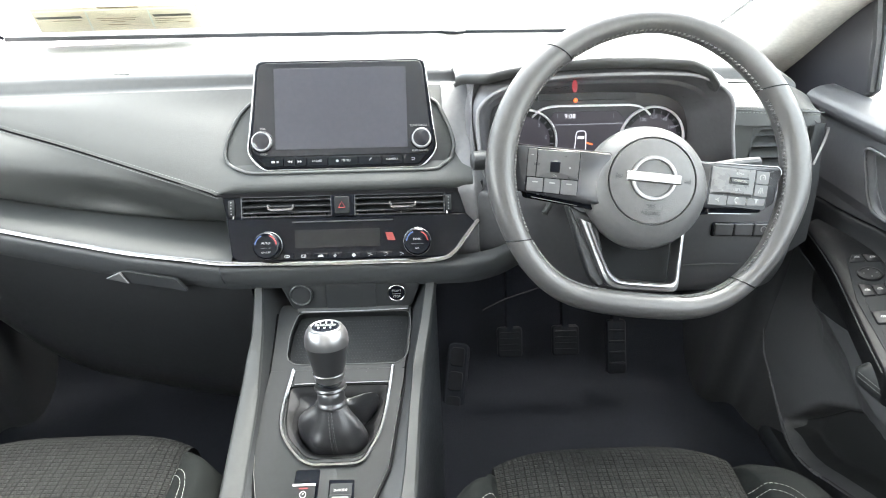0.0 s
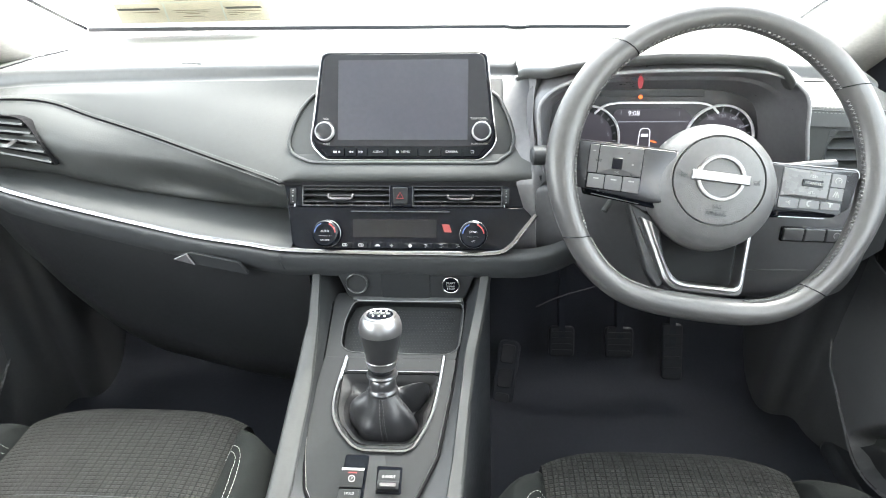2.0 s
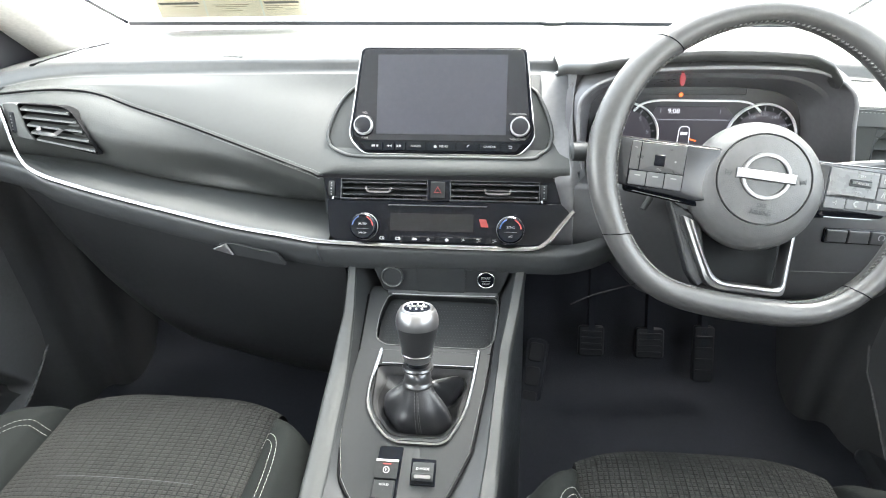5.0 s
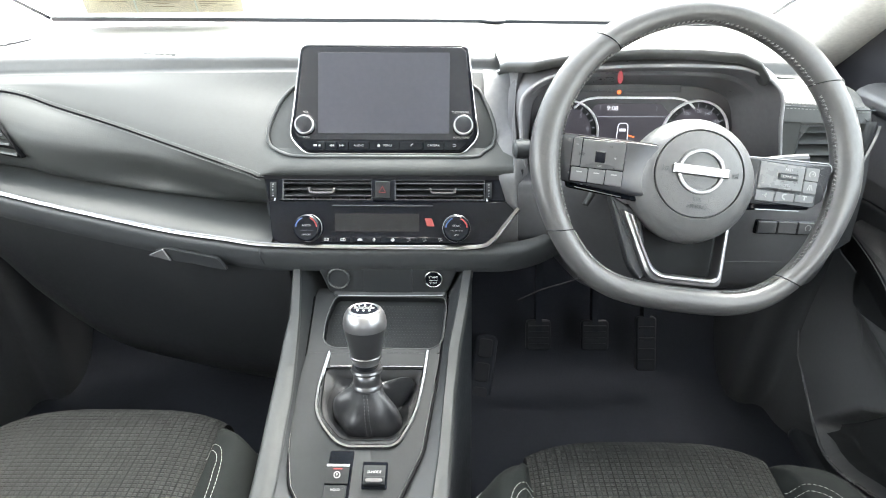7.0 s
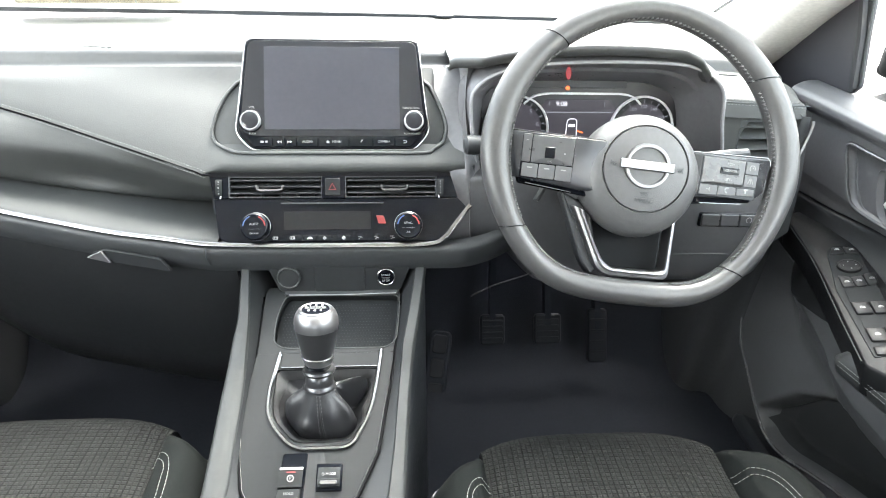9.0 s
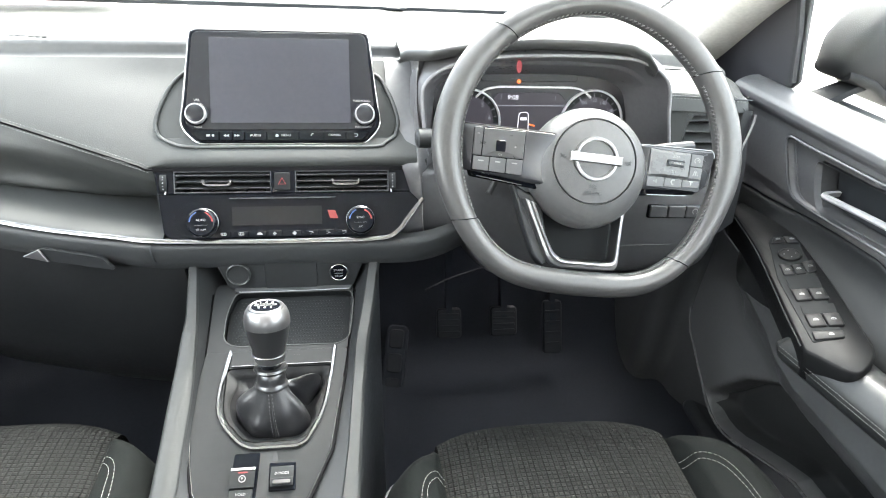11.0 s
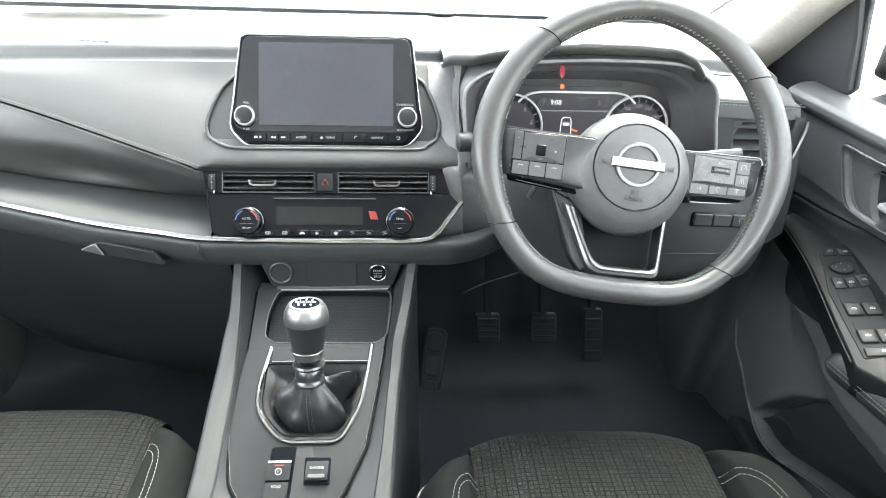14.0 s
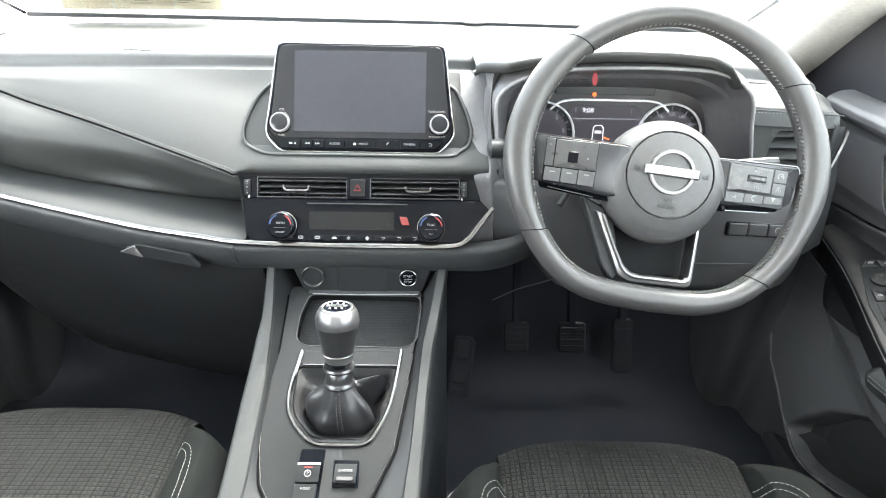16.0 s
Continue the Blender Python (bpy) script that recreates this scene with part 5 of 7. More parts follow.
for off in (0.0030, -0.0030):
    stitches([Vector((x, 0.8045 - 0.0018 + (0.001 if off > 0 else -0.0008), 0.6915 - 0.008 * (x - 0.512) / 0.156 + off)) for x in np.linspace(0.522, 0.642, 34)], THREAD, dash, 0.0034, 0.0016, 0.00055)
cord("panel_seam", [Vector((x, 0.8025, 0.6915 - 0.008 * (x - 0.512) / 0.156)) for x in np.linspace(0.515, 0.645, 20)], 0.0008, DARK, dash)
RV = frame_at((0.595, 0.800, 0.635), (1, 0, 0), (0, 0.10, 0.99))
bm = bmesh.new()
for pts in ([(-0.076, -0.040), (-0.046, -0.040), (-0.040, 0.010), (-0.030, 0.029), (-0.078, 0.042)], [(-0.030, 0.0285), (0.036, 0.0285), (0.046, 0.033), (0.043, 0.038), (0.036, 0.042), (-0.078, 0.042)], [(0.030, -0.036), (0.042, -0.040), (0.048, 0.028), (0.046, 0.033), (0.036, 0.029)], [(-0.046, -0.040), (0.046, -0.040), (0.040, -0.034), (-0.045, -0.034)]):
    prism(pts, RV, 0.03, 0.0006, bm=bm)
part("end_panel", bm, SOFT, dash, "panel round the side vent")
vent("air_vent", RV, -0.040, 0.032, -0.033, 0.028, dash, 4, (0.010, 0), 0.035, 0.50, SATIN, label="slatted side air vent on the driver's side")
part("end_trim", sweep(cat([(0.6475, 0.790, 0.668), (0.6465, 0.789, 0.655), (0.6425, 0.787, 0.638), (0.6365, 0.784, 0.618)], 24), [(-0.0022, -0.002), (0.0022, -0.002), (0.0018, 0.0015), (-0.0015, 0.002)], up=(0, -1, 0.2)), SILVER, dash, "silver trim at the dashboard end")
part("end_cap", loft([cat(r, 14) for r in ([(0.634, 0.797, 0.672), (0.632, 0.795, 0.62), (0.634, 0.790, 0.56), (0.636, 0.785, 0.48)], [(0.646, 0.795, 0.672), (0.650, 0.793, 0.63), (0.657, 0.790, 0.58), (0.660, 0.786, 0.50)], [(0.650, 0.802, 0.674), (0.654, 0.800, 0.63), (0.661, 0.797, 0.58), (0.664, 0.793, 0.50)], [(0.69, 0.93, 0.674), (0.69, 0.93, 0.63), (0.69, 0.93, 0.58), (0.69, 0.93, 0.48)])]), HARD, dash, "dark end of the dashboard", smooth=True, auto=80)

rows = []
for x in np.linspace(0.178, 0.665, 42):
    e = max(0, (x - 0.585) / 0.08) ** 2 * 0.13
    g = min(1, max(0, (0.300 - x) / 0.10))
    g = g * g * (3 - 2 * g)
    rows.append(cat([(x, 0.81 + e, 0.602), (x, 0.768 + e, 0.600), (x, 0.754 + e, 0.592), (x, 0.748 + e, 0.570), (x, 0.742 + e, 0.535), (x, 0.742 + e + 0.015 * g, 0.505 + 0.006 * g), (x, 0.748 + e + 0.06 * g, 0.470 + 0.03 * g), (x, 0.765 + e + 0.09 * g, 0.440 + 0.04 * g), (x, 0.81 + e + 0.11 * g, 0.420 + 0.05 * g), (x, 0.95 + e, 0.42 + 0.05 * g)], 30))
part("knee_panel", loft(rows), KNEE, dash, "grained lower panel below the steering wheel", thick=0.004, auto=60)
cord("panel_gap", [(x, 0.7398, 0.492) for x in np.linspace(0.415, 0.56, 12)], 0.0010, SATIN, dash, label="bright joint in the lower panel")
SWP = frame_at((0.548, 0.7400, 0.5450), (1.0, 0.0, -0.035), (0, 0.17, 0.985))
bank = plate("switch_bank", box_outline(0.112, 0.0195, 0.003, 0, 0), SWP, 0.01, PIANO, dash, 0.001, 0.003, "row of small black switches")
for i in range(4):
    k = plate("switch", box_outline(0.0258, 0.0165, 0.0015, -0.0405 + i * 0.027, 0), SWP, 0.004, KEY, bank, 0.0012, 0.0055)
    if i == 2:
        part("symbol", sweep(line_on(SWP, circle(0.0038, 14, -0.0405 + i * 0.027, 0.001, -60, 240), 0.0058), [(0.0005, -0.0002), (0.0005, 0.0002), (-0.0005, 0.0002), (-0.0005, -0.0002)], up=SWP.col[2].xyz), WHITE, k, smooth=False)
    if i == 3:
        part("symbol", bars([(-0.0405 + i * 0.027 + 0.001, 0.0, 0.006)], SWP, 0.0014, 0.0058), WHITE, k, smooth=False)

# ---- steering column, stalks ----
column = thing("steering_column", "black steering column shroud with stalks behind the wheel", "steering column", (0.366, 0.75, 0.60))
COL = frame_at((0.366, 0.667, 0.654), (1, 0, 0), (0, 0.446, 0.895))
part("shroud", loft([[COL @ Vector((a * math.copysign(abs(math.cos(t)) ** 0.6, math.cos(t)), b * math.copysign(abs(math.sin(t)) ** 0.6, math.sin(t)) + c, h)) for t in [2 * math.pi * i / 28 for i in range(28)]] for h, a, b, c in ((-0.045, 0.052, 0.046, -0.012), (-0.055, 0.058, 0.052, -0.012), (-0.10, 0.062, 0.056, -0.016), (-0.20, 0.066, 0.060, -0.02))], closed=True, caps=True), DOORM, column, auto=50)
stalk_path = cat([(0.325, 0.720, 0.628), (0.28, 0.728, 0.640), (0.235, 0.735, 0.648), (0.200, 0.738, 0.652), (0.192, 0.739, 0.6525)], 16)
st = cord("stalk", stalk_path, 0.0070, DARK, column, up=(0, -1, 0.2), label="black control stalk")
part("stalk_end", lathe([(0.0075, -0.016), (0.0118, -0.013), (0.0124, 0.0), (0.0110, 0.0050), (0.0001, 0.0055)], frame_at((0.183, 0.7395, 0.6535), (0, 0, 1), (0.1, -0.99, 0)), 24), HARD, st, "grey stalk end")
cord("stalk", cat([(0.405, 0.720, 0.628), (0.45, 0.728, 0.636), (0.50, 0.735, 0.640), (0.535, 0.739, 0.641)], 16), 0.0070, DARK, column, up=(0, -1, 0.2), label="black control stalk")
cord("lever", cat([(0.278, 0.745, 0.602), (0.270, 0.735, 0.592), (0.262, 0.728, 0.582)], 10), 0.0042, SATIN, column, up=(0, -1, 0.2), label="small column release lever")
cord("hanging_cable", cat([(0.185, 0.735, 0.430), (0.215, 0.728, 0.452), (0.25, 0.732, 0.462), (0.285, 0.742, 0.468)], 18), 0.0009, RUBBER, column, label="thin black cable")

# ---- steering wheel ----
WH = frame_at((0.366, 0.667, 0.654), (0.9925, -0.0544, -0.1091), (0.1219, 0.4427, 0.8883))
wheel = thing("steering_wheel", "black leather steering wheel with a flat bottom and satin trim", "steering wheel", (0.366, 0.667, 0.654))
WZ = WH.col[2].xyz
# centre line of the rim and half its width, by degrees from three o'clock
RIM = [(0, 0.1735), (29, 0.1762), (60, 0.1785), (90, 0.1805), (120, 0.1775), (150, 0.1750), (180, 0.1710), (200, 0.1665), (208, 0.1655), (225, 0.1650), (235, 0.1635), (243, 0.1595), (252, 0.1535), (261, 0.1493), (270, 0.1478),
       (280, 0.1495), (288, 0.1545), (295, 0.1595), (303, 0.1645), (312, 0.1670), (322, 0.1678), (345, 0.1695), (360, 0.1735)]
RIMW = [(0, 0.0176), (20, 0.0172), (46, 0.0160), (65, 0.0158), (90, 0.0140), (119, 0.0162), (139, 0.0165), (165, 0.0170), (180, 0.0176), (195, 0.0160), (208, 0.0142), (225, 0.0138), (243, 0.0145), (270, 0.0150), (290, 0.0148), (305, 0.0140), (322, 0.0132), (345, 0.0150), (360, 0.0176)]


def round_table(table, d, s=4.0):
    """A value from a table by degrees, softened over a few degrees."""
    k = [-2, -1, 0, 1, 2]
    w = [math.exp(-0.5 * q * q) for q in k]
    return sum(lerp(table, (d + q * s) % 360)[0] * v for q, v in zip(k, w)) / sum(w)


def rim_point(a):
    r = round_table(RIM, math.degrees(a))
    return (r * math.cos(a), r * math.sin(a))


def rim_r(a):
    """Side radius: fuller grips beside the spokes, slimmer lower down."""
    return round_table(RIMW, math.degrees(a))


def rim_piece(a0, a1, label, mat):
    n = max(12, int(abs(a1 - a0) / 2.2))
    rows = []
    for i in range(n + 1):
        a = radians(a0 + (a1 - a0) * i / n)
        c = Vector(rim_point(a))
        e = Vector(rim_point(a + 0.004)) - Vector(rim_point(a - 0.004))
        t = Vector((e.y, -e.x)).normalized()
        k = rim_r(a)
        end = min(i, n - i)
        shrink = 0.998 if end == 0 else 1.0
        rows.append([WH @ Vector((c.x + t.x * k * shrink * math.cos(b), c.y + t.y * k * shrink * math.cos(b), 0.0155 * shrink * math.sin(b))) for b in [2 * math.pi * j / 20 for j in range(20)]])
    return part("rim", loft(rows, closed=True, caps=True), mat, wheel, label, auto=60)


RIMTHREAD = material("rim_thread", (0.22, 0.22, 0.215), 0.6)
rim_piece(36.4, 128.6, "smooth leather rim section at the top", LEATHER)
rim_piece(128.6, 207.0, "perforated leather rim grip", LEATHER)
rim_piece(207.0, 319.5, "smooth leather rim section at the bottom", LEATHER)
rim_piece(-40.5, 36.4, "perforated leather rim grip", LEATHER)
for deg, lean in ((41.0, -24), (131.5, 22), (211.5, -22), (318.0, 24)):
    # each seam runs across the rim, leaning from the radius
    ring = []
    for j in range(40):
        b = 2 * math.pi * j / 40
        a = radians(deg)
        k = rim_r(a)
        a += math.tan(radians(lean)) * k * math.cos(b) / 0.172
        c = Vector(rim_point(a))
        e = Vector(rim_point(a + 0.004)) - Vector(rim_point(a - 0.004))
        t = Vector((e.y, -e.x)).normalized()
        k = rim_r(a) * 1.004
        ring.append(WH @ Vector((c.x + t.x * k * math.cos(b), c.y + t.y * k * math.cos(b), 0.01556 * math.sin(b))))
    c = Vector(rim_point(radians(deg)))
    cord("rim_seam", ring, 0.0006, PIANO, wheel, closed=True, up=WH.to_3x3() @ Vector((-c.y, c.x, 0)).normalized(), label="dark seam across the rim")
for a0, a1 in ((-39, 38), (43, 129), (134, 209), (214, 251), (289, 315)):
    pathp = []
    for i in range(90):
        a = radians(a0 + (a1 - a0) * i / 89)
        c = Vector(rim_point(a))
        e = Vector(rim_point(a + 0.004)) - Vector(rim_point(a - 0.004))
        t = Vector((e.y, -e.x)).normalized()
        k = rim_r(a)
        pathp.append(WH @ Vector((c.x - t.x * k * 0.95, c.y - t.y * k * 0.95, 0.0062)))
    stitches(pathp, DKTHREAD, wheel, 0.0026, 0.0030, 0.0007)
    # cross stitches
    bm = bmesh.new()
    for i in range(0, 89, 2):
        p = pathp[i]
        d = (pathp[min(i + 1, 89)] - p).normalized()
        w = WZ * 0.0034
        s = d.cross(WZ).normalized() * 0.0005
        for sg in (-1, 1):
            q = [p + w * sg + s, p + w * sg - s, p - w * sg + d * 0.003 - s, p - w * sg + d * 0.003 + s]
            vs = [bm.verts.new(v) for v in q] + [bm.verts.new(v - d.cross(WZ).normalized() * -0.0007) for v in q]
            bm.faces.new(vs[:4])
            bm.faces.new(vs[4:])
    part("stitching", bm, RIMTHREAD, wheel, smooth=False)

HB = at2(WH, -0.0015, -0.006)


def hub_row(r, h, low):
    out = []
    for i in range(72):
        a = 2 * math.pi * i / 72
        k = 0.965 + low * max(0, -math.sin(a)) ** 3
        sink = -0.0055 * smooth01((r - 0.050) / 0.016) if h < 0.0225 else 0.0
        out.append(HB @ Vector((r * 0.985 * math.cos(a), r * k * math.sin(a) + sink, h)))
    return out


hub = part("hub", loft([hub_row(r, h, low) for r, h, low in ((0.052, -0.046, 0.0), (0.067, -0.030, 0.0), (0.0715, -0.018, 0.02), (0.0728, -0.008, 0.03), (0.0729, -0.002, 0.03), (0.0718, 0.0045, 0.03), (0.0692, 0.0105, 0.03), (0.0648, 0.0158, 0.025), (0.0590, 0.0200, 0.02), (0.0540, 0.0226, 0.015), (0.0512, 0.0236, 0.01),
    (0.0506, 0.0226, 0.01), (0.0504, 0.0206, 0.01), (0.0496, 0.0206, 0.01), (0.0494, 0.0228, 0.01), (0.0488, 0.0240, 0.01), (0.040, 0.0256, 0.0), (0.025, 0.0268, 0.0), (0.012, 0.0273, 0.0), (0.0005, 0.0274, 0.0))], closed=True, caps=True), HUB, wheel, "round domed airbag cover with a grained centre", auto=40)
LG = at2(HB, -0.0001, 0.0030, 0.0272)
badge = part("badge", sweep([LG @ Vector((x * 1.04, y, 0)) for x, y in circle(0.0230, 48)], [(-0.0026, -0.002), (0.0026, -0.002), (0.0020, 0.0016), (0.0, 0.0022), (-0.0020, 0.0016)], up=WZ, closed=True), SILVER, hub, "plain chrome ring badge")
part("badge_bar", prism(box_outline(0.0615, 0.0104, 0.0008, 0, 0), LG, 0.004, 0.0010, 0.0032), SILVER, badge, "plain chrome bar across the badge")
bm = letters("SRS", 0.0064, at2(HB, 0.0005, -0.0285, 0.0268))
letters("AIRBAG", 0.0064, at2(HB, 0.0005, -0.0362, 0.0263), bm=bm)
bars([(0.0005, -0.0323, 0.022)], HB, 0.0005, 0.0267, bm)
part("lettering", bm, DARK, hub, "embossed dark words", smooth=False)
for sx in (-1, 1):
    M = at2(HB, sx * 0.0385, 0.0025, 0.0262)
    bm = bmesh.new()
    for pts in ([(-0.0035, -0.0006), (0.0020, -0.0006)], [(-0.0035, 0.0010), (0.0020, 0.0010)], [(0.0020, -0.0006), (0.0032, -0.0028), (0.0032, 0.0032), (0.0020, 0.0010)], [(-0.0020, -0.0006), (-0.0020, -0.0026), (0.0006, -0.0026), (0.0006, -0.0006)]):
        sweep([M @ Vector((x * sx, y, 0)) for x, y in pts], [(0.00032, -0.0003), (0.00032, 0.0002), (-0.00032, 0.0002), (-0.00032, -0.0003)], up=WZ, bm=bm)
    part("horn_symbol", bm, DARK, hub, "outlined horn symbol", smooth=False)

# switch pods: each face leans away from the hub
WPL = WH @ Matrix.Translation((-0.1095, -0.006, 0.0085)) @ Matrix.Rotation(radians(-12), 4, "Y") @ Matrix.Rotation(radians(4), 4, "X")
WPR = WH @ Matrix.Translation((0.1055, -0.002, 0.0085)) @ Matrix.Rotation(radians(3), 4, "Y") @ Matrix.Rotation(radians(4), 4, "X")


def pod(m, face, low, line):
    """A spoke with its switch face, a dark underside and a thin bright line along its foot."""
    p = part("spoke", prism(rounded(face, 0.004), m, 0.030, 0.0016, 0.0), SPOKE, wheel, "satin black spoke with switches", auto=50)
    part("underside", prism(rounded(low, 0.003), m, 0.026, 0.002, -0.006), PIANO, p, "gloss black foot of the spoke", auto=50)
    part("bright_line", sweep([m @ Vector((x, y, -0.0052)) for x, y in line], [(-0.0004, -0.0008), (0.0004, -0.0008), (0.0004, 0.0004), (-0.0004, 0.0004)], up=WZ), SILVER, p, "thin bright line")
    top = [q for q in rounded(face, 0.004) if q[1] > 0.017]
    top = sorted(top)
    part("bright_edge", sweep([m @ Vector((x, y + 0.0004, -0.0014)) for x, y in top], [(-0.0004, -0.0008), (0.0004, -0.0008), (0.0004, 0.0004), (-0.0004, 0.0004)], up=WZ), SILVER, p, "thin bright upper edge")
    return p


pl = pod(WPL, [(-0.0470, 0.0300), (0.0620, 0.0265), (0.0620, -0.0310), (0.0400, -0.0325), (-0.0300, -0.0245), (-0.0430, -0.0230)],
         [(-0.0400, -0.010), (0.0560, -0.010), (0.0520, -0.0390), (-0.0340, -0.0305)], [(-0.0240, -0.0290), (0.0290, -0.0350)])
pr = pod(WPR, [(-0.0620, 0.0235), (0.0440, 0.0275), (0.0480, 0.0220), (0.0430, -0.0150), (0.0340, -0.0215), (-0.0320, -0.0275), (-0.0620, -0.0290)],
         [(-0.0540, -0.010), (0.0420, -0.005), (0.0330, -0.0265), (-0.0500, -0.0370)], [(-0.0300, -0.0330), (0.0210, -0.0290)])


def wkey(pts, m, parent, mat=WKEY2, z=0.0012, name="key", r=0.0012):
    return part(name, prism(rounded(pts, r, 3), m, 0.004, 0.0006, z), mat, parent)


def wbox(x0, x1, y0, y1):
    return [(x0, y0), (x1, y0), (x1, y1), (x0, y1)]


def wpad(m, parent, x0, x1, y0, y1, ix0, ix1, iy0, iy1, rise=0.0028):
    """A raised pad with sloping sides and a flat middle."""
    rows = [[m @ Vector((x, y, z)) for x, y in wbox(*q)] for z, q in ((-0.002, (x0, x1, y0, y1)), (0.0006, (x0, x1, y0, y1)), (0.0012, (x0 + 0.0005, x1 - 0.0005, y0 + 0.0005, y1 - 0.0005)), (rise, (ix0, ix1, iy0, iy1)))]
    return part("pad", loft(rows, closed=True, caps=True), WKEY, parent, "pad with sloping sides", auto=12)


def wmark(m, pts, parent, w=0.0004, closed=False, bm=None):
    return sweep([m @ Vector((x, y, 0.0)) for x, y in pts], [(w, -0.0002), (w, 0.0002), (-w, 0.0002), (-w, -0.0002)], up=WZ, closed=closed, bm=bm)


# seat of the keys: a sunk dark field, so that the joints between the keys read dark
for m, p, o in ((WPL, pl, wbox(-0.0318, 0.0276, -0.0238, 0.0268)), (WPR, pr, wbox(-0.0370, 0.0335, -0.0235, 0.0218))):
    part("key_field", prism(rounded(o, 0.003), m, 0.002, 0.0003, 0.0004), PIANO, p)
# one side: rocker, pad with a centre button, three keys below
k = wkey(wbox(-0.0312, -0.0212, -0.0055, 0.0262), WPL, pl, WKEY)
part("symbol", wmark(at2(WPL, -0.0262, 0.0190, 0.0014), [(-0.0014, 0), (0.0014, 0)], k), WHITE, k, smooth=False)
pad = wpad(WPL, pl, -0.0203, 0.0268, -0.0060, 0.0255, -0.0075, 0.0095, 0.0000, 0.0150)
wkey(wbox(-0.0052, 0.0060, 0.0005, 0.0130), WPL, pad, PIANO, 0.0042, "centre_button")
part("dot", prism(circle(0.0011, 10, 0.0170, 0.0068), WPL, 0.0006, z=0.0026), WHITE, pad, smooth=False)
part("lettering", letters("OK", 0.0034, at2(WPL, 0.0010, -0.0032, 0.0026)), WHITE, pad, smooth=False)
for i, (x0, x1) in enumerate(((-0.0300, -0.0114), (-0.0106, 0.0078), (0.0086, 0.0270))):
    k = wkey([(x0, -0.0222 - 0.0006 * i), (x1, -0.0228 - 0.0006 * i), (x1, -0.0070), (x0, -0.0066)], WPL, pl)
    part("symbol", bars([((x0 + x1) / 2, -0.0115, 0.0062)], WPL, 0.0014, 0.0014), WHITE, k, smooth=False)
# other side: pad with a rocker and words, two keys beside it, three below
pad = wpad(WPR, pr, -0.0360, 0.0158, -0.0100, 0.0210, -0.0225, 0.0145, -0.0070, 0.0180)
rk = wkey(wbox(-0.0150, 0.0075, 0.0032, 0.0108), WPR, pad, PIANO, 0.0045, "rocker")
part("rocker_grip", sweep([WPR @ Vector((x, 0.0070, 0.0048)) for x in np.linspace(-0.0135, 0.0068, 5)], [(-0.0020, -0.001), (0.0020, -0.001), (0.0014, 0.0009), (-0.0014, 0.0009)], up=WZ), SATIN, rk)
bm = letters("RES+", 0.0042, at2(WPR, -0.0035, 0.0148, 0.0030))
letters("SET-", 0.0042, at2(WPR, -0.0035, -0.0030, 0.0030), bm=bm)
letters("CANCEL", 0.0040, at2(WPR, -0.0035, 0.0070, 0.0060), bm=bm)
part("lettering", bm, WHITE, pad, smooth=False)
for i, (y0, y1) in enumerate(((0.0060, 0.0205), (-0.0085, 0.0052))):
    k = wkey(wbox(0.0168, 0.0328, y0, y1), WPR, pr)
    M = at2(WPR, 0.0248, (y0 + y1) / 2, 0.0014)
    if i == 0:
        bm = wmark(M, circle(0.0034, 14, 0, 0, -30, 230), k)
        wmark(M, [(0.0, 0.0), (0.0016, 0.0014)], k, bm=bm)
    else:
        bm = wmark(M, [(-0.0030, -0.0030), (-0.0010, 0.0030), (0.0010, 0.0030), (0.0030, -0.0030)], k)
        wmark(M, [(0.0, -0.0030), (0.0, 0.0020)], k, bm=bm)
    part("symbol", bm, WHITE, k, smooth=False)
for i, (x0, x1) in enumerate(((-0.0362, -0.0140), (-0.0132, 0.0090), (0.0098, 0.0316))):
    k = wkey([(x0, -0.0232 + 0.0016 * i), (x1, -0.0222 + 0.0018 * i), (x1, -0.0108), (x0, -0.0110)], WPR, pr)
    M = at2(WPR, (x0 + x1) / 2, -0.0162 + 0.0012 * i, 0.0014)
    if i == 0:
        bm = wmark(M, [(-0.0030, 0.0), (-0.0005, 0.0), (0.0012, 0.0024), (0.0012, -0.0024), (-0.0005, 0.0)], k)
    elif i == 1:
        bm = wmark(M, circle(0.0028, 12, 0, 0, 60, 280), k, 0.0007)
    else:
        bm = wmark(M, [(-0.0024, 0.0018), (0.0024, 0.0018)], k, 0.0008)
        wmark(M, [(0.0, 0.0026), (0.0, -0.0026)], k, 0.0008, bm=bm)
    part("symbol", bm, WHITE, k, smooth=False)

# lower spoke: a dark web framed by a satin U
web = part("lower_spoke", prism(rounded([(-0.070, -0.045), (0.047, -0.050), (0.046, -0.126), (-0.030, -0.128)], 0.006), WH, 0.010, 0.002, -0.026), MAT, wheel, "dark web of the lower spoke")
part("spoke_base", prism(rounded([(-0.088, -0.038), (-0.050, -0.055), (-0.032, -0.122), (-0.040, -0.134), (-0.054, -0.118)], 0.006), WH, 0.020, 0.002, -0.008), HARD, web, "dark plastic base of the spoke")
U_OUT = rounded([(-0.0735, -0.0545), (-0.0540, -0.0920), (-0.0345, -0.1320), (0.0500, -0.1300), (0.0508, -0.0600)], [0.001, 0.02, 0.016, 0.010, 0.001], 6)
U_IN = rounded([(-0.0600, -0.0600), (-0.0430, -0.0965), (-0.0262, -0.1215), (0.0432, -0.1205), (0.0440, -0.0600)], [0.001, 0.02, 0.014, 0.009, 0.001], 6)
u_rows = []
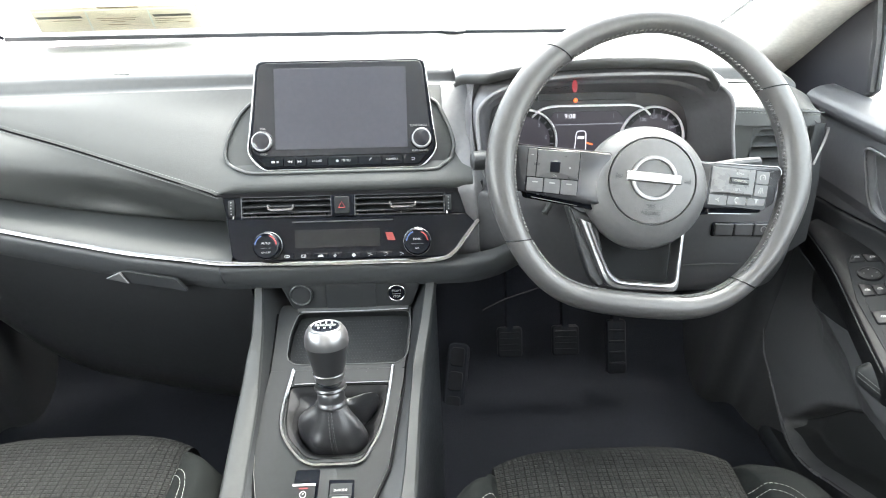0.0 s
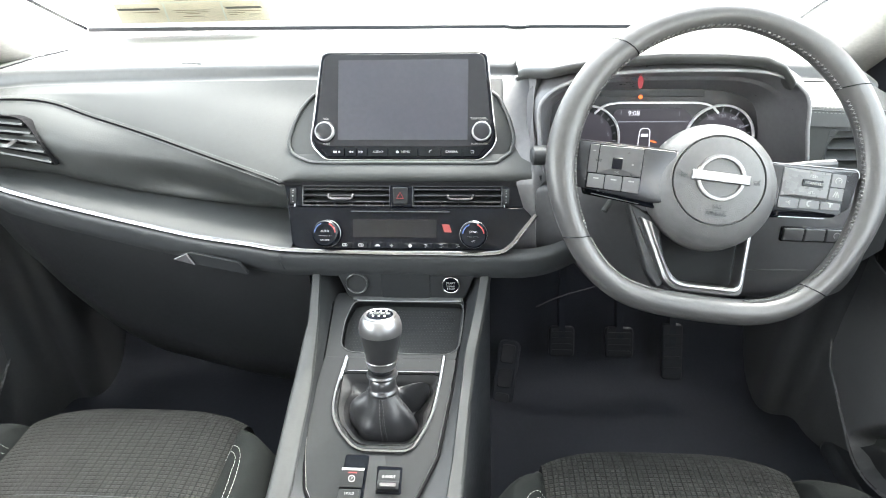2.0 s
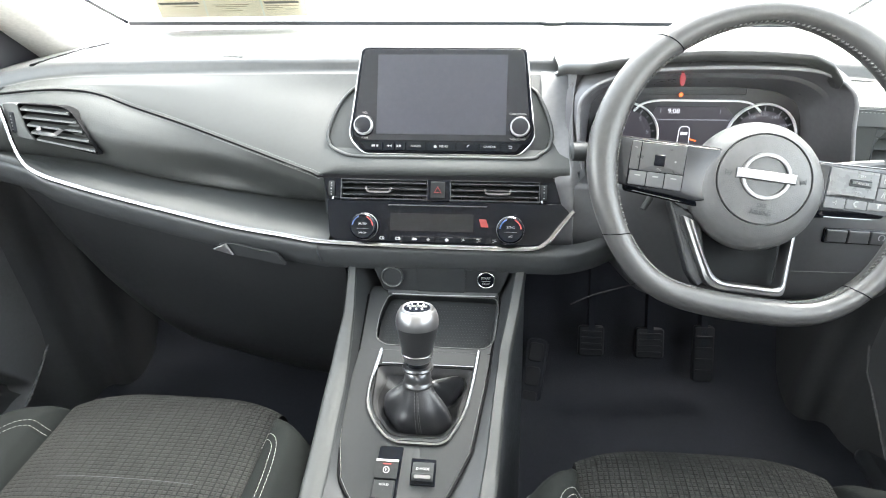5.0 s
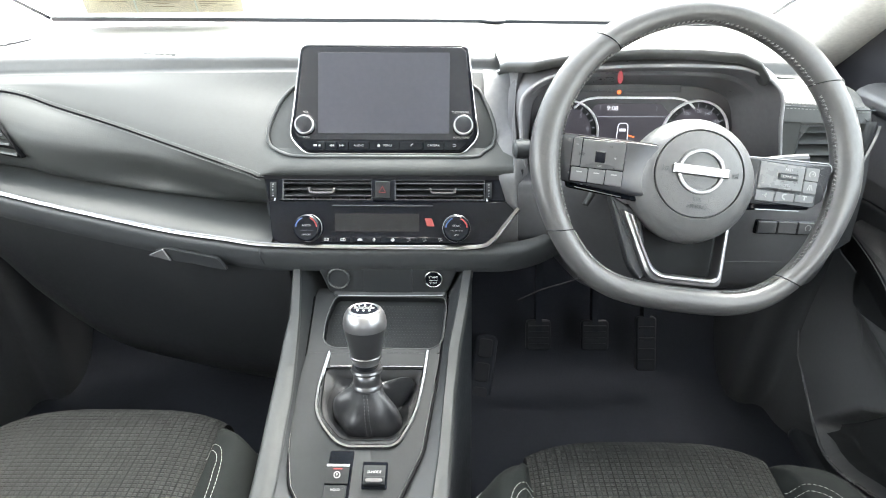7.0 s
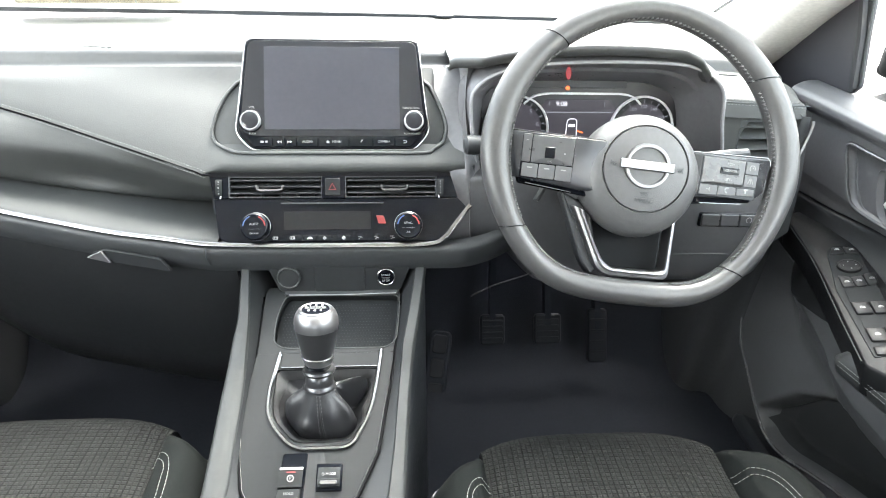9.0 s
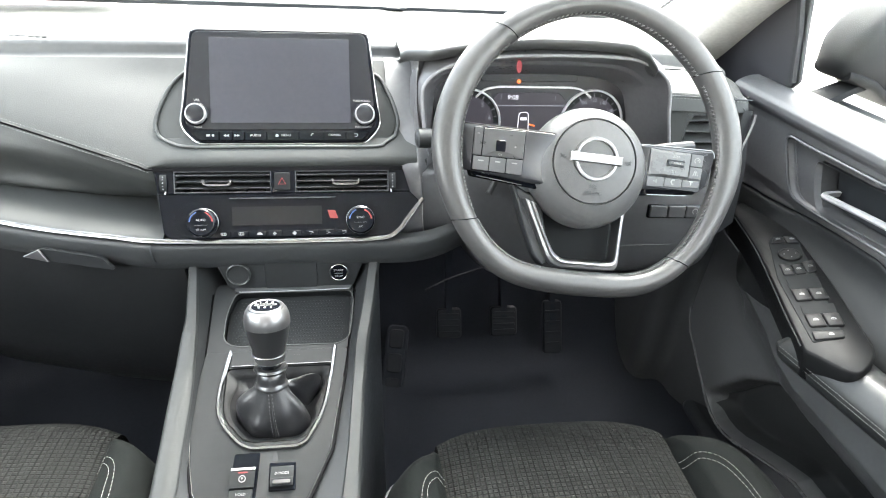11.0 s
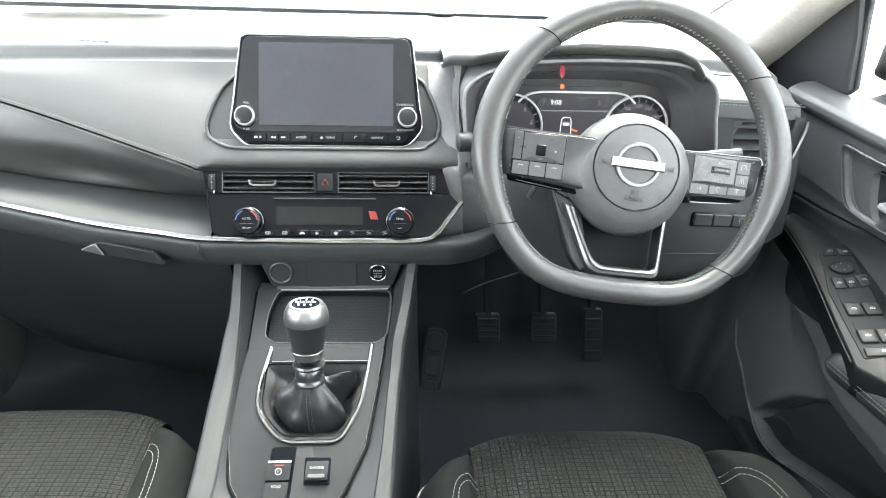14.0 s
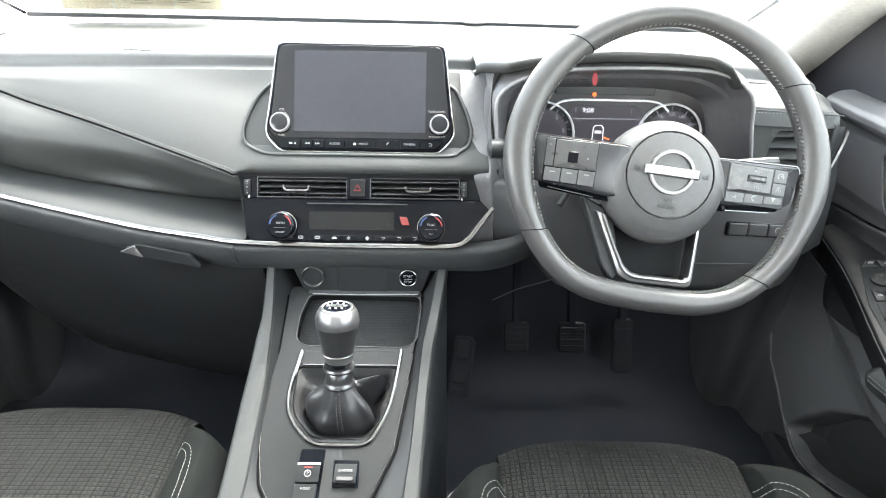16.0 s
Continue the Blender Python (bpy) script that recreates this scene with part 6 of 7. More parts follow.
for q, w in zip(U_OUT, U_IN):
    c, e = Vector(q), Vector(w)
    u_rows.append([WH @ Vector((*(c + (e - c) * k), h)) for k, h in ((0.0, -0.014), (0.0, -0.001), (0.12, 0.0015), (0.45, 0.0025), (0.62, 0.0056), (0.80, 0.0058), (0.95, 0.0040), (1.0, 0.001), (1.0, -0.018))])
part("spoke_trim", loft(u_rows, closed=True, caps=True), UTRIM, wheel, "satin U-shaped spoke trim with a bright ridge", auto=30)

# ---- pedals and footrest ----
for x, w, nm, z0 in ((0.268, 0.050, "clutch_pedal", 0.17), (0.380, 0.055, "brake_pedal", 0.17), (0.485, 0.040, "accelerator_pedal", 0.15)):
    p = thing(nm, "dark rubber-faced metal pedal on a hanging arm", "pedal", (x, 1.02, z0 - 0.05))
    M = frame_at((x, 1.00, z0), (1, 0, 0), (0, 0.45, 0.89))
    h = 0.06 if w > 0.045 else 0.11
    pd = plate("pad", box_outline(w, h, 0.008), M, 0.012, PADS, p, 0.003, 0.0, "ribbed rubber pad")
    for i in range(4):
        plate("rib", box_outline(w * 0.8, 0.005, 0.002, 0, (i - 1.5) * h / 5), M, 0.002, PADS, pd, 0.0008, 0.0022)
    part("arm", sweep(cat([(x, 1.012, z0), (x, 1.06, z0 + 0.10), (x, 1.08, z0 + 0.25), (x, 1.10, 0.50)], 14), [(-0.006, -0.012), (0.006, -0.012), (0.006, 0.012), (-0.006, 0.012)], up=(0, -1, 0)), CARPET, p, "black steel arm")
rest = thing("footrest", "moulded dark plastic grip pad on the console side", "footrest", (0.150, 0.9, 0.10))
FR = frame_at((0.158, 1.00, 0.075), (0.97, -0.2, 0.0), (0.0, 0.72, 0.69))
plate("pad", box_outline(0.045, 0.16, 0.015), FR, 0.02, CARPET, rest, 0.004)
for i in range(3):
    plate("cell", box_outline(0.030, 0.040, 0.008, 0, (i - 1) * 0.05), FR, 0.004, PEDAL, rest, 0.002, 0.002)

# ---- passenger's side vent, glovebox handle, defroster ----
LV = frame_at((-0.555, 0.7865, 0.653), (0.98, 0.035, 0.0), (0, 0.20, 0.98))
vent_o = rounded([(-0.0385, 0.0400), (0.0225, 0.0362), (0.0370, 0.0290), (0.0490, 0.0070), (0.0690, -0.0315), (-0.0195, -0.0105), (-0.0300, 0.0040)], [0.003, 0.012, 0.012, 0.02, 0.003, 0.006, 0.02])
vb = plate("side_vent", [(p[0] * 0.99, p[1] * 0.99) for p in vent_o], LV, 0.012, HOLE, dash, 0.0, -0.010, "slatted side air vent on the passenger's side")
for (x0, y0), (x1, y1) in (((-0.0345, 0.0335), (0.0345, 0.0265)), ((-0.0330, 0.0225), (0.0435, 0.0145)), ((-0.0290, 0.0115), (0.0500, 0.0020)), ((-0.0250, 0.0010), (0.0570, -0.0115)), ((-0.0185, -0.0085), (0.0640, -0.0255))):
    rows = []
    for q in np.linspace(0, 1, 5):
        x, y = x0 + (x1 - x0) * q, y0 + (y1 - y0) * q
        rows.append([LV @ Vector((x, y + dy, dz)) for dy, dz in ((-0.0030, 0.0004), (-0.0022, 0.0020), (0.0002, 0.0016), (0.0034, -0.0080), (0.0010, -0.0085))])
    part("slat", loft(rows, closed=True, caps=True), SATIN, vb)
part("surround", sweep(line_on(LV, vent_o, 0.0), [(-0.0006, -0.010), (0.0006, -0.010), (0.0005, 0.0), (-0.0005, 0.0)], up=LV.col[2].xyz, closed=True), HOLE, vb, "smooth frame of the vent")
part("tab", sweep([LV @ Vector(p) for p in ((-0.0095, 0.0080, 0.003), (-0.0100, 0.0030, 0.006), (-0.0070, 0.0010, 0.0068), (0.0120, -0.0022, 0.0068), (0.0165, 0.0000, 0.006), (0.0225, 0.0050, 0.003))], [(-0.0030, -0.0022), (0.0030, -0.0022), (0.0030, 0.0022), (-0.0030, 0.0022)], up=LV.col[1].xyz), SILVER, vb, "silver adjusting tab")
part("vent_cheek", prism(rounded([(-0.0610, 0.0410), (-0.0400, 0.0405), (-0.0315, 0.0040), (-0.0210, -0.0120), (-0.0500, -0.0060), (-0.0600, 0.0100)], 0.004), LV, 0.010, 0.001, 0.0), SATIN, vb, "plain cheek beside the vent")
tw = part("thumbwheel", prism(box_outline(0.0085, 0.029, 0.003, -0.0500, 0.0140), LV, 0.01, 0.002, 0.002), PEDAL, vb, "ribbed thumbwheel with white dots")
bm = bmesh.new()
for i in range(5):
    prism(circle(0.0008, 8, -0.0500, 0.014 + (i - 2) * 0.0046), LV, 0.0005, z=0.0026, bm=bm)
part("dots", bm, WHITE, tw, smooth=False)

GH = frame_at((-0.270, 0.702, 0.5155), (0.985, 0.115 * -1, -0.13), (0, 0.12, 0.99))
part("glovebox_handle", prism(rounded([(-0.030, 0.0050), (-0.012, 0.0120), (0.055, 0.0110), (0.070, -0.0035), (0.020, -0.0035), (-0.012, -0.0040)], 0.003), GH, 0.006, 0.0002, 0.0012), MAT, glove, "recessed dark glovebox handle")
part("handle_tip", prism(rounded([(-0.034, 0.0), (-0.016, 0.0115), (-0.004, -0.0025)], 0.001), GH, 0.003, 0.0005, 0.0055), SILVER, glove, "bright triangular handle tip")
cord("glovebox_joint", cat([(-0.157, 0.6985, 0.533), (-0.1565, 0.6955, 0.522), (-0.155, 0.7005, 0.508)], 10), 0.0009, DARK, dash)
# demister slots on the dashboard top
for sx in (-1, 1):
    def dtop(x, y):
        if sx > 0:
            x = x - 0.030
        return Vector((sx * x, y, 0.7355 + crown(x) + (0.0006 if y < 1.0 else 0.0002) - (0.003 if sx > 0 else 0.0)))
    ring = [(0.650, 0.908), (0.640, 0.906), (0.602, 1.058), (0.606, 1.064), (0.630, 1.030), (0.646, 0.960)]
    dv = part("demister_vent", loft([[dtop(x, y) + Vector((0, 0, h)) for x, y in rounded(ring, 0.004)] for h in (-0.004, 0.0)], closed=True, caps=True), HOLE, dash, "slotted demister vent", smooth=False)
    for i in range(6):
        q0, q1 = 0.06 + i * 0.155, 0.06 + i * 0.155 + 0.045
        pts = [(0.6425 - 0.036 * q0, 0.912 + 0.142 * q0), (0.6425 - 0.036 * q1, 0.912 + 0.142 * q1), (0.648 - 0.010 * min(1, q1 + 0.10) - 0.022 * q1 ** 2, 0.922 + 0.130 * min(1.0, q1 + 0.10)), (0.648 - 0.010 * (q0 + 0.10) - 0.022 * q0 ** 2, 0.922 + 0.130 * (q0 + 0.10))]
        part("vane", loft([[dtop(x, y) + Vector((0, 0, h)) for x, y in pts] for h in (-0.002, 0.0008)], closed=True, caps=True), DARK, dv, smooth=False)
bm = bmesh.new()
for i in range(6):
    prism(box_outline(0.0055, 0.0075, 0.0, -0.351 + i * 0.0085, 0.918 - i * 0.0012), Matrix.Translation((0, 0, 0.7345 + crown(-0.33))), 0.0006, z=0.0010, bm=bm)
part("embossed_marking", bm, PAD, dash, "small embossed marking", smooth=False)
# sensor on the dashboard by the glass
part("light_sensor", lathe([(0.022, -0.002), (0.022, 0.001), (0.017, 0.003), (0.0001, 0.004)], Matrix.Translation((-0.45 + 0.62, 1.215, 0.734)), 24), DARK, dash, "small black light sensor")

# ---- papers behind the windscreen ----
paper = thing("dealer_paper", "cream printed paper strip leaning on the windscreen", "paper", (-0.43, 1.225, 0.737))
PP = frame_at((-0.4275, 1.1835, 0.7690), (1, 0, 0.010), (0, -0.80, 0.46))
part("sheet", prism(rounded([(-0.1655, -0.0525), (0.1295, -0.0525), (0.1585, 0.0525), (-0.1225, 0.0525)], 0.002), PP, 0.0006), PAPER, paper, smooth=False)
bm = bars([(0.010, 0.0400, 0.270)], PP, 0.0035, 0.0004)
for x0, x1 in ((-0.0346, -0.0685), (0.0708, 0.0450)):
    prism([(x1 - 0.0015, -0.050), (x1 + 0.0015, -0.050), (x0 + 0.0015, 0.0425), (x0 - 0.0015, 0.0425)], PP, 0.0003, z=0.0005, bm=bm)
part("white_band", bm, PAPER_W, paper, "white fold and dividing lines", smooth=False)
part("print", bars([(-0.0940, 0.0145, 0.078), (0.1010, 0.0125, 0.066)], PP, 0.0090, 0.0006), INK, paper, "grey printed bars", smooth=False)
bm = bars([(0.025, 0.0505, 0.068)], PP, 0.0070, 0.0006)
bars([(-0.088, 0.0005, 0.050), (0.001, 0.0055, 0.070), (-0.001, -0.0027, 0.060), (-0.003, -0.0100, 0.024), (-0.007, -0.0220, 0.040), (0.097, -0.0017, 0.064), (0.079, -0.0095, 0.032), (0.070, -0.0180, 0.016), (0.110, -0.0180, 0.020)], PP, 0.0026, 0.0006, bm)
part("small_print", bm, material("pale_ink", (0.4, 0.31, 0.2), 0.7), paper, smooth=False)


# ---- doors ----
def smooth_box(v, a, b, s):
    """1 between a and b, falling to 0 over s outside."""
    def ss(t):
        t = min(1, max(0, t))
        return t * t * (3 - 2 * t)
    return ss((v - a) / s + 1) * ss((b - v) / s + 1)


DOORX = [(0.05, 0.735), (0.20, 0.736), (0.35, 0.745), (0.45, 0.750), (0.50, 0.752), (0.53, 0.748), (0.545, 0.744), (0.58, 0.743), (0.61, 0.742), (0.630, 0.741), (0.639, 0.739), (0.645, 0.732), (0.652, 0.728), (0.660, 0.7285), (0.667, 0.734), (0.673, 0.746)]
DOORB = [(-0.3, 0.190), (0.567, 0.169), (0.616, 0.150), (0.67, 0.125), (0.713, 0.104), (0.740, 0.096), (0.764, 0.094), (0.785, 0.098), (0.807, 0.109), (0.845, 0.137), (0.884, 0.168), (0.916, 0.190), (0.945, 0.240), (0.968, 0.320), (0.985, 0.450)]
# joint between the light upper and the dark lower card
DOORJ = [(-0.2, 0.44), (0.45, 0.470), (0.52, 0.505), (0.551, 0.522), (0.593, 0.533), (0.61, 0.536), (0.681, 0.532), (0.742, 0.527), (0.84, 0.514), (0.87, 0.511), (0.985, 0.500)]
RECESS = rounded([(0.838, 0.624), (0.780, 0.6235), (0.30, 0.637), (0.30, 0.563), (0.640, 0.5485), (0.745, 0.5405), (0.786, 0.541), (0.806, 0.562)], [0.020, 0.01, 0.01, 0.01, 0.05, 0.03, 0.020, 0.03], 6)
CUP = rounded([(0.762, 0.607), (0.380, 0.626), (0.380, 0.568), (0.640, 0.5505), (0.732, 0.5455), (0.750, 0.572)], [0.010, 0.01, 0.01, 0.02, 0.016, 0.02], 6)


def depth_in(poly, y, z):
    """Distance to an outline, positive inside it."""
    hit, best = False, 9.0
    for i in range(len(poly)):
        (y0, z0), (y1, z1) = poly[i - 1], poly[i]
        if (z0 > z) != (z1 > z) and y < y0 + (y1 - y0) * (z - z0) / (z1 - z0):
            hit = not hit
        ey, ez = y1 - y0, z1 - z0
        u = min(1, max(0, ((y - y0) * ey + (z - z0) * ez) / max(1e-12, ey * ey + ez * ez)))
        best = min(best, math.hypot(y - y0 - u * ey, z - z0 - u * ez))
    return best if hit else -best


def bin_rim(y):
    """Height of the bottle bin's upper edge."""
    return min(0.262, 0.139 + (0.792 - y) * 1.30 if y > 0.74 else 0.206 + (0.74 - y) * 0.75)


def door_x(y, z):
    x = lerp(DOORX, z)[0]
    x += 0.062 * smooth_box(z, lerp(DOORB, y)[0] + 0.020, bin_rim(y), 0.020) * smooth_box(y, -1, 0.780, 0.045)
    # above a soft ridge the card leans inwards under the armrest
    ridge = lerp([(0.0, 0.262), (0.600, 0.264), (0.657, 0.276), (0.684, 0.295), (0.734, 0.313), (0.789, 0.325), (0.84, 0.37), (0.90, 0.44)], y)[0]
    over = min(0.050, 0.70 * max(0.0, z - ridge)) * (1 - smooth01((z - 0.440) / 0.090)) * smooth01((0.90 - y) / 0.12)
    x -= over
    x -= 0.006 * math.exp(-((z - ridge) / 0.016) ** 2) * smooth01((y - 0.60) / 0.08) * smooth01((0.86 - y) / 0.08)
    return x


def door(sx, driver):
    d = thing("car_door", "dark grained door with padded armrest, " + ("switch panel and silver handle" if driver else "seen past the passenger seat"), "car door", (sx * 0.76, 0.4, 0.05))
    wide, lift = (0.0, 0.0) if driver else (0.045, 0.030)

    def card_x(y, z):
        x = door_x(y, z - lift * min(1, max(0, (0.50 - z) / 0.2))) + wide * min(1, max(0, (0.60 - z) / 0.1))
        if z > 0.53:
            x += 0.010 * smooth01(depth_in(RECESS, y, z) / 0.008 + 0.5)
            if depth_in(CUP, y, z) > -0.003:
                x += 0.045
        return x
    rows, rows2 = [], []
    for y in [float(v) for v in list(np.linspace(-0.18, 0.50, 60)) + list(np.linspace(0.503, 0.86, 130)) + list(np.linspace(0.864, 0.985, 26))]:
        b, j = lerp(DOORB, y)[0] + lift, lerp(DOORJ, y)[0]
        zs = [b + (j - b) * i / 74 for i in range(75)]
        rows.append([(sx * (0.785 + wide), y, b)] + [(sx * (card_x(y, z) + (0.004 if i == 74 else 0.0)), y, z) for i, z in enumerate(zs)] + [(sx * 0.800, y, j)])
        zs = [j + 0.0015 + (0.673 - j - 0.0015) * i / 79 for i in range(80)]
        rows2.append([(sx * 0.798, y, j + 0.0015)] + [(sx * (card_x(y, z) + (0.0015 if i == 0 else 0.0)), y, z) for i, z in enumerate(zs)] + [(sx * 0.757, y, 0.6755), (sx * 0.772, y, 0.6760), (sx * 0.786, y, 0.672)])
    # one card cut in two: paler below, darker above, for light and shade
    cut = 52
    part("bin_card", loft([r[:cut + 1] + [(r[cut][0] + sx * 0.006, r[cut][1], r[cut][2] + 0.001)] for r in rows], caps=True), LOWER, d, "grained lower moulding with a bottle bin, coloured paler for light", auto=80)
    # dark sheet over the bin's hollow, added to give it its shade
    bin_shade_rows = []
    for y in np.linspace(-0.17, 0.797, 170):
        z0, z1 = lerp(DOORB, y)[0] + lift + 0.010, bin_rim(y) + lift + 0.003
        bin_shade_rows.append([(sx * (card_x(y, z) - 0.009), y, z) for z in np.linspace(z0, z1, 40)])
    part("bin_shade", loft(bin_shade_rows), BINSHADE, d, "dark sheet added for the shade inside the bottle bin", auto=80)
    part("middle_card", loft([[(r[cut][0] + sx * 0.006, r[cut][1], r[cut][2] + 0.0005)] + [(q[0] + sx * 0.0006, q[1], q[2]) for q in r[cut:cut + 1]] + r[cut + 1:] for r in rows], caps=True), MIDCARD, d, "grained middle of the door card, coloured darker for shade", auto=80)
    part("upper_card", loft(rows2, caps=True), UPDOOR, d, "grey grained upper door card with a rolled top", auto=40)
    edge = [(sx * (card_x(y, lerp(DOORB, y)[0] + lift) - 0.001), y, lerp(DOORB, y)[0] + lift) for y in np.linspace(0.10, 0.985, 90)]
    cord("lower_edge", edge, 0.0026, DEDGE, d, up=(1, 0, 0), label="rounded lower edge of the door card")
    part("belt_seal", sweep([(sx * 0.789, y, 0.668) for y in np.linspace(-0.18, 0.98, 12)], [(-0.012, -0.005), (0.012, -0.005), (0.010, 0.006), (-0.010, 0.006)]), RUBBER, d, "black seal along the window")
    # window
    gl = part("window", loft([[(sx * (0.772 - 0.10 * k * k), y0 + (y1 - y0) * i / 12, 0.66 + 0.50 * k) for i in range(13)] for k, y0, y1 in [(j / 10, -0.16, lerp([(0.0, 0.905), (0.2, 0.925), (0.4, 0.915), (0.6, 0.765), (0.8, 0.61), (1.0, 0.46)], j / 10)[0]) for j in range(11)]]), GLASS, d, "clear side window", thick=0.003)
    gl.visible_shadow = False
    # quarter trim between pillar and window
    sail = [(1.170, 0.60), (0.990, 0.60), (0.984, 0.664), (0.900, 0.676), (0.886, 0.690), (0.905, 0.760), (0.925, 0.850), (0.960, 0.870), (1.035, 0.800), (1.085, 0.745), (1.140, 0.695)]
    SM = Matrix(((0, 0, -sx, sx * 0.770), (1, 0, 0, 0), (0, 1, 0, 0), (0, 0, 0, 1)))
    trim = part("mirror_trim", prism(rounded(sail, 0.004), SM, 0.006, 0.002, 0.0), CLOTHB, d, "black triangular trim by the mirror")
    part("trim_bead", sweep([(sx * 0.766, 0.893, 0.686), (sx * 0.765, 0.911, 0.757), (sx * 0.755, 0.940, 0.86)], [(-0.004, -0.004), (0.004, -0.004), (0.003, 0.004), (-0.003, 0.004)], up=(sx, 0, 0)), RUBBER, trim, "black rubber bead along the window")
    # padded armrest
    rows = []
    for y in [float(v) for v in np.linspace(-0.10, 0.56, 34)] + [0.565, 0.57, 0.575, 0.58, 0.585, 0.588, 0.590]:
        k = min(1.0, (0.590 - y) / 0.10) ** 0.6
        e = 0.012 * (1 - k)
        xo = min(0.617 + max(0, 0.582 - y) * 0.18, 0.662)
        tip = max(0.05, min(1.0, (0.592 - y) / 0.022)) ** 0.5
        rows.append([(sx * (0.68 + (x - 0.68) * (0.6 + 0.4 * tip)), y, 0.425 + (z - 0.425) * tip) for x, z in [(q.x, q.y) for q in cat([(0.735, 0.425 - e, 0), (0.715, 0.430 - e, 0), (0.703, 0.447 - e, 0), (0.690, 0.460 - e, 0), (xo + 0.026, 0.463 - e, 0), (xo + 0.012, 0.452 - e * 0.7, 0), (xo + 0.002, 0.436, 0), (xo + 0.006, 0.418, 0), (xo + 0.030, 0.402 + e * 0.5, 0), (xo + 0.075, 0.400, 0)], 22)]])
    rest = part("armrest", loft(rows, caps=True), ARM, d, "padded leatherette armrest with pale double stitching", thick=0.003, auto=60)
    for off in (0.0, 0.0062):
        pathp = []
        for y in np.linspace(0.568, 0.0, 80):
            xo = min(0.617 + max(0, 0.582 - y) * 0.18, 0.662)
            pathp.append(Vector((sx * (xo - 0.0005 + off * 0.10), y, 0.434 - off * 1.0 + 0.004)))
        stitches(pathp, THREAD, rest, 0.0036, 0.0012, 0.00042)
    # raised double line round the handle recess
    for nm, r, grow in (("recess_edge", 0.0024, 0.0), ("recess_line", 0.0010, -0.009)):
        c = Vector((0.56, 0.585))
        out = [Vector(q) + (c - Vector(q)).normalized() * -grow * Vector((0.35, 1.0)).length for q in RECESS]
        cord(nm, [(sx * (door_x(q.x, q.y) - (0.0005 if grow == 0 else -0.0095)), q.x, q.y) for q in out], r, DEDGE if grow == 0 else UPDOOR, d, up=(1, 0, 0), label="raised edge of the handle recess", closed=True)
    # handle cup: a bevelled lip, walls and a dark floor
    c = Vector((0.57, 0.586))
    lip = [Vector(q) + (Vector(q) - c).normalized() * 0.010 for q in CUP]
    base = 0.752
    cup = part("handle_cup", loft([[(sx * (base - 0.0005), q.x, q.y) for q in lip], [(sx * (base - 0.0025), q.x, q.y) for q in [Vector(a).lerp(b, 0.75) for a, b in zip(CUP, lip)]], [(sx * (base + 0.003), *q) for q in CUP], [(sx * (base + 0.028), *q) for q in CUP]], closed=True), DOORM, d, "bevelled grey cup behind the handle", auto=40)
    part("cup_floor", prism([(0.40 + (q[0] - 0.40) * 0.985, 0.586 + (q[1] - 0.586) * 0.94) for q in CUP], Matrix(((0, 0, -sx, sx * (base + 0.0265)), (1, 0, 0, 0), (0, 1, 0, 0), (0, 0, 0, 1))), 0.001), DARK, cup, "dark hollow behind the handle")
    part("handle", sweep(cat([(sx * 0.772, 0.733, 0.572), (sx * 0.750, 0.730, 0.572), (sx * 0.742, 0.722, 0.573), (sx * 0.741, 0.697, 0.5755), (sx * 0.741, 0.635, 0.5815), (sx * 0.742, 0.50, 0.592), (sx * 0.744, 0.40, 0.600)], 40), [(-0.003, -0.0036), (0.002, -0.0040), (0.0040, -0.001), (0.003, 0.003), (0.0, 0.0040), (-0.004, 0.0030)], up=(0, 0, 1)), BEZEL, d, "silver inner door handle")
    return d


drv = door(1, True)
door(-1, False)

# switch panel on the driver's armrest
DS = frame_at((0.6570, 0.6501, 0.4795), (0.9445, -0.2532, 0.2094), (0.2358, 0.9661, 0.1048))
sp_o = rounded([(-0.0100, -0.128), (0.0320, -0.176), (0.0660, -0.140), (0.0640, 0.010), (0.0560, 0.110), (0.0380, 0.155), (0.0080, 0.213), (-0.0180, 0.195), (-0.0130, 0.165), (-0.0060, 0.072)], [0.004, 0.02, 0.02, 0.02, 0.02, 0.01, 0.006, 0.008, 0.01, 0.05])
swp = plate("switch_panel", sp_o, DS, 0.045, material("switch_panel_plastic", (0.0065, 0.007, 0.0075), 0.5, spec=0.2, grain=0.2, scale=1500), drv, 0.003, 0.0, "satin dark window switch panel", auto=50)
cord("panel_trim", line_on(DS, cat([(-0.0115, -0.122, 0), (-0.0108, -0.05, 0), (-0.0080, 0.072, 0), (-0.0145, 0.162, 0), (-0.0196, 0.192, 0), (0.002, 0.213, 0)], 40), -0.001), 0.0012, MAT, swp, up=DS.col[2].xyz, label="gloss edge of the switch panel")
inset = plate("switch_inset", rounded([(0.0005, 0.006), (0.0030, -0.118), (0.0400, -0.110), (0.0500, 0.020), (0.0530, 0.090), (0.0430, 0.106), (0.0240, 0.107), (0.0140, 0.095)], 0.004), DS, 0.002, MAT, swp, 0.0006, 0.0012)


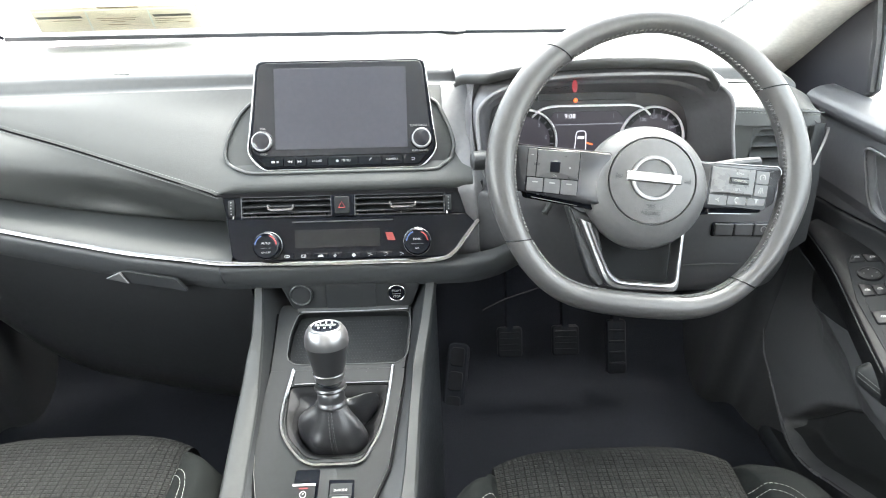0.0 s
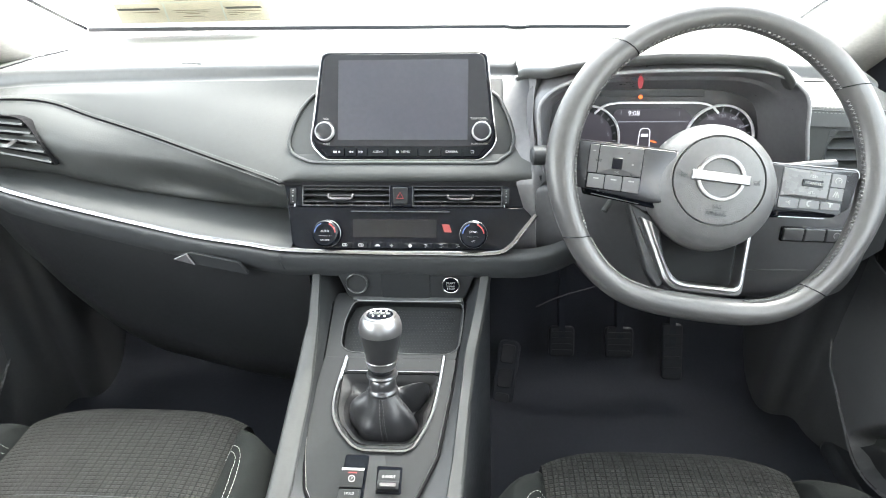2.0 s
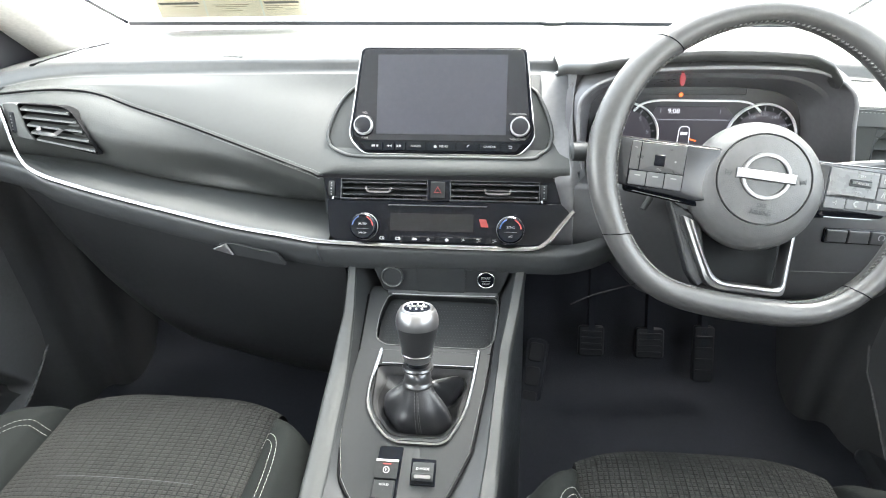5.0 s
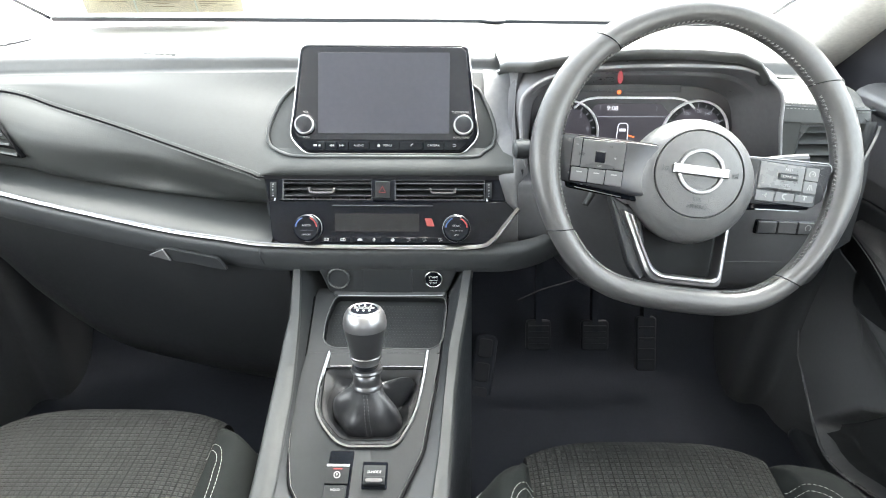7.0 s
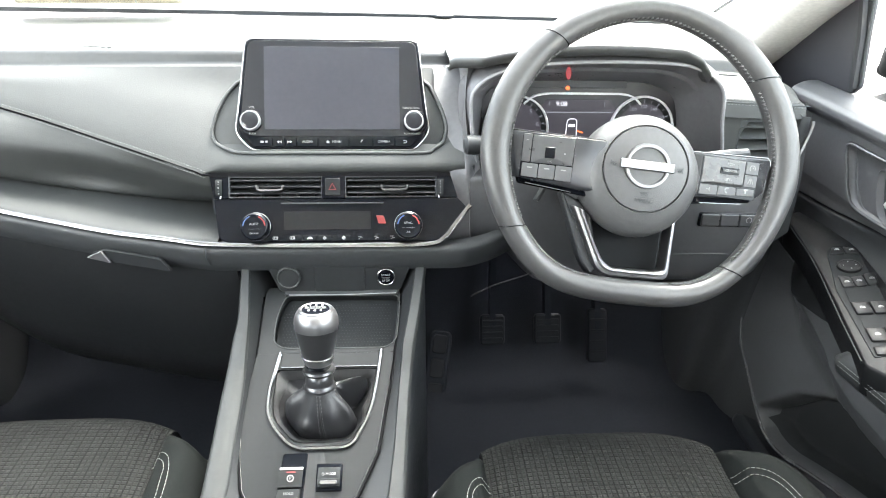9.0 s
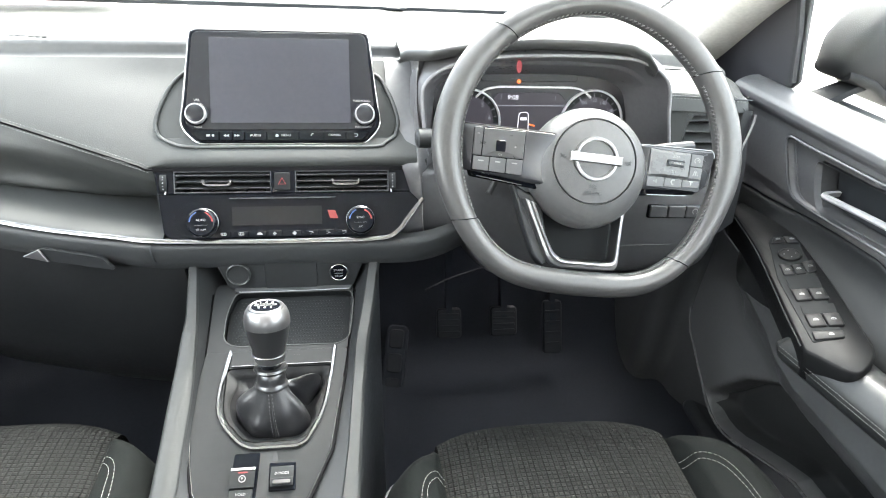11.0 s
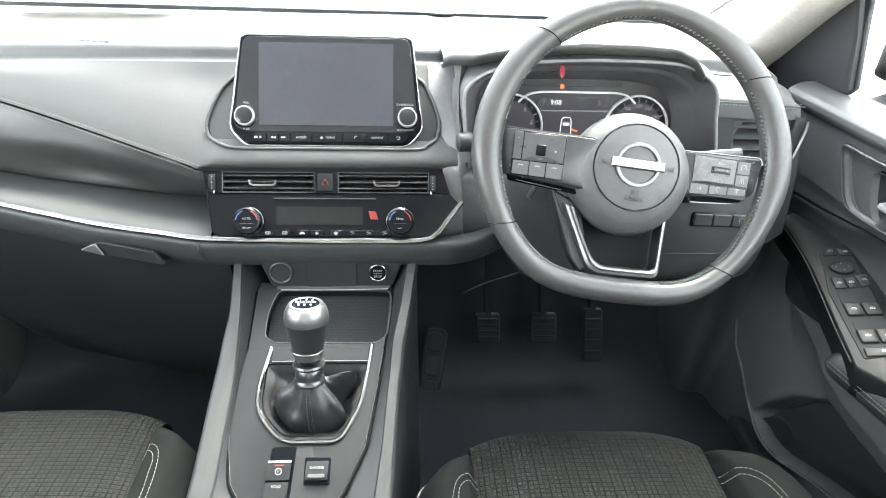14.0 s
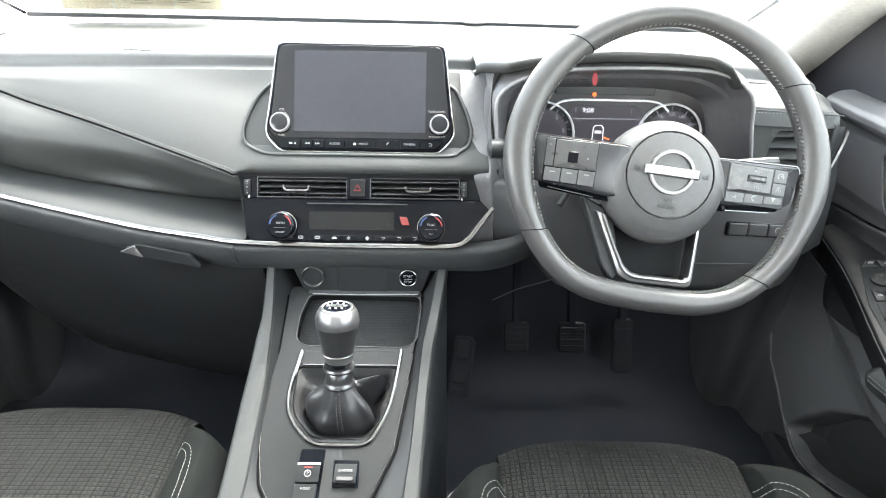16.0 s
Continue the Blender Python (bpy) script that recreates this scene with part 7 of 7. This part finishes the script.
def dkey(pts, mark=None, z=0.0030):
    k = part("key", prism(rounded(pts, 0.0025, 3), DS, 0.006, 0.0010, z), KEYD, swp, auto=50)
    if mark:
        bm = bmesh.new()
        M = at2(DS, mark[0], mark[1], z + 0.0002)
        sweep([M @ Vector((x, y, 0)) for x, y in circle(0.0026, 10, 0, 0, 0, 180)], [(0.0006, -0.0002), (0.0006, 0.0002), (-0.0006, 0.0002), (-0.0006, -0.0002)], up=DS.col[2].xyz, bm=bm)
        bars([(0, -0.0004, 0.0062), (0, 0.0012, 0.0008)], M, 0.0010, 0.0002, bm)
        part("symbol", bm, WHITE, k, smooth=False)


dkey([(0.0150, 0.0860), (0.0350, 0.0860), (0.0350, 0.1030), (0.0230, 0.1040)], (0.0270, 0.0955))
dkey([(0.0360, 0.0860), (0.0535, 0.0830), (0.0510, 0.0980), (0.0430, 0.1020), (0.0360, 0.1030)], (0.0450, 0.0935))
jd = part("mirror_dial", lathe([(0.0150, 0.0), (0.0150, 0.0025), (0.0142, 0.0042), (0.0118, 0.0046), (0.0112, 0.0040), (0.0001, 0.0043)], at2(DS, 0.0310, 0.0570), 36), KEYD, swp, "round mirror adjuster")
bm = bmesh.new()
for i in range(4):
    a = i * math.pi / 2
    prism(circle(0.0009, 8, 0.0310 + 0.0075 * math.cos(a), 0.0570 + 0.0075 * math.sin(a)), DS, 0.0004, z=0.0047, bm=bm)
part("dots", bm, WHITE, jd, smooth=False)
dkey([(0.0100, 0.0120), (0.0245, 0.0120), (0.0245, 0.0330), (0.0110, 0.0380)], (0.0175, 0.0220))
dkey([(0.0255, 0.0120), (0.0390, 0.0130), (0.0390, 0.0350), (0.0255, 0.0330)], (0.0320, 0.0230))
dkey([(0.0400, 0.0130), (0.0530, 0.0160), (0.0560, 0.0420), (0.0400, 0.0380)], (0.0480, 0.0270))
for y0, y1, yr in ((-0.0190, 0.0085, -0.0480), (-0.0680, -0.0500, -0.0930)):
    plate("switch_well", rounded([(0.0085, y0), (0.0480, y0), (0.0500, y1), (0.0105, y1)], 0.002), DS, 0.001, MAT, swp, 0.0002, 0.0016)
for yc in (-0.0315, -0.0810):
    for x0, x1 in ((0.0085, 0.0275), (0.0290, 0.0475)):
        dkey([(x0, yc - 0.0115), (x1, yc - 0.0115), (x1, yc + 0.0115), (x0, yc + 0.0115)], ((x0 + x1) / 2, yc - 0.001), 0.0042)
dkey([(0.0060, -0.1150), (0.0400, -0.1130), (0.0420, -0.1000), (0.0070, -0.1000)], (0.0270, -0.1075), 0.0030)

# ---- door mirror outside ----
mir = thing("door_mirror", "dark grey door mirror outside the driver's window", "mirror", (0.96, 0.95, 0.62))
MIRROR = [(0.880, 0.694, 0.716, 0.020), (0.884, 0.683, 0.734, 0.034), (0.892, 0.678, 0.752, 0.044), (0.91, 0.673, 0.775, 0.050), (0.94, 0.663, 0.800, 0.054), (0.965, 0.645, 0.815, 0.056), (0.99, 0.634, 0.825, 0.058), (1.08, 0.632, 0.835, 0.058), (1.16, 0.645, 0.825, 0.054), (1.20, 0.675, 0.800, 0.040), (1.21, 0.70, 0.77, 0.020)]


def mirror_rows(cut=None, grow=0.0):
    """Rings along the housing; cut: only the part up to that height over its foot."""
    out = []
    for x, z0, z1, d in MIRROR[2 if cut else 0:]:
        if cut:
            z1 = min(z1, z0 + cut)
        c, h = (z0 + z1) / 2, (z1 - z0) / 2 + grow
        out.append([(x, 0.975 + (d + grow) * math.copysign(abs(math.cos(a)) ** 0.5, math.cos(a)), c + h * math.copysign(abs(math.sin(a)) ** 0.6, math.sin(a))) for a in [2 * math.pi * j / 32 for j in range(32)]])
    return out


shell = part("housing", loft(mirror_rows(), closed=True, caps=True), PAINT, mir, "dark grey mirror housing", auto=60)
part("lower_shell", loft(mirror_rows(0.020, 0.0012), closed=True, caps=True), PAINT, shell, "black lower edge of the housing", auto=60)
part("foot", loft([[(x, 0.955 + dy * k, z + dz * k) for dy, dz in ((-0.032, -0.008), (-0.028, 0.006), (0.0, 0.012), (0.032, 0.006), (0.032, -0.012), (0.0, -0.016))] for x, z, k in ((0.80, 0.628, 1.0), (0.845, 0.636, 0.9), (0.880, 0.648, 0.8), (0.915, 0.664, 0.7), (0.940, 0.674, 0.7))], closed=True, caps=True), PAINT, mir, "black mirror foot", auto=50)


# ---- front seats ----
def seat(cx, yf, label):
    s = thing("car_seat", label, "car seat", (cx, 0.25, 0.0), "front seats")
    hw = 0.143

    def cz(x, y):
        k = abs(x - cx) / hw
        z = 0.342 - 0.018 * max(0, (0.45 - y)) + 0.004 - 0.012 * k ** 4
        f = (y - (yf - 0.060)) / 0.060
        return z - (0.045 * f ** 2.8 if f > 0 else 0)
    nx, ny = 30, 46
    prof = []
    for j in range(ny):
        prof.append(0.02 + (yf - 0.004 - 0.02) * (1 - (1 - j / (ny - 1)) ** 1.3))
    bm = bmesh.new()
    uvl = bm.loops.layers.uv.new("UVMap")
    grid, uvs = [], {}
    for i in range(nx + 1):
        u = i / nx * 2 - 1
        col = []
        arc = 0.0
        last = None
        for j in range(ny + 6):
            if j < ny:
                y = prof[j] - (0.028 * abs(u) ** 3.5) * (j / ny) ** 6
                p = Vector((cx + u * hw * (1 - 0.03 * max(0, (0.35 - y))), y, 0))
                p.z = cz(cx + u * hw * 0.98, min(y + 0.028 * abs(u) ** 3.5 * (j / ny) ** 6, yf))
            else:
                k = (j - ny + 1) / 6
                p = Vector((cx + u * hw, yf - 0.004 - 0.028 * abs(u) ** 3.5 + 0.006 * math.sin(k * 2.6), 0.287 - 0.17 * k))
            if last is not None:
                arc += (p - last).length
            last = p
            v = bm.verts.new(p)
            uvs[v] = ((u * hw) / 0.0060, arc / 0.0058)
            col.append(v)
        grid.append(col)
    for i in range(nx):
        for j in range(ny + 5):
            f = bm.faces.new((grid[i][j], grid[i + 1][j], grid[i + 1][j + 1], grid[i][j + 1]))
            for lp in f.loops:
                lp[uvl].uv = uvs[lp.vert]
    part("cushion", bm, CLOTH, s, "ribbed black cloth cushion", thick=0.02, auto=80)
    yc = yf - 0.175
    cord("cross_seam", [(cx + u * hw, yc - 0.004 * u * u, cz(cx + u * hw, yc) - 0.0008) for u in np.linspace(-0.98, 0.98, 20)], 0.0010, PEDAL, s, up=(0, 0, 1))
    for sg in (-1, 1):
        def bz(k, y):
            """Height over the bolster, k from 0 at the cushion to 1 at the outside."""
            z = 0.352 + 0.010 * math.sin(math.pi * min(1, k * 1.1)) - 0.020 * max(0, k - 0.55) ** 2 * 6 - 0.015 * max(0, 0.15 - k) / 0.15
            f = (y - (yf - 0.105)) / 0.060
            return z - (0.05 * f ** 2.4 if f > 0 else 0)
        outer = (sg > 0) == (cx > 0)
        W = 0.108 if outer else 0.066
        R = 0.055 if outer else 0.042
        rows = []

        def reach(y):
            """Width of the bolster, with its front corner rounded."""
            d = max(0.0, y - (yf - 0.078 - R))
            return W - R + math.sqrt(max(0.0, R * R - min(R, d) ** 2)) if d < R else (W - R) * (1 - 0.5 * min(1, (d - R) / 0.033))
        ys = list(np.linspace(0.02, yf - 0.13, 30)) + [yf - 0.13 + 0.085 * math.sin(i / 23 * math.pi / 2) for i in range(1, 24)]
        for y in ys:
            w = reach(y)
            row = [(cx + sg * (hw - 0.014), y, 0.27)]
            row += [(cx + sg * (hw - 0.002 + k * w), y, bz(k, y)) for k in np.linspace(0.02, 1, 28)]
            row += [(cx + sg * (hw + w + 0.003), y, bz(1, y) - 0.02), (cx + sg * (hw + w + 0.004), y, 0.22), (cx + sg * (hw + w - 0.01), y, 0.10)]
            rows.append(row)
        b = part("bolster", loft(rows, caps=True), SEATSIDE, s, "padded dark side bolster with pale double stitching", auto=70)
        for off in (0.0, 0.0062):
            pts = []
            for q in cat([(0.00, yf - 0.104 - off * 1.4, 0), (0.22 - off * 4, yf - 0.107 - off * 1.4, 0), (0.38 - off * 7, yf - 0.120 - off * 1.4, 0), (0.47 - off / W, yf - 0.145 - off, 0), (0.51 - off / W, yf - 0.185, 0), (0.54 - off / W, yf - 0.30, 0), (0.54 - off / W, 0.10, 0)], 90):
                pts.append(Vector((cx + sg * (hw - 0.002 + q.x * W), q.y, bz(max(0.02, q.x), q.y) + 0.0006)))
            stitches(pts, THREAD, b, 0.0042, 0.0013, 0.00034)
        cord("piping", [(cx + sg * (hw + reach(y) + 0.0005), y, bz(1, y) - 0.005) for y in ys], 0.0016, DARK, s, up=(0, 0, 1))
    # backrest
    rows = []
    for k in np.linspace(0, 1, 12):
        y0, z0 = -0.035 - 0.30 * k, 0.30 + 0.62 * k
        w = 0.235 - 0.05 * k ** 3
        rows.append([(cx + w * math.copysign(abs(math.cos(a)) ** 0.6, math.cos(a)), y0 - 0.07 + 0.06 * math.copysign(abs(math.sin(a)) ** 0.7, math.sin(a)) + 0.03 * (abs(math.cos(a)) ** 3) * (1 if math.sin(a) > 0 else 0) * 0.5, z0) for a in [2 * math.pi * i / 28 for i in range(28)]])
    part("backrest", loft(rows, closed=True, caps=True), SEATSIDE, s, "dark cloth backrest", auto=70)
    # base under the cushion
    part("base", tube_box(cx - 0.19, cx + 0.19, 0.02, yf - 0.05, 0.05, 0.20), DARK, s, "black seat base", bevel=0.01)
    for sg in (-1, 1):
        part("rail", tube_box(cx + sg * 0.17 - 0.015, cx + sg * 0.17 + 0.015, 0.0, yf + 0.02, 0.0, 0.06), RUBBER, s, "steel seat rail", bevel=0.003)
    return s


seat(-0.343, 0.637, "black ribbed cloth passenger seat with pale stitched bolsters")
seat(0.325, 0.585, "black ribbed cloth driver's seat with pale stitched bolsters")

# ---- footwell sides ----
for sx in (-1, 1):
    rows = []
    w = 0.0 if sx > 0 else 0.025
    for q in cat([(1.28, 0.090, 0), (1.10, 0.090, 0), (1.02, 0.090, 0), (0.990, 0.0905, 0), (0.972, 0.088, 0), (0.960, 0.080, 0), (0.954, 0.066, 0), (0.953, 0.048, 0), (0.947, 0.033, 0), (0.936, 0.025, 0), (0.918, 0.021, 0), (0.900, 0.016, 0), (0.872, 0.0, 0), (0.84, -0.030, 0), (0.80, -0.060, 0)], 70):
        y, k = q.x, q.y / 0.090
        rows.append(cat([(sx * 0.80, y, 0.56), (sx * (0.778 + w - 0.075 * k), y, 0.46), (sx * (0.768 + w - 0.090 * k), y, 0.25), (sx * (0.752 + w - 0.088 * k), y, 0.08), (sx * (0.742 + w - 0.085 * k), y, 0.0)], 14))
    structure("trim_kick_" + ("left" if sx < 0 else "right"), loft(rows), KICK, "dark kick panel beside the footwell", "trim", thick=0.004)
    out = 0.0 if sx > 0 else 0.045
    structure("trim_sill_" + ("left" if sx < 0 else "right"), tube_box(min(sx * (0.735 + out), sx * 0.858), max(sx * (0.735 + out), sx * 0.858), -0.3, 0.88, -0.02, 0.055), DARK, "dark plastic door sill", "trim", bevel=0.015)
